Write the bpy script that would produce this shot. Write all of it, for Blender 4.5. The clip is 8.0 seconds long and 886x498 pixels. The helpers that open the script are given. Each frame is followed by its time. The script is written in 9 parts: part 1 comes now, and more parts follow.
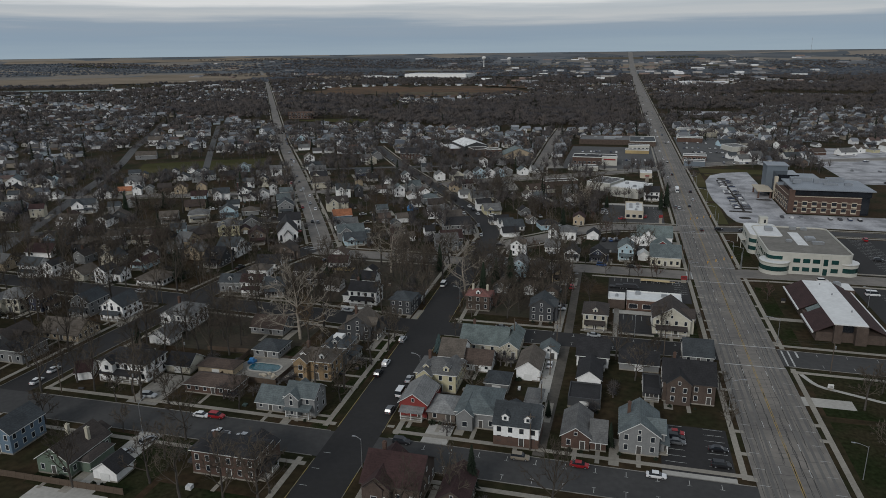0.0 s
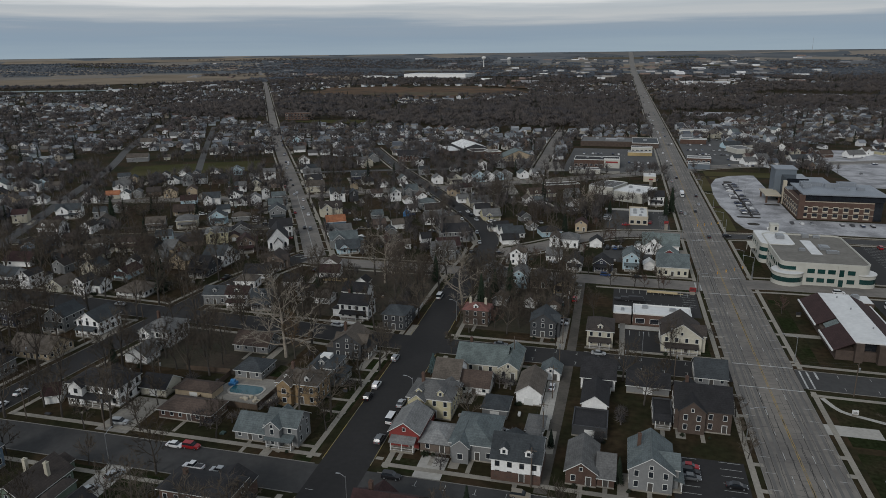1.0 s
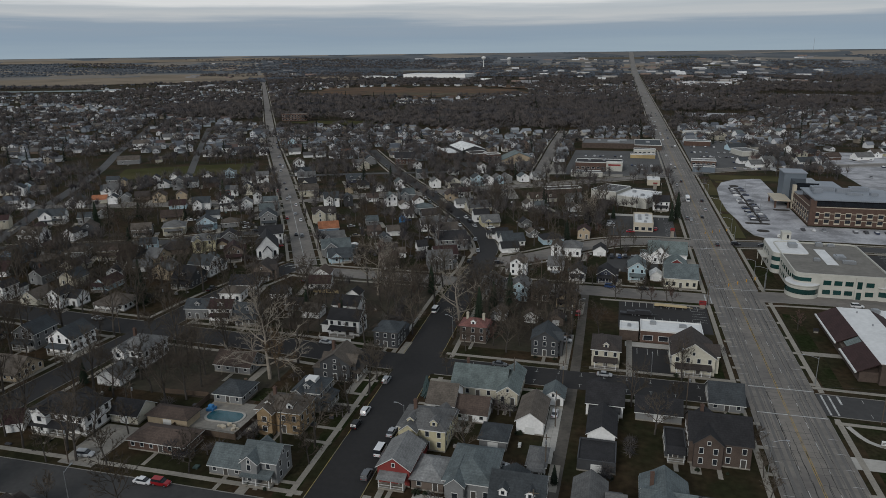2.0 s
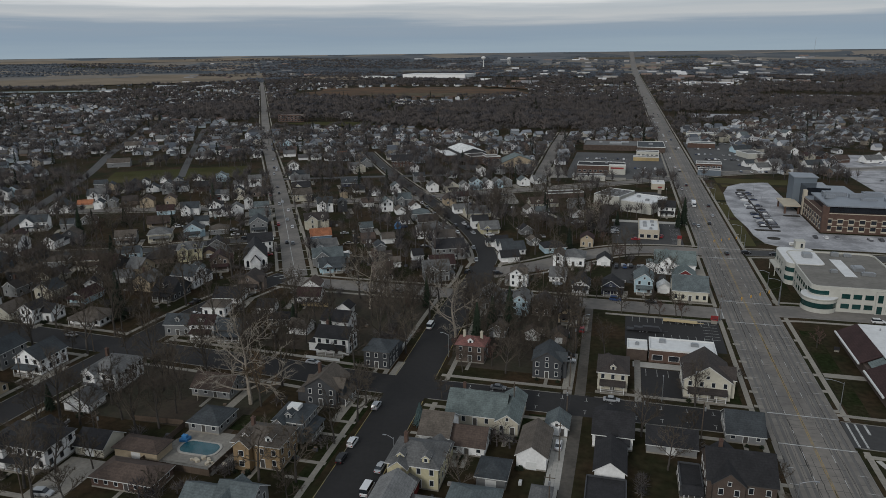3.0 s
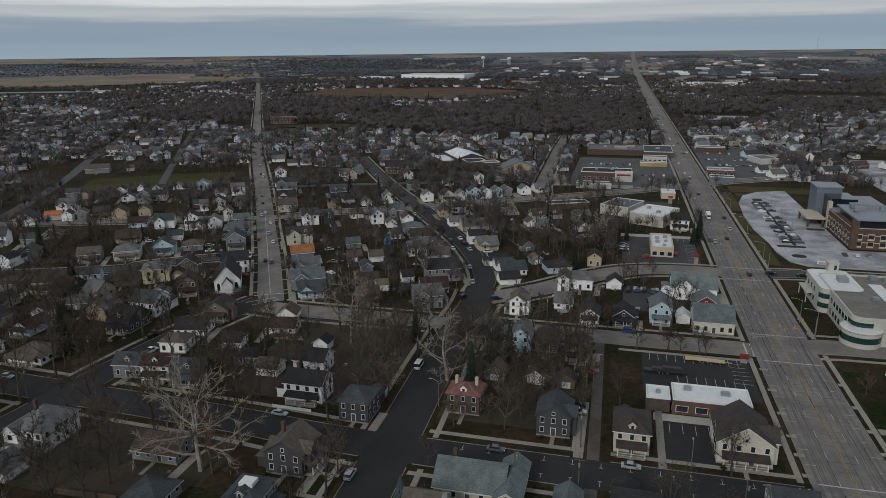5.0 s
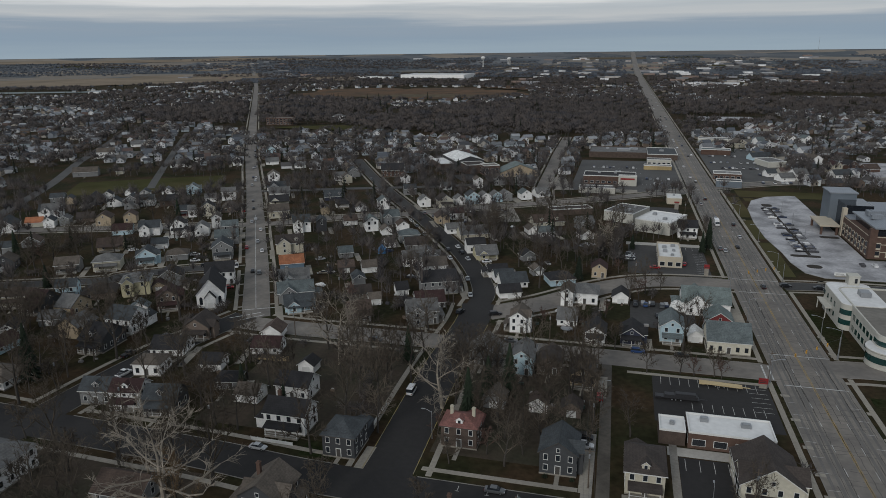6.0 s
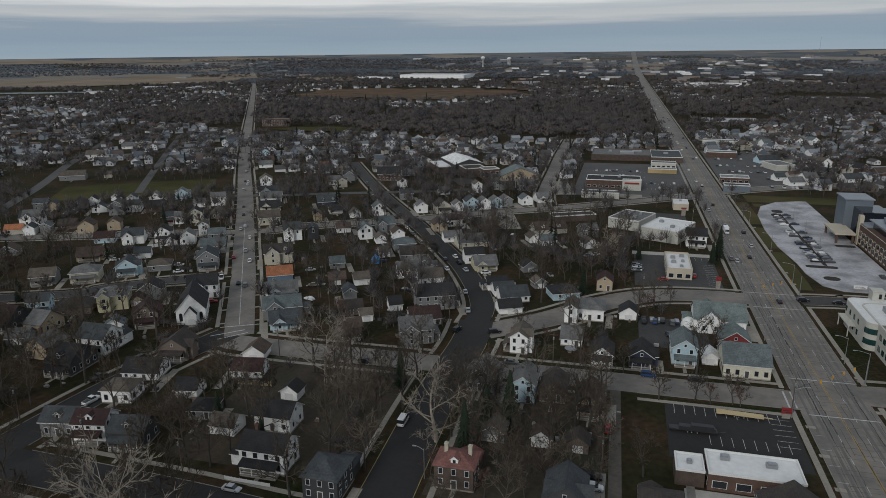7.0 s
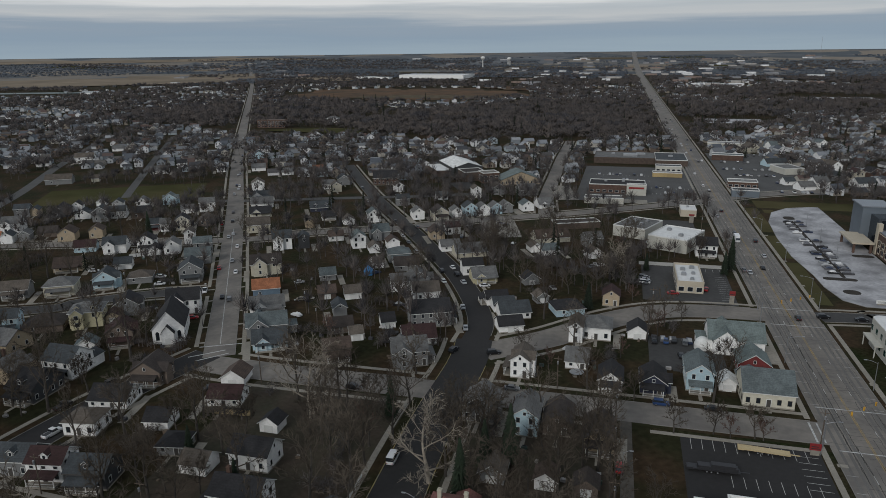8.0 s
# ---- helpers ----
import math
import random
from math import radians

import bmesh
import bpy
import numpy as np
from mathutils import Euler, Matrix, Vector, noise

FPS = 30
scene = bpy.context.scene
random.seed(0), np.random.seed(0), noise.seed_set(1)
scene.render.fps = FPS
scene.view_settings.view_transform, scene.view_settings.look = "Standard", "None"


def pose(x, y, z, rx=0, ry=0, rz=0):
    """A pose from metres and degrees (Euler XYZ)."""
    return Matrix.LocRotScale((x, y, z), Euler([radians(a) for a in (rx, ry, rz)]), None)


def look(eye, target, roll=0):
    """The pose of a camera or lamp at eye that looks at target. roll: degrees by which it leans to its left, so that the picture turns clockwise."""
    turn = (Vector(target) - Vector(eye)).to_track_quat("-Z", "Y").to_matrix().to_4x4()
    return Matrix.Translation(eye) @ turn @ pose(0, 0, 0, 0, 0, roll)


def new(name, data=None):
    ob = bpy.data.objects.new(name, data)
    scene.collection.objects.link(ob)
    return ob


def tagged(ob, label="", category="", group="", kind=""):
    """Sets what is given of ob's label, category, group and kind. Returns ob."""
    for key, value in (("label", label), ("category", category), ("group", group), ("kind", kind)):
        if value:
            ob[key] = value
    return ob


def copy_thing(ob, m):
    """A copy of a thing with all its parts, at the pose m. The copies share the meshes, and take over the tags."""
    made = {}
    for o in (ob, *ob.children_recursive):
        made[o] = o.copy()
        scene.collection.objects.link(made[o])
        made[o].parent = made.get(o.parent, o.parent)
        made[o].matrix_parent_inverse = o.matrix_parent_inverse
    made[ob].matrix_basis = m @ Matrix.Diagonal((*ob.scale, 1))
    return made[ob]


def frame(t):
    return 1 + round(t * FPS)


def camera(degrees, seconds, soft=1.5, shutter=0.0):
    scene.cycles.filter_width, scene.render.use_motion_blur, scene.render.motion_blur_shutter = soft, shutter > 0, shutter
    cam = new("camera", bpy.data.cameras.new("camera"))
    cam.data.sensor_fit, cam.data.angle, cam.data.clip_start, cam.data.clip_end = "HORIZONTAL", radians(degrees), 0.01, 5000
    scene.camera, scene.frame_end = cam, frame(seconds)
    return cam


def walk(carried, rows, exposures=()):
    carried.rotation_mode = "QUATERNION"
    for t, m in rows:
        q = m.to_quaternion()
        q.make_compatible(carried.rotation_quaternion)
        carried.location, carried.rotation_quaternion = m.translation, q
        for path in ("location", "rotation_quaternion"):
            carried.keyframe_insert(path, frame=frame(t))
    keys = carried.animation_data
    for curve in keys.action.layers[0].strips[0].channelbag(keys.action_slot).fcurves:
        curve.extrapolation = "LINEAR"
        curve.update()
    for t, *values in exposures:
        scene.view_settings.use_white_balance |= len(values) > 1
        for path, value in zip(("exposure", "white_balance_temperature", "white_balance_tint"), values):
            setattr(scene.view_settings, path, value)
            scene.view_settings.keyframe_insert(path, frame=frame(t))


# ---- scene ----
# camera and flight
cam = camera(65.4, 8.0, soft=0.62)
YAW, PITCH, LEAN, EYE = 14.77, -16.08, 0.69, 98.0


def flown(t):
    return (6.45 - 2.2755 * t - 0.0507 * t * t, -0.97 + 15.27 * t + 0.1684 * t * t, EYE + 0.27 - 0.14 * t)


walk(cam, [(t, pose(*flown(t), 90 + PITCH, 0, YAW) @ pose(0, 0, 0, 0, 0, -LEAN)) for t in (0.0, 1.0, 2.0, 3.0, 4.0, 5.0, 6.0, 7.0, 8.0)])

# world: an overcast winter sky, one weak wide sun
world = bpy.data.worlds.new("overcast sky")
scene.world = world
world.use_nodes = True
wn, wl = world.node_tree.nodes, world.node_tree.links
wn.clear()
w_out = wn.new("ShaderNodeOutputWorld")
sky = wn.new("ShaderNodeTexSky")
sky.sky_type, sky.sun_disc, sky.sun_elevation, sky.sun_rotation = "NISHITA", False, radians(28), radians(197)
sky_bg = wn.new("ShaderNodeBackground")
sky_bg.inputs["Strength"].default_value = 0.06
wl.new(sky.outputs[0], sky_bg.inputs[0])
w_tc = wn.new("ShaderNodeTexCoord")
w_map = wn.new("ShaderNodeMapping")
w_map.inputs["Scale"].default_value = (1.3, 1.3, 26.0)
w_map.inputs["Rotation"].default_value = (0.0, 0.012, 0.0)
w_noise = wn.new("ShaderNodeTexNoise")
w_noise.inputs["Scale"].default_value = 1.6
w_noise.inputs["Detail"].default_value = 7.0
w_noise.inputs["Roughness"].default_value = 0.55
w_sep = wn.new("ShaderNodeSeparateXYZ")
w_add = wn.new("ShaderNodeMath")
w_add.operation = "MULTIPLY_ADD"
w_add.inputs[1].default_value = 0.056
w_ramp = wn.new("ShaderNodeValToRGB")
wl.new(w_tc.outputs["Generated"], w_map.inputs[0])
wl.new(w_map.outputs[0], w_noise.inputs["Vector"])
wl.new(w_tc.outputs["Generated"], w_sep.inputs[0])
wl.new(w_noise.outputs["Fac"], w_add.inputs[0])
wl.new(w_sep.outputs["Z"], w_add.inputs[2])
wl.new(w_add.outputs[0], w_ramp.inputs[0])
cr = w_ramp.color_ramp
cr.elements[0].position, cr.elements[0].color = 0.022, (0.315, 0.402, 0.478, 1)
cr.elements[1].position, cr.elements[1].color = 1.0, (0.465, 0.52, 0.585, 1)
for at, col in ((0.048, (0.258, 0.342, 0.438, 1)), (0.062, (0.275, 0.345, 0.43, 1)), (0.074, (0.52, 0.545, 0.57, 1)), (0.084, (0.44, 0.485, 0.53, 1)),
                (0.094, (0.74, 0.75, 0.76, 1)), (0.16, (0.435, 0.485, 0.545, 1)), (0.4, (0.485, 0.535, 0.595, 1))):
    e = cr.elements.new(at)
    e.color = col
cloud_bg = wn.new("ShaderNodeBackground")
cloud_bg.inputs["Strength"].default_value = 1.02
wl.new(w_ramp.outputs[0], cloud_bg.inputs[0])
w_mix = wn.new("ShaderNodeMixShader")
w_mix.inputs[0].default_value = 0.92
wl.new(sky_bg.outputs[0], w_mix.inputs[1])
wl.new(cloud_bg.outputs[0], w_mix.inputs[2])
wl.new(w_mix.outputs[0], w_out.inputs[0])

sun_data = bpy.data.lights.new("sun", "SUN")
sun_data.energy, sun_data.angle, sun_data.color = 1.6, radians(16), (1.0, 0.985, 0.96)
sun = new("sun", sun_data)
sun.matrix_world = look((0, 0, 300), (50, 160, 212))
scene.view_settings.exposure = -0.09


# materials
def material(name, rgb, rough=0.85, metal=0.0, fine=4.0, coarse=0.15, vary=0.25, bump=0.0, rand=0.0, spec=0.3, rgb2=None, lines=0.0, axis="Z", coord="Object"):
    """A surface with grain (fine, per metre), stains (coarse, per metre), and a shift of value from object to object (rand).
    rgb2: a second colour that the stains bring. lines: courses per metre along the axis."""
    m = bpy.data.materials.new(name)
    m.use_nodes = True
    n, l = m.node_tree.nodes, m.node_tree.links
    b = n["Principled BSDF"]
    b.inputs["Roughness"].default_value, b.inputs["Metallic"].default_value = rough, metal
    b.inputs["Specular IOR Level"].default_value = spec
    tc = n.new("ShaderNodeTexCoord")
    src = tc.outputs["Object" if coord == "World" else coord]
    if coord == "World":
        src = n.new("ShaderNodeNewGeometry").outputs["Position"]
    a, c = n.new("ShaderNodeTexNoise"), n.new("ShaderNodeTexNoise")
    for node, scale, detail in ((a, fine, 3.0), (c, coarse, 5.0)):
        node.inputs["Scale"].default_value, node.inputs["Detail"].default_value = scale, detail
        l.new(src, node.inputs["Vector"])
    mix = n.new("ShaderNodeMix")
    mix.data_type = "RGBA"
    dark = rgb2 or tuple(x * (1 - vary) for x in rgb)
    mix.inputs["A"].default_value, mix.inputs["B"].default_value = (*rgb, 1), (*dark, 1)
    sharp = n.new("ShaderNodeMapRange")
    sharp.inputs["From Min"].default_value, sharp.inputs["From Max"].default_value = 0.40, 0.62
    l.new(c.outputs["Fac"], sharp.inputs["Value"])
    l.new(sharp.outputs["Result"], mix.inputs["Factor"])
    val = n.new("ShaderNodeMapRange")
    val.inputs["From Min"].default_value, val.inputs["From Max"].default_value = 0.25, 0.75
    val.inputs["To Min"].default_value, val.inputs["To Max"].default_value = 1 - vary, 1 + vary
    l.new(a.outputs["Fac"], val.inputs["Value"])
    hsv = n.new("ShaderNodeHueSaturation")
    l.new(mix.outputs["Result"], hsv.inputs["Color"])
    value = val.outputs["Result"]
    if rand:
        info = n.new("ShaderNodeObjectInfo")
        r = n.new("ShaderNodeMapRange")
        r.inputs["To Min"].default_value, r.inputs["To Max"].default_value = 1 - rand, 1 + rand
        l.new(info.outputs["Random"], r.inputs["Value"])
        k = n.new("ShaderNodeMath")
        k.operation = "MULTIPLY"
        l.new(value, k.inputs[0])
        l.new(r.outputs["Result"], k.inputs[1])
        value = k.outputs[0]
    height = a.outputs["Fac"]
    if lines:
        wave = n.new("ShaderNodeTexWave")
        wave.bands_direction, wave.wave_profile = axis, "SAW"
        wave.inputs["Scale"].default_value, wave.inputs["Distortion"].default_value = lines / 3.1416 * 0.5, 0.3
        l.new(src, wave.inputs["Vector"])
        w = n.new("ShaderNodeMapRange")
        w.inputs["To Min"].default_value, w.inputs["To Max"].default_value = 0.88, 1.05
        l.new(wave.outputs["Fac"], w.inputs["Value"])
        k = n.new("ShaderNodeMath")
        k.operation = "MULTIPLY"
        l.new(value, k.inputs[0])
        l.new(w.outputs["Result"], k.inputs[1])
        value, height = k.outputs[0], wave.outputs["Fac"]
    l.new(value, hsv.inputs["Value"])
    l.new(hsv.outputs["Color"], b.inputs["Base Color"])
    if bump:
        bp = n.new("ShaderNodeBump")
        bp.inputs["Strength"].default_value, bp.inputs["Distance"].default_value = bump, 0.05
        l.new(height, bp.inputs["Height"])
        l.new(bp.outputs["Normal"], b.inputs["Normal"])
    return m


def island_ramp(name, colours, rough=0.9, grain=2.0, patch=0.0):
    """A surface whose colour is picked from a few, island by island, or in patches (per metre)."""
    m = bpy.data.materials.new(name)
    m.use_nodes = True
    n, l = m.node_tree.nodes, m.node_tree.links
    b = n["Principled BSDF"]
    b.inputs["Roughness"].default_value, b.inputs["Specular IOR Level"].default_value = rough, 0.05 if patch else 0.2
    g = n.new("ShaderNodeNewGeometry")
    r = n.new("ShaderNodeValToRGB")
    r.color_ramp.interpolation = "CONSTANT"
    r.color_ramp.elements[0].color = (*colours[0], 1)
    r.color_ramp.elements[1].position, r.color_ramp.elements[1].color = 1 / len(colours), (*colours[1], 1)
    for i, c in enumerate(colours[2:], 2):
        r.color_ramp.elements.new(i / len(colours)).color = (*c, 1)
    if patch:
        r.color_ramp.interpolation = "LINEAR"
        spots, span = n.new("ShaderNodeTexNoise"), n.new("ShaderNodeMapRange")
        spots.inputs["Scale"].default_value = patch
        span.inputs["From Min"].default_value, span.inputs["From Max"].default_value = 0.3, 0.7
        l.new(g.outputs["Position"], spots.inputs["Vector"])
        l.new(spots.outputs["Fac"], span.inputs["Value"])
        l.new(span.outputs["Result"], r.inputs[0])
    else:
        l.new(g.outputs["Random Per Island"], r.inputs[0])
    t = n.new("ShaderNodeTexNoise")
    t.inputs["Scale"].default_value = grain
    l.new(g.outputs["Position"], t.inputs["Vector"])
    v = n.new("ShaderNodeMapRange")
    v.inputs["To Min"].default_value, v.inputs["To Max"].default_value = 0.6, 1.4
    l.new(t.outputs["Fac"], v.inputs["Value"])
    h = n.new("ShaderNodeHueSaturation")
    l.new(r.outputs[0], h.inputs["Color"])
    l.new(v.outputs["Result"], h.inputs["Value"])
    l.new(h.outputs["Color"], b.inputs["Base Color"])
    return m


WALLS = {
    "white": (0.74, 0.735, 0.715), "cream": (0.52, 0.49, 0.40), "tan": (0.36, 0.29, 0.20), "beige": (0.42, 0.39, 0.31), "grey": (0.185, 0.188, 0.186),
    "sage": (0.115, 0.15, 0.115), "blue": (0.12, 0.17, 0.22), "lightblue": (0.38, 0.50, 0.55), "navy": (0.03, 0.035, 0.055), "yellow": (0.45, 0.41, 0.27),
    "red": (0.22, 0.04, 0.035), "maroonw": (0.15, 0.03, 0.03), "charcoalw": (0.05, 0.052, 0.055), "brown": (0.14, 0.11, 0.09),
}
BRICKS = {"brick": (0.098, 0.061, 0.047), "brickbrown": (0.086, 0.064, 0.052), "ochre": (0.250, 0.175, 0.098)}
ROOFS = {
    "charcoal": (0.024, 0.0235, 0.025), "slate": (0.047, 0.053, 0.057), "bluegrey": (0.102, 0.120, 0.122), "grey": (0.122, 0.121, 0.118), "lightgrey": (0.205, 0.205, 0.200),
    "taupe": (0.095, 0.080, 0.066), "brown": (0.072, 0.052, 0.042), "darkbrown": (0.045, 0.037, 0.033), "maroon": (0.040, 0.021, 0.020), "pink": (0.19, 0.088, 0.075),
    "greygreen": (0.125, 0.150, 0.145), "white": (0.62, 0.62, 0.60), "orange": (0.30, 0.12, 0.06), "tin": (0.36, 0.38, 0.39),
}
WALL_WORDS = {"white": "white clapboard", "cream": "cream clapboard", "tan": "tan sided", "beige": "beige sided", "grey": "grey sided", "sage": "sage-green sided",
              "blue": "blue sided", "lightblue": "pale blue sided", "navy": "navy sided", "yellow": "pale yellow sided", "red": "red-gabled", "maroonw": "maroon sided",
              "charcoalw": "charcoal sided", "brown": "brown sided", "brick": "red brick", "brickbrown": "brown brick", "ochre": "ochre brick"}
ROOF_WORDS = {"charcoal": "dark shingle", "slate": "dark slate-blue shingle", "bluegrey": "blue-grey shingle", "grey": "grey shingle", "lightgrey": "pale grey shingle",
              "taupe": "weathered brown-grey shingle", "brown": "brown shingle", "darkbrown": "dark brown shingle", "maroon": "maroon shingle", "pink": "faded pink tile",
              "greygreen": "grey-green shingle", "white": "white", "orange": "orange shingle", "tin": "light metal"}
WALL = {k: material("siding " + k, c, 0.7, vary=0.10, fine=1.5, coarse=0.35, lines=8.0, rand=0.08) for k, c in WALLS.items()}
WALL.update({k: material("brickwork " + k, c, 0.92, vary=0.22, fine=7.0, coarse=0.5, lines=13.0, rand=0.08) for k, c in BRICKS.items()})
ROOF = {k: material("roof " + k, c, 0.92, vary=0.26, fine=2.2, coarse=0.35, lines=6.0, rand=0.12, bump=0.3) for k, c in ROOFS.items()}
TRIM = material("white trim paint", (0.58, 0.58, 0.56), 0.6, vary=0.08)
DARK_TRIM = material("dark trim paint", (0.06, 0.055, 0.05), 0.6, vary=0.1)
GLASS = material("window glass", (0.018, 0.022, 0.027), 0.12, vary=0.2, spec=0.6)
CONCRETE = material("pavement concrete", (0.236, 0.216, 0.182), 0.95, vary=0.16, fine=1.2, coarse=0.09, coord="World", bump=0.2)
CONCRETE_PALE = material("pale new concrete", (0.33, 0.315, 0.285), 0.95, vary=0.12, fine=1.0, coarse=0.12, coord="World")
KERB = material("kerb concrete", (0.19, 0.182, 0.165), 0.95, vary=0.2, fine=0.8, coarse=0.15, coord="World")
KERB_YELLOW = material("worn yellow kerb paint", (0.26, 0.20, 0.07), 0.9, vary=0.25, fine=1.2, coarse=0.3, coord="World", rgb2=(0.16, 0.15, 0.12))
ASPHALT = material("fresh dark asphalt", (0.0220, 0.0210, 0.0208), 0.9, vary=0.14, fine=0.7, coarse=0.05, coord="World")
ASPHALT_GREY = material("worn grey asphalt", (0.070, 0.069, 0.067), 0.93, vary=0.14, fine=0.5, coarse=0.06, coord="World")
ASPHALT_MID = material("weathered asphalt", (0.046, 0.045, 0.044), 0.93, vary=0.16, fine=0.6, coarse=0.06, coord="World")
ROAD_PALE = material("pale concrete roadway", (0.168, 0.152, 0.134), 0.95, vary=0.14, fine=0.5, coarse=0.07, coord="World", rgb2=(0.122, 0.112, 0.102))
FROSTED = material("salt-dusted car park asphalt", (0.350, 0.347, 0.356), 0.93, vary=0.18, fine=0.7, coarse=0.075, coord="World", rgb2=(0.185, 0.184, 0.190))
LINE_WHITE = material("worn white road paint", (0.40, 0.40, 0.385), 0.8, vary=0.3, fine=1.5, coarse=0.4, coord="World")
LINE_YELLOW = material("worn yellow road paint", (0.30, 0.20, 0.055), 0.8, vary=0.25, fine=1.5, coarse=0.3, coord="World", rgb2=(0.17, 0.13, 0.07))
CRACK = material("bitumen crack sealer", (0.046, 0.044, 0.042), 0.85)
TYRE_DARK = material("dark wheel track", (0.118, 0.112, 0.104), 0.9, vary=0.15, coord="World", coarse=0.1)
LAWN = material("green winter lawn", (0.0165, 0.0215, 0.0095), 0.98, spec=0.0, vary=0.45, fine=0.9, coarse=0.07, coord="World", rgb2=(0.031, 0.027, 0.016))
LEAFLITTER = material("brown leaf litter", (0.044, 0.033, 0.023), 0.98, vary=0.25, fine=0.8, coarse=0.07, coord="World", rgb2=(0.032, 0.030, 0.018))
BARE = material("bare brown earth", (0.115, 0.095, 0.070), 0.98, spec=0.0, vary=0.2, fine=0.5, coarse=0.05, coord="World", rgb2=(0.075, 0.065, 0.048))
GRAVEL_DARK = material("worn grey-brown alley surface", (0.084, 0.075, 0.063), 0.97, vary=0.2, fine=0.9, coarse=0.15, coord="World", rgb2=(0.058, 0.052, 0.044))
GRAVEL = material("pale gravel drive", (0.21, 0.195, 0.17), 0.98, vary=0.2, fine=1.2, coarse=0.12, coord="World")
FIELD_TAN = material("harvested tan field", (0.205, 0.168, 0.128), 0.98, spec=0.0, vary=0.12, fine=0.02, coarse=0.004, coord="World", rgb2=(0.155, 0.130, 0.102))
FIELD_RUST = material("rusty brown rough grass", (0.120, 0.080, 0.056), 0.98, spec=0.0, vary=0.2, fine=0.06, coarse=0.012, coord="World", rgb2=(0.080, 0.064, 0.050))
FIELD_GREEN = material("green pasture", (0.050, 0.050, 0.024), 0.98, spec=0.0, vary=0.2, fine=0.05, coarse=0.01, coord="World", rgb2=(0.072, 0.062, 0.034))
WATER = material("pond water", (0.085, 0.11, 0.105), 0.45, vary=0.1, coord="World", coarse=0.01, spec=0.25)
BARK = material("grey-brown bark", (0.058, 0.051, 0.044), 0.95, vary=0.25, fine=3.0, coarse=0.6, rand=0.25)
TWIG = material("brown bare twigs", (0.080, 0.067, 0.054), 0.95, spec=0.0, vary=0.2, fine=1.5, coarse=0.3, rand=0.3)
TWIG_RED = material("reddish bare twigs", (0.105, 0.072, 0.060), 0.95, spec=0.0, vary=0.2, fine=1.5, coarse=0.3, rand=0.2)
TWIG_GOLD = material("golden brown twigs", (0.125, 0.090, 0.058), 0.95, spec=0.0, vary=0.2, fine=1.5, coarse=0.3)
SYCAMORE = material("pale sycamore bark", (0.245, 0.215, 0.175), 0.9, vary=0.25, fine=1.5, coarse=0.5, rgb2=(0.18, 0.155, 0.125))
NEEDLE = material("dark evergreen needles", (0.018, 0.028, 0.016), 0.95, vary=0.35, fine=1.5, coarse=0.4, rand=0.25)
SPRUCE = material("blue spruce needles", (0.055, 0.085, 0.085), 0.95, vary=0.3, fine=1.5, coarse=0.4)
HEDGE = material("clipped hedge leaves", (0.022, 0.030, 0.015), 0.95, vary=0.35, fine=3.0, coarse=0.6, rand=0.2)
# brown twigs made greyer and cooler, some distance haze put into the colour
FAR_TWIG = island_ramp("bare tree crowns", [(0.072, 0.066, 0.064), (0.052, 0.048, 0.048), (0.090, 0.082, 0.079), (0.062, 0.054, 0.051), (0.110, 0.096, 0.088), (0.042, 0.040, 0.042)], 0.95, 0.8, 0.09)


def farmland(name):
    """Large fields of several winter colours, edge to edge, paled and blued to paint in haze."""
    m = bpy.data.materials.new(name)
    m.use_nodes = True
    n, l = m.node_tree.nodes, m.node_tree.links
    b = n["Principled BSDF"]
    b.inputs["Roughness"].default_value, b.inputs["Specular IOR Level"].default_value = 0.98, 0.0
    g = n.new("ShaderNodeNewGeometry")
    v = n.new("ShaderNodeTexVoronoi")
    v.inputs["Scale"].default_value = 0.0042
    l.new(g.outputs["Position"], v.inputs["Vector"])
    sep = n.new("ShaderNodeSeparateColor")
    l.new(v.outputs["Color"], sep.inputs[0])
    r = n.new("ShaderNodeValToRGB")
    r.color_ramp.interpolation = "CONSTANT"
    # the blue-grey entries are distance haze put into the field colours
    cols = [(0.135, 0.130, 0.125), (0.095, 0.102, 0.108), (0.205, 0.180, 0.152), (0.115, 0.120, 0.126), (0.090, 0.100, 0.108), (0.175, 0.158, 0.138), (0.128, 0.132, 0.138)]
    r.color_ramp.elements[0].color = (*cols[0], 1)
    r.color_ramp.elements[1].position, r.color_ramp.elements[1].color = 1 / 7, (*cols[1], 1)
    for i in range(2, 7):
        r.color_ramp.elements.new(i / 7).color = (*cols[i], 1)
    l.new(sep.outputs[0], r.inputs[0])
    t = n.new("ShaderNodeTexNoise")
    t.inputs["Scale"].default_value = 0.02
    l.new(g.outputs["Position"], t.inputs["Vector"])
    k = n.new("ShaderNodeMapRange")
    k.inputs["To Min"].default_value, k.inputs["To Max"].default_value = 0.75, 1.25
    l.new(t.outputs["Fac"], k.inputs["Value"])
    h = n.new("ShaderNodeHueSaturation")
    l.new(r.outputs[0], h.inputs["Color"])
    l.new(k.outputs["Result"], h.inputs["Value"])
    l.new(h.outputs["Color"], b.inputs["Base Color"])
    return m


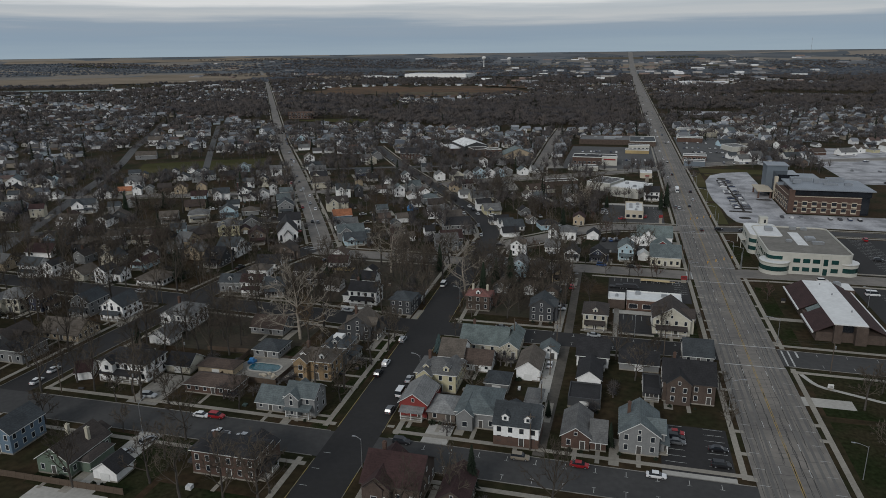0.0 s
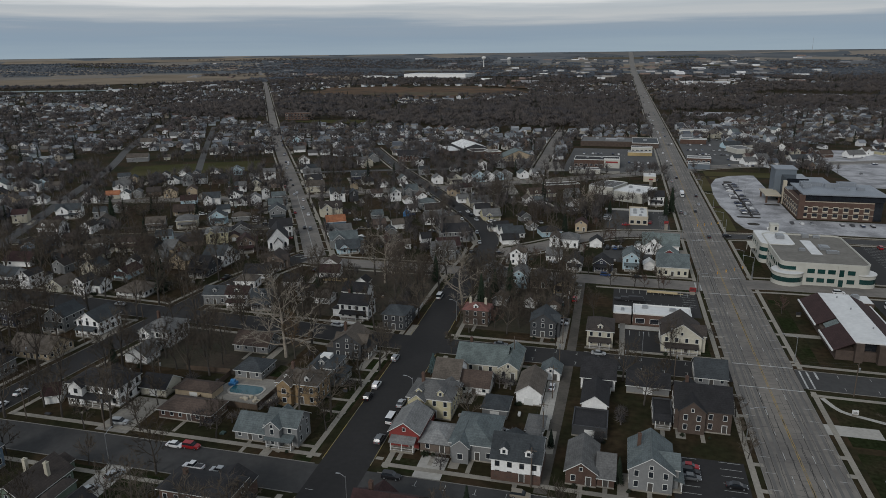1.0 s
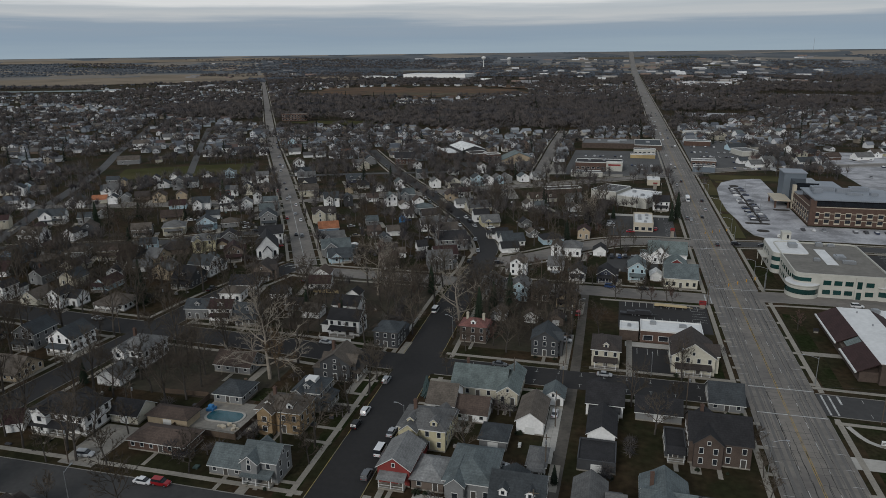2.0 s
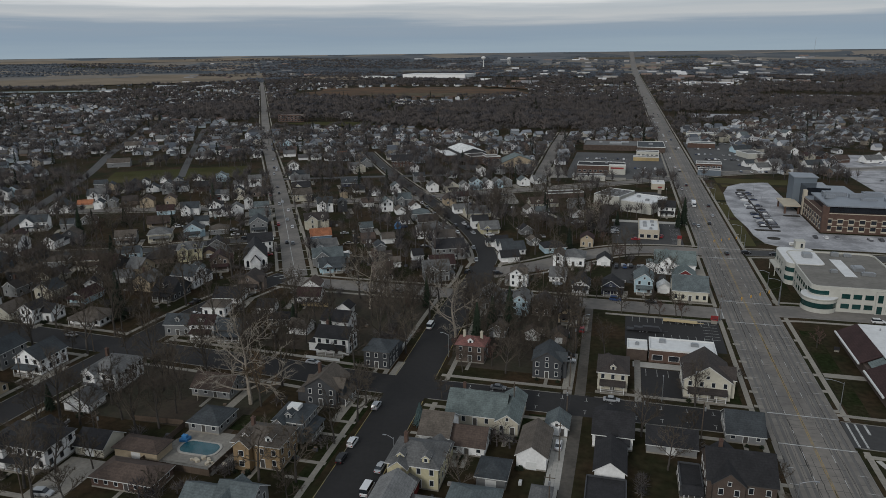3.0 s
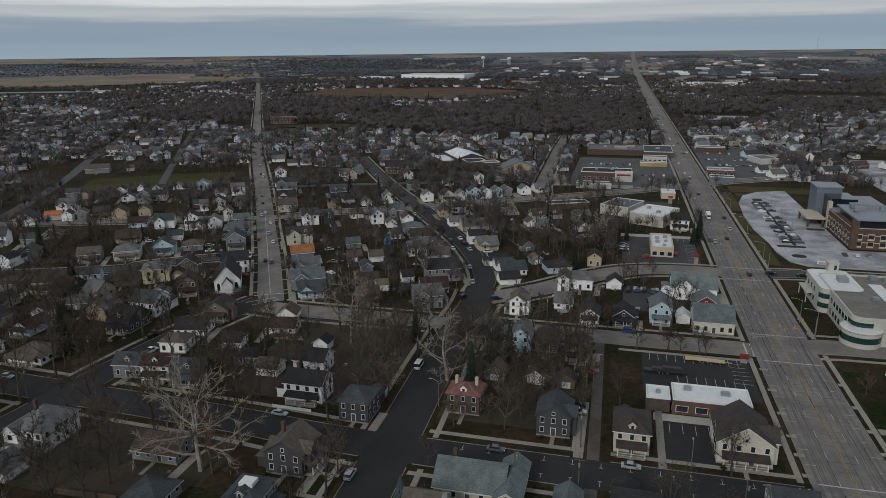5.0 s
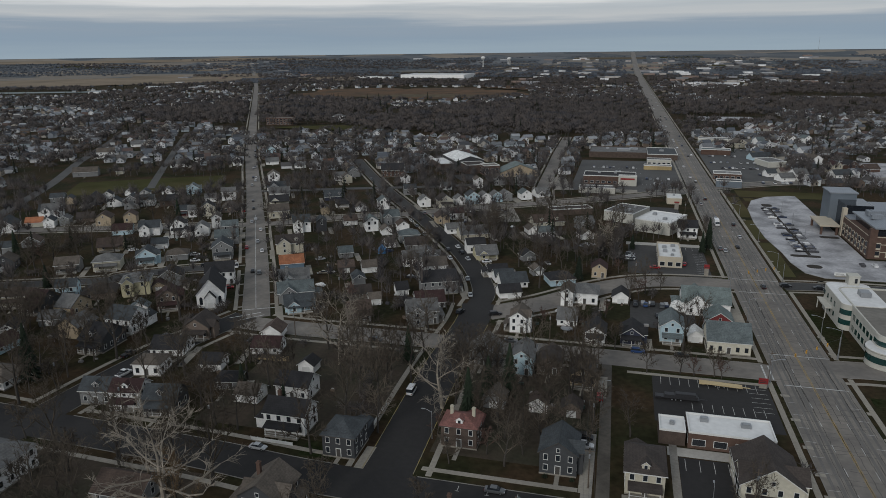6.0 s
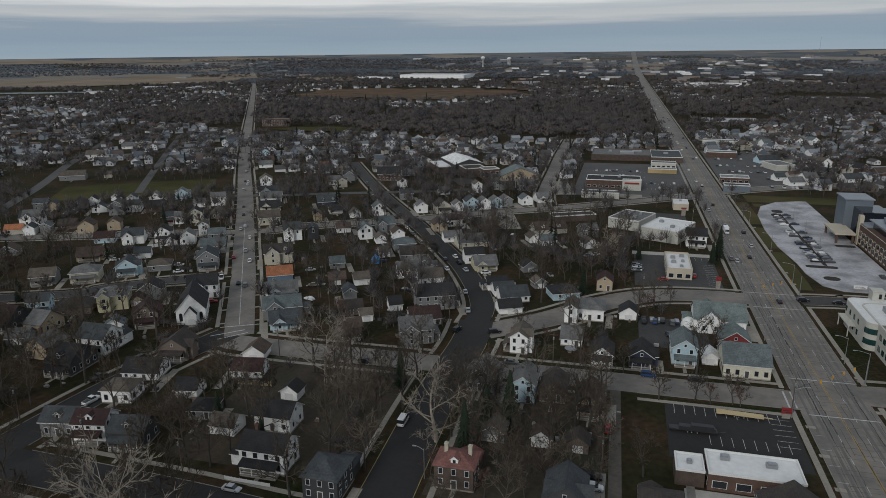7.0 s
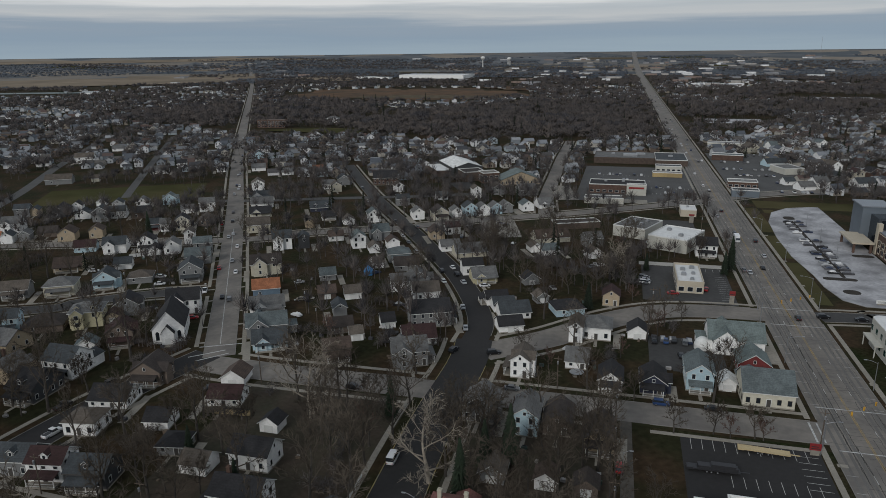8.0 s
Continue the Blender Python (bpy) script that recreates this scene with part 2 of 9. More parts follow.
FARM_HAZED = farmland("far winter farmland")
# woodland brown with its colour drained a little to imitate haze
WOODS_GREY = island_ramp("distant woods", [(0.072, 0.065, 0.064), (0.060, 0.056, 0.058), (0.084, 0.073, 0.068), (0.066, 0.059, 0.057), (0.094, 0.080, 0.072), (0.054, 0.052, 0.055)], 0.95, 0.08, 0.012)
# blue-grey instead of twig brown: aerial haze painted into the belts
HORIZON_HAZE = island_ramp("woods on the horizon", [(0.088, 0.100, 0.118), (0.074, 0.085, 0.102), (0.100, 0.110, 0.124), (0.080, 0.092, 0.110)], 0.95, 0.03, 0.003)
FAR_NEEDLE = island_ramp("evergreen crowns", [(0.020, 0.026, 0.017), (0.026, 0.032, 0.020), (0.017, 0.022, 0.016)])
FAR_WALL = island_ramp("house walls", [(0.62, 0.62, 0.62), (0.40, 0.41, 0.42), (0.36, 0.34, 0.30), (0.20, 0.22, 0.24), (0.55, 0.55, 0.55), (0.13, 0.10, 0.08), (0.30, 0.34, 0.36), (0.24, 0.21, 0.17)], 0.8)
FAR_ROOF = island_ramp("house roofs", [(0.050, 0.052, 0.057), (0.125, 0.130, 0.138), (0.090, 0.084, 0.078), (0.18, 0.19, 0.205), (0.075, 0.083, 0.095), (0.085, 0.060, 0.053), (0.23, 0.24, 0.25), (0.070, 0.067, 0.066)], 0.9)
FAR_FLAT = island_ramp("commercial roofs", [(0.40, 0.40, 0.40), (0.22, 0.22, 0.23), (0.60, 0.60, 0.60), (0.16, 0.16, 0.165), (0.32, 0.30, 0.28), (0.20, 0.15, 0.13)], 0.8, 0.1)
METAL = material("galvanised metal", (0.32, 0.33, 0.34), 0.45, 0.7, vary=0.1)
METAL_DARK = material("dark painted metal", (0.035, 0.035, 0.038), 0.5, 0.2, vary=0.1)
POLE_WOOD = material("weathered pole timber", (0.095, 0.075, 0.058), 0.95, vary=0.2, fine=2.0)
SIGNAL = material("yellow signal housing", (0.62, 0.33, 0.03), 0.5, vary=0.05)
RUBBER = material("tyre rubber", (0.018, 0.018, 0.019), 0.85)
LAMP_RED = material("red lamp glass", (0.25, 0.012, 0.012), 0.25, spec=0.5)
LAMP_CLEAR = material("clear lamp glass", (0.55, 0.56, 0.58), 0.2, spec=0.6)


# mesh building
class Geo:
    """Vertices, faces and material slots of one mesh."""

    def __init__(self):
        self.v, self.f, self.s = [], [], []

    def add(self, verts, faces, slot=0):
        n = len(self.v)
        self.v += [tuple(p) for p in verts]
        self.f += [tuple(n + i for i in f) for f in faces]
        self.s += [slot] * len(faces)
        return self

    def box(self, x0, x1, y0, y1, z0, z1, slot=0, turn=None):
        p = [(x0, y0, z0), (x1, y0, z0), (x1, y1, z0), (x0, y1, z0), (x0, y0, z1), (x1, y0, z1), (x1, y1, z1), (x0, y1, z1)]
        if turn:
            p = [turn @ Vector(q) for q in p]
        return self.add(p, [(3, 2, 1, 0), (4, 5, 6, 7), (0, 1, 5, 4), (1, 2, 6, 5), (2, 3, 7, 6), (3, 0, 4, 7)], slot)

    def prism(self, poly, z0, z1, slot=0):
        n = len(poly)
        return self.add([(*p, z0) for p in poly] + [(*p, z1) for p in poly],
                        [tuple(range(n - 1, -1, -1)), tuple(range(n, 2 * n))] + [(i, (i + 1) % n, n + (i + 1) % n, n + i) for i in range(n)], slot)

    def tube(self, a, b, ra, rb, sides=6, slot=0, caps=True):
        a, b = Vector(a), Vector(b)
        d = (b - a).normalized()
        u = d.orthogonal().normalized()
        w = d.cross(u)
        ring = [(math.cos(2 * math.pi * i / sides), math.sin(2 * math.pi * i / sides)) for i in range(sides)]
        lo = [a + (u * c + w * s) * ra for c, s in ring]
        if rb <= 0:
            return self.add(lo + [b], [(i, (i + 1) % sides, sides) for i in range(sides)], slot)
        hi = [b + (u * c + w * s) * rb for c, s in ring]
        faces = [(i, (i + 1) % sides, sides + (i + 1) % sides, sides + i) for i in range(sides)]
        if caps:
            faces += [tuple(range(sides - 1, -1, -1)), tuple(range(sides, 2 * sides))]
        return self.add(lo + hi, faces, slot)

    def lathe(self, profile, sides=12, slot=0, at=(0, 0, 0)):
        """A round body from (radius, height) pairs."""
        v, f = [], []
        for r, z in profile:
            v += [(at[0] + r * math.cos(2 * math.pi * i / sides), at[1] + r * math.sin(2 * math.pi * i / sides), at[2] + z) for i in range(sides)]
        for k in range(len(profile) - 1):
            f += [(k * sides + i, k * sides + (i + 1) % sides, (k + 1) * sides + (i + 1) % sides, (k + 1) * sides + i) for i in range(sides)]
        f += [tuple(range(sides - 1, -1, -1)), tuple((len(profile) - 1) * sides + i for i in range(sides))]
        return self.add(v, f, slot)

    def mesh(self, name, *mats):
        me = bpy.data.meshes.new(name)
        me.from_pydata(self.v, [], self.f)
        for m in mats:
            me.materials.append(m)
        if len(mats) > 1:
            me.polygons.foreach_set("material_index", self.s)
        me.update()
        return me


def part(name, geo, mat, parent=None, label="", at=None):
    """One mesh object under a thing or a part. geo: a Geo or a mesh that parts share."""
    mats = mat if isinstance(mat, (list, tuple)) else [mat]
    me = geo.mesh(name, *mats) if isinstance(geo, Geo) else geo
    ob = new(name, me)
    if parent:
        ob.parent = parent
    if at is not None:
        ob.matrix_basis = at
    if label:
        tagged(ob, label)
    return ob


def thing(name, m, label, category, group="", kind=""):
    ob = new(name)
    ob.matrix_basis = m
    return tagged(ob, label, category, group, kind)


def structure(name, geo, mat, label, category):
    ob = part(name, geo, mat)
    return tagged(ob, label, category, kind="structure")


# ground: one sheet out to the horizon, flat under the town, rising gently to the far farmland
def land(x, y):
    r = math.hypot(x, y)
    k = min(max((r - 2900) / 2000, 0.0), 1.0)
    return 75.0 * k * k * (1.6 - 0.6 * k)


def sheet():
    g = Geo()
    radii = [0, 120, 200, 300, 450, 650, 900, 1250, 1700, 2300, 2900, 3100, 3300, 3500, 3700, 3900, 4100, 4300, 4500, 4700, 4850, 4950]
    n = 300
    ring = [(math.cos(2 * math.pi * i / n), math.sin(2 * math.pi * i / n)) for i in range(n)]
    verts = [(0, 0, 0)] + [(r * c, r * s, land(r, 0)) for r in radii[1:] for c, s in ring]
    faces = [(0, 1 + i, 1 + (i + 1) % n) for i in range(n)]
    for k in range(len(radii) - 2):
        a, b = 1 + k * n, 1 + (k + 1) * n
        faces += [(a + i, b + i, b + (i + 1) % n, a + (i + 1) % n) for i in range(n)]
    g.add(verts, faces)
    # the outer rings take the farmland colours with painted haze
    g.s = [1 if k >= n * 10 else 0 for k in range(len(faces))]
    return g


def resample(points, step):
    """A smooth run of points through the given ones."""
    pts = [Vector(p) for p in points]
    if len(pts) == 2:
        n = max(1, int((pts[1] - pts[0]).length / step))
        return [pts[0].lerp(pts[1], i / n) for i in range(n + 1)]
    out = []
    for i in range(len(pts) - 1):
        p0, p1, p2, p3 = pts[max(i - 1, 0)], pts[i], pts[i + 1], pts[min(i + 2, len(pts) - 1)]
        n = max(2, int((p2 - p1).length / step))
        for k in range(n):
            t = k / n
            out.append(0.5 * (2 * p1 + (p2 - p0) * t + (2 * p0 - 5 * p1 + 4 * p2 - p3) * t * t + (3 * p1 - p0 - 3 * p2 + p3) * t ** 3))
    return out + [pts[-1]]


def offset_line(pts, d):
    """The run of points moved d metres to its right."""
    out = []
    for i, p in enumerate(pts):
        t = (pts[min(i + 1, len(pts) - 1)] - pts[max(i - 1, 0)]).normalized()
        out.append(p + Vector((t.y, -t.x)) * d)
    return out


def ribbon(g, pts, a, b, z0, z1, slot=0):
    """A band along pts from a to b metres to their right, between two heights."""
    lo, hi = offset_line(pts, a), offset_line(pts, b)
    n = len(pts)
    v = []
    for p, q in zip(lo, hi):
        zp, zq = land(p.x, p.y) + min(2.5, max(0.0, (p.y - 2700) / 80)), land(q.x, q.y) + min(2.5, max(0.0, (q.y - 2700) / 80))
        v += [(p.x, p.y, zp + z0), (q.x, q.y, zq + z0), (q.x, q.y, zq + z1), (p.x, p.y, zp + z1)]
    f = []
    for i in range(n - 1):
        k, m = 4 * i, 4 * i + 4
        f += [(k + 3, k + 2, m + 2, m + 3), (k + 1, m + 1, m + 2, k + 2), (k, k + 3, m + 3, m)]
    f += [(0, 1, 2, 3), (4 * n - 1, 4 * n - 2, 4 * n - 3, 4 * n - 4)]
    return g.add(v, f, slot)


ROADS = []  # runs and half-widths, kept so that trees and houses stay off them


def slab(name, x0, x1, y0, y1, z, mat, label, category, turn=0):
    """A flat area with a thin edge."""
    m = pose((x0 + x1) / 2, (y0 + y1) / 2, 0, 0, 0, turn)
    g = Geo().box(-(x1 - x0) / 2, (x1 - x0) / 2, -(y1 - y0) / 2, (y1 - y0) / 2, -0.15, z, 0, m)
    return structure(name, g, mat, label, category)


# streets
GROUND = material("dormant grass and bare soil", (0.0198, 0.0202, 0.0098), 0.98, spec=0.05, vary=0.38, fine=0.5, coarse=0.055, coord="World", rgb2=(0.039, 0.0265, 0.0158))
ground = structure("ground", sheet(), [GROUND, FARM_HAZED], "dormant brown-green winter grass and soil reaching the horizon, haze painted into the far fields", "ground")

STREETS = []


def street(name, points, width, mat, label, z, kerb="grey", walks=(), step=4.0):
    """A roadway. walks: offsets of its pavements from the kerb, on the left and the right (None: none)."""
    pts = resample(points, step)
    ROADS.append((pts, width / 2))
    structure(name, ribbon(Geo(), pts, -width / 2, width / 2, -0.2, z), mat, label, "road")
    STREETS.append((pts, width, kerb, walks))


def on_road(p, skip=None, margin=0.0):
    for pts, half in ROADS:
        if pts is skip:
            continue
        if min((q - p).length for q in pts) > half + margin + 8:
            continue
        for a, b in zip(pts, pts[1:]):
            ab = b - a
            t = min(max((p - a).dot(ab) / ab.length_squared, 0), 1)
            if (a + ab * t - p).length < half + margin:
                return True
    return False


def edges():
    """Kerbs and pavements of every street, broken where another street crosses."""
    for order, (pts, width, kerb, walks) in enumerate(STREETS):
        g = Geo()
        for side in (-1, 1):
            jobs = []
            if kerb:
                jobs.append((width / 2 + 0.09, 0.09, 0.15, "kerb"))
            if len(walks) == 2 and walks[0 if side < 0 else 1] is not None:
                jobs.append((width / 2 + walks[0 if side < 0 else 1] + 0.75, 0.75, 0.075 + 0.003 * order, "pavement"))
            for off, half, z, kind in jobs:
                line = offset_line(resample([tuple(p) for p in pts], 2.0) if len(pts) == 2 else pts, side * off)
                run, out = [], Geo()
                for p in line + [None]:
                    if p is not None and not on_road(p, pts, 0.2 if kind == "kerb" else 0.0):
                        run.append(p)
                        continue
                    if len(run) > 1:
                        ribbon(out, run, -half, half, -0.2, z)
                    run = []
                if not out.v:
                    continue
                if kind == "kerb":
                    structure("kerb", out, KERB_YELLOW if kerb == "yellow" else KERB, "worn yellow-painted kerb" if kerb == "yellow" else "raised grey concrete kerb", "kerb")
                else:
                    structure("pavement", out, CONCRETE, "pale concrete pavement behind a grass verge", "pavement")


def main_x(y):
    return 52.2 - 0.0087 * y


street("road_main", [(main_x(y), y) for y in (-60, 150, 300, 600, 1150, 2000, 2900, 3300, 3700, 4100, 4500, 4800)], 19.5, ROAD_PALE, "wide worn five-lane concrete main road with sealed cracks", 0.050, "grey", (1.5, 1.5), 3.0)
street("road_dark", [(-57, 60), (-58, 150), (-59.5, 230), (-61, 290), (-60, 330), (-61.5, 350)], 12.6, ASPHALT, "freshly laid dark asphalt side street", 0.045, "yellow", (3.0, 3.0), 3.0)
street("road_dark_north", [(-61.4, 346), (-62.5, 366), (-73.5, 396), (-92, 432), (-133.5, 500)], 9.4, ASPHALT, "dark asphalt street bending towards the old school", 0.043, "grey", (1.8, 1.8), 3.0)
street("road_dark_far", [(-133.5, 500), (-189, 590), (-250, 700)], 8.4, ASPHALT_MID, "weathered asphalt street among the houses", 0.041, "grey", (1.8, 1.8), 3.0)
street("road_left", [(-141.5, 317), (-162.3, 355), (-179.8, 386.5), (-202.5, 426), (-232.5, 479), (-274.5, 552), (-338, 661), (-438, 838), (-1097, 2028), (-1400, 2560), (-1720, 3120), (-2060, 3700)], 10.4, ROAD_PALE, "straight pale grey road running out of town", 0.047, "grey", (2.0, 2.0), 4.0)
street("road_south", [(-330, 140), (-175, 144), (-58, 145), (43, 145)], 12.0, ASPHALT_MID, "weathered asphalt cross street with parking marks", 0.041, "grey", (3.0, 3.0))
street("road_middle", [(-330, 240), (-250, 237), (-180, 233), (-110, 230), (-66, 227), (41, 227)], 12.0, ASPHALT, "dark asphalt cross street with parking marks", 0.037, "grey", (3.0, 3.0))
street("road_middle_east", [(60, 227.5), (110, 226.5), (420, 222)], 13.0, ASPHALT_MID, "weathered asphalt cross street", 0.037, "grey", (3.0, 3.0))
street("road_north", [(-146, 312), (-120, 310.5), (-60, 311), (40, 311)], 11.5, ROAD_PALE, "pale worn cross street", 0.033, "grey", (3.0, 3.0))
street("road_north_east", [(59, 318), (110, 319), (420, 316)], 12.0, ROAD_PALE, "pale concrete cross street", 0.033, "grey", (3.0, 3.0))
street("road_clinic", [(59, 399), (76, 401), (120, 402), (420, 400)], 10.0, ASPHALT_MID, "weathered asphalt cross street beside the clinic", 0.0285, "grey", (2.0, 2.0))
street("road_west", [(-174, 60), (-170, 150), (-165, 215), (-158, 275), (-146, 318)], 11.5, ASPHALT, "dark asphalt side street lined with parked cars", 0.039, "grey", (2.8, 2.8))
street("road_bend", [(-57, 340), (-36, 357), (-17, 378), (0, 391), (18, 396), (41, 397)], 13.0, ROAD_PALE, "pale curving side street", 0.031, "grey", (2.5, 2.5), 3.0)
street("road_church", [(-420, 272), (-249, 334), (-226, 350), (-206, 364), (-184, 374)], 9.0, ASPHALT_MID, "narrow weathered asphalt street", 0.029, "grey", (2.2, 2.2))
street("road_cross", [(-520, 355), (-330, 414), (-214, 452), (-190, 469), (-162, 483), (-141, 492), (-119, 507), (-95, 523), (-70, 537), (-47, 549), (-14, 570), (39, 605), (78, 633), (137, 660), (300, 716)], 10.0, ROAD_PALE, "pale cross street", 0.027, "grey", (2.2, 2.2))
street("road_cross_far", [(-282, 539), (-246, 549), (-217, 560), (-184, 571), (-150, 582), (-118, 596)], 8.0, ASPHALT_GREY, "narrow weathered asphalt street", 0.025, None)
street("road_far_west", [(-300, 262), (-336, 335), (-376, 410), (-438, 529), (-502, 632), (-531, 683), (-650, 890)], 8.0, ASPHALT_GREY, "grey straight residential street", 0.024, None)
street("road_school", [(-352, 536), (-390, 600), (-478, 750), (-545, 866)], 6.0, ASPHALT_GREY, "narrow grey residential street", 0.0215, None)
street("road_chapel", [(-58, 543), (-64, 595), (-67, 684), (-70, 775), (-72, 900)], 9.5, ROAD_PALE, "pale straight street beside the chapel", 0.0225, "grey", (1.8, 1.8))
street("alley", [(-9.9, 152), (-9.0, 220), (-10.2, 306)], 3.1, GRAVEL_DARK, "narrow cracked concrete alley between back yards", 0.023, None)
edges()


# road paint, crack sealer, car parks, drives and verges
def dashes(g, pts, off, width, on, gap, z, y_max=900):
    run = offset_line(pts, off)
    total, k = 0.0, 0
    for a, b in zip(run, run[1:]):
        if b.y > y_max:
            break
        total += (b - a).length
        if total % (on + gap) < on:
            d = (b - a).normalized()
            n = Vector((d.y, -d.x)) * width / 2
            g.add([(*(a - n), z), (*(a + n), z), (*(b + n), z), (*(b - n), z)], [(0, 1, 2, 3)])


main_pts = resample([(main_x(y), y) for y in (60, 300, 600, 900)], 1.5)
g = Geo()
for off in (-0.2, 0.2):
    dashes(g, main_pts, off, 0.16, 99, 0, 0.056)
structure("lane_line", g, LINE_YELLOW, "worn double yellow centre line", "road marking")
g = Geo()
for off in (-3.4, 3.4):
    dashes(g, main_pts, off, 0.15, 3.0, 8.0, 0.056)
for k in range(62):
    y = 152 + 7.0 * k
    if min(abs(y - c) for c in (227, 311, 397)) > 14:
        for side in (-1, 1):
            a, b = sorted((main_x(y) + side * 6.9, main_x(y) + side * 9.3))
            g.box(a, b, y - 0.06, y + 0.06, 0.03, 0.056)
for y, xa, xb in ((219, 42, 60), (235, 42, 60), (303, 41.5, 59), (325.5, 41, 59), (388, 40.5, 58.5), (405, 40, 58.5), (140, 43, 60.5)):
    g.box(xa, xb, y - 0.2, y + 0.2, 0.05, 0.056)
for x0, x1, y0, y1 in ((61.2, 61.7, 221.5, 233.5), (63.2, 63.7, 221.5, 233.5), (39.2, 39.7, 222, 232.5), (37.2, 37.7, 222, 232.5), (37.0, 37.5, 306, 316), (39, 39.4, 306, 316), (65.5, 66.1, 228.5, 233.5)):
    g.box(x0, x1, y0, y1, 0.03, 0.060)
structure("stop_line", g, LINE_WHITE, "worn white lane dashes and crossing lines", "road marking")
rng = random.Random(5)
g = Geo()
for k in range(230):
    y = rng.uniform(120, 640)
    a = rng.choice((-8.6, -6.8, -5.2, -3.5, -1.8, 0.0, 1.8, 3.5, 5.2, 6.8, 8.6)) + rng.uniform(-0.2, 0.2)
    L = rng.uniform(8, 45)
    n = int(L / 2.2) + 2
    pts = [Vector((main_x(y + i * L / n) + a + rng.uniform(-0.16, 0.16), y + i * L / n)) for i in range(n + 1)]
    w = rng.uniform(0.03, 0.075)
    ribbon(g, pts, -w, w, 0.03, 0.054)
y = 122.0
while y < 560:
    lo, hi = sorted((rng.uniform(-9.6, 2), rng.uniform(-2, 9.6)))
    n = max(3, int((hi - lo) / 1.1))
    drift = rng.uniform(-0.6, 0.6)
    pts = [Vector((main_x(y) + lo + (hi - lo) * i / n, y + drift * i / n + rng.uniform(-0.22, 0.22))) for i in range(n + 1)]
    w = rng.uniform(0.025, 0.06)
    ribbon(g, pts, -w, w, 0.03, 0.0545)
    y += rng.uniform(1.2, 4.6)
structure("crack_seal", g, CRACK, "dark wandering lines of crack sealer on the main road", "road repair")
g = Geo()
for off in (-8.0, -6.1, -4.3, 4.3, 6.1, 8.0):
    ribbon(g, resample([(main_x(y) + off, y) for y in (60, 300, 600, 1150)], 30), -0.38, 0.38, 0.03, 0.0515)
structure("wheel_track", g, TYRE_DARK, "faint dark wheel tracks along the lanes", "road wear")

# parking marks like small T shapes along the side streets
g = Geo()
for k in range(12):
    for y, s in ((150.0, -1), (140.0, 1)):
        x = -46 + 7.2 * k
        g.box(x - 0.06, x + 0.06, y - 0.1, y + s * 2.0, 0.03, 0.048) if s > 0 else g.box(x - 0.06, x + 0.06, y - 2.0, y + 0.1, 0.03, 0.048)
        g.box(x - 0.5, x + 0.5, y + s * 2.0 - 0.06, y + s * 2.0 + 0.06, 0.03, 0.048)
for k in range(11):
    for y, s in ((231.8, -1), (222.2, 1)):
        x = -41.5 + 6.9 * k
        g.box(x - 0.06, x + 0.06, min(y, y + s * 2.0), max(y, y + s * 2.0), 0.03, 0.045)
        g.box(x - 0.5, x + 0.5, y + s * 2.0 - 0.06, y + s * 2.0 + 0.06, 0.03, 0.045)
for k in range(5):
    for y, s in ((232.6, -1), (222.2, 1)):
        x = 72 + 9 * k
        g.box(x - 0.06, x + 0.06, min(y, y + s * 2.0), max(y, y + s * 2.0), 0.03, 0.045)
for k in range(6):
    y = 106 + 7 * k
    g.box(-63.2, -61.2, y - 0.06, y + 0.06, 0.04, 0.050)
structure("parking_mark", g, LINE_WHITE, "short white parking marks at the kerb", "road marking")
# junction of the left road: hatched island and stop lines
g = Geo()
for a, b in (((-151, 314), (-142, 322)), ((-147, 312), (-139.5, 320)), ((-152, 322), (-139, 328.5))):
    ribbon(g, [Vector(a), Vector(b)], -0.25, 0.25, 0.03, 0.058)
ribbon(g, resample([(-146.5, 326), (-229, 473)], 6), -0.12, 0.12, 0.03, 0.056)
structure("stop_line", g, LINE_WHITE, "white junction lines on the pale road", "road marking")


def car_park(x0, x1, y0, y1, mat, label, rows=(), z=0.018, turn=0):
    """rows: (y of the stall line, x from, x to, stall direction, stall length)."""
    slab("car_park", x0, x1, y0, y1, z, mat, label, "car park", turn)
    if not rows:
        return
    g = Geo()
    for axis, line, a, b, s, length in rows:
        n = int(abs(b - a) / 2.7)
        for i in range(n + 1):
            u = a + (b - a) * i / n
            lo, hi = sorted((line, line + s * length))
            if axis == "y":
                g.box(u - 0.06, u + 0.06, lo, hi, 0, z + 0.005)
            else:
                g.box(lo, hi, u - 0.06, u + 0.06, 0, z + 0.005)
    structure("stall_lines", g, LINE_WHITE, "white stall lines on the car park", "road marking")


car_park(20, 37, 152.6, 175.5, ASPHALT, "small dark asphalt car park with white stalls", [("x", 21, 154.5, 175, 1, 5), ("x", 36.2, 154.5, 175, -1, 5)])
car_park(8.5, 21, 236.3, 256, ASPHALT, "dark asphalt yard beside the house", [("y", 255.5, 10, 20, -1, 5)])
car_park(3.5, 36.5, 273, 301.5, ASPHALT, "dark asphalt car park of the bank", [("y", 300.6, 6, 33, -1, 5), ("y", 285.5, 14, 33, -1, 4.6), ("x", 35.6, 284, 298, -1, 5)])
car_park(4, 20.5, 340, 362, ASPHALT_MID, "worn asphalt yard behind the shops", [])
car_park(-4, 32, 404.5, 452, ASPHALT_MID, "worn car park round the restaurant", [("y", 451, 12, 30, -1, 4.5), ("x", 31, 410, 440, -1, 4.5)])
car_park(-14, 26, 512, 545, ASPHALT_MID, "asphalt yard beside the low shops", [])
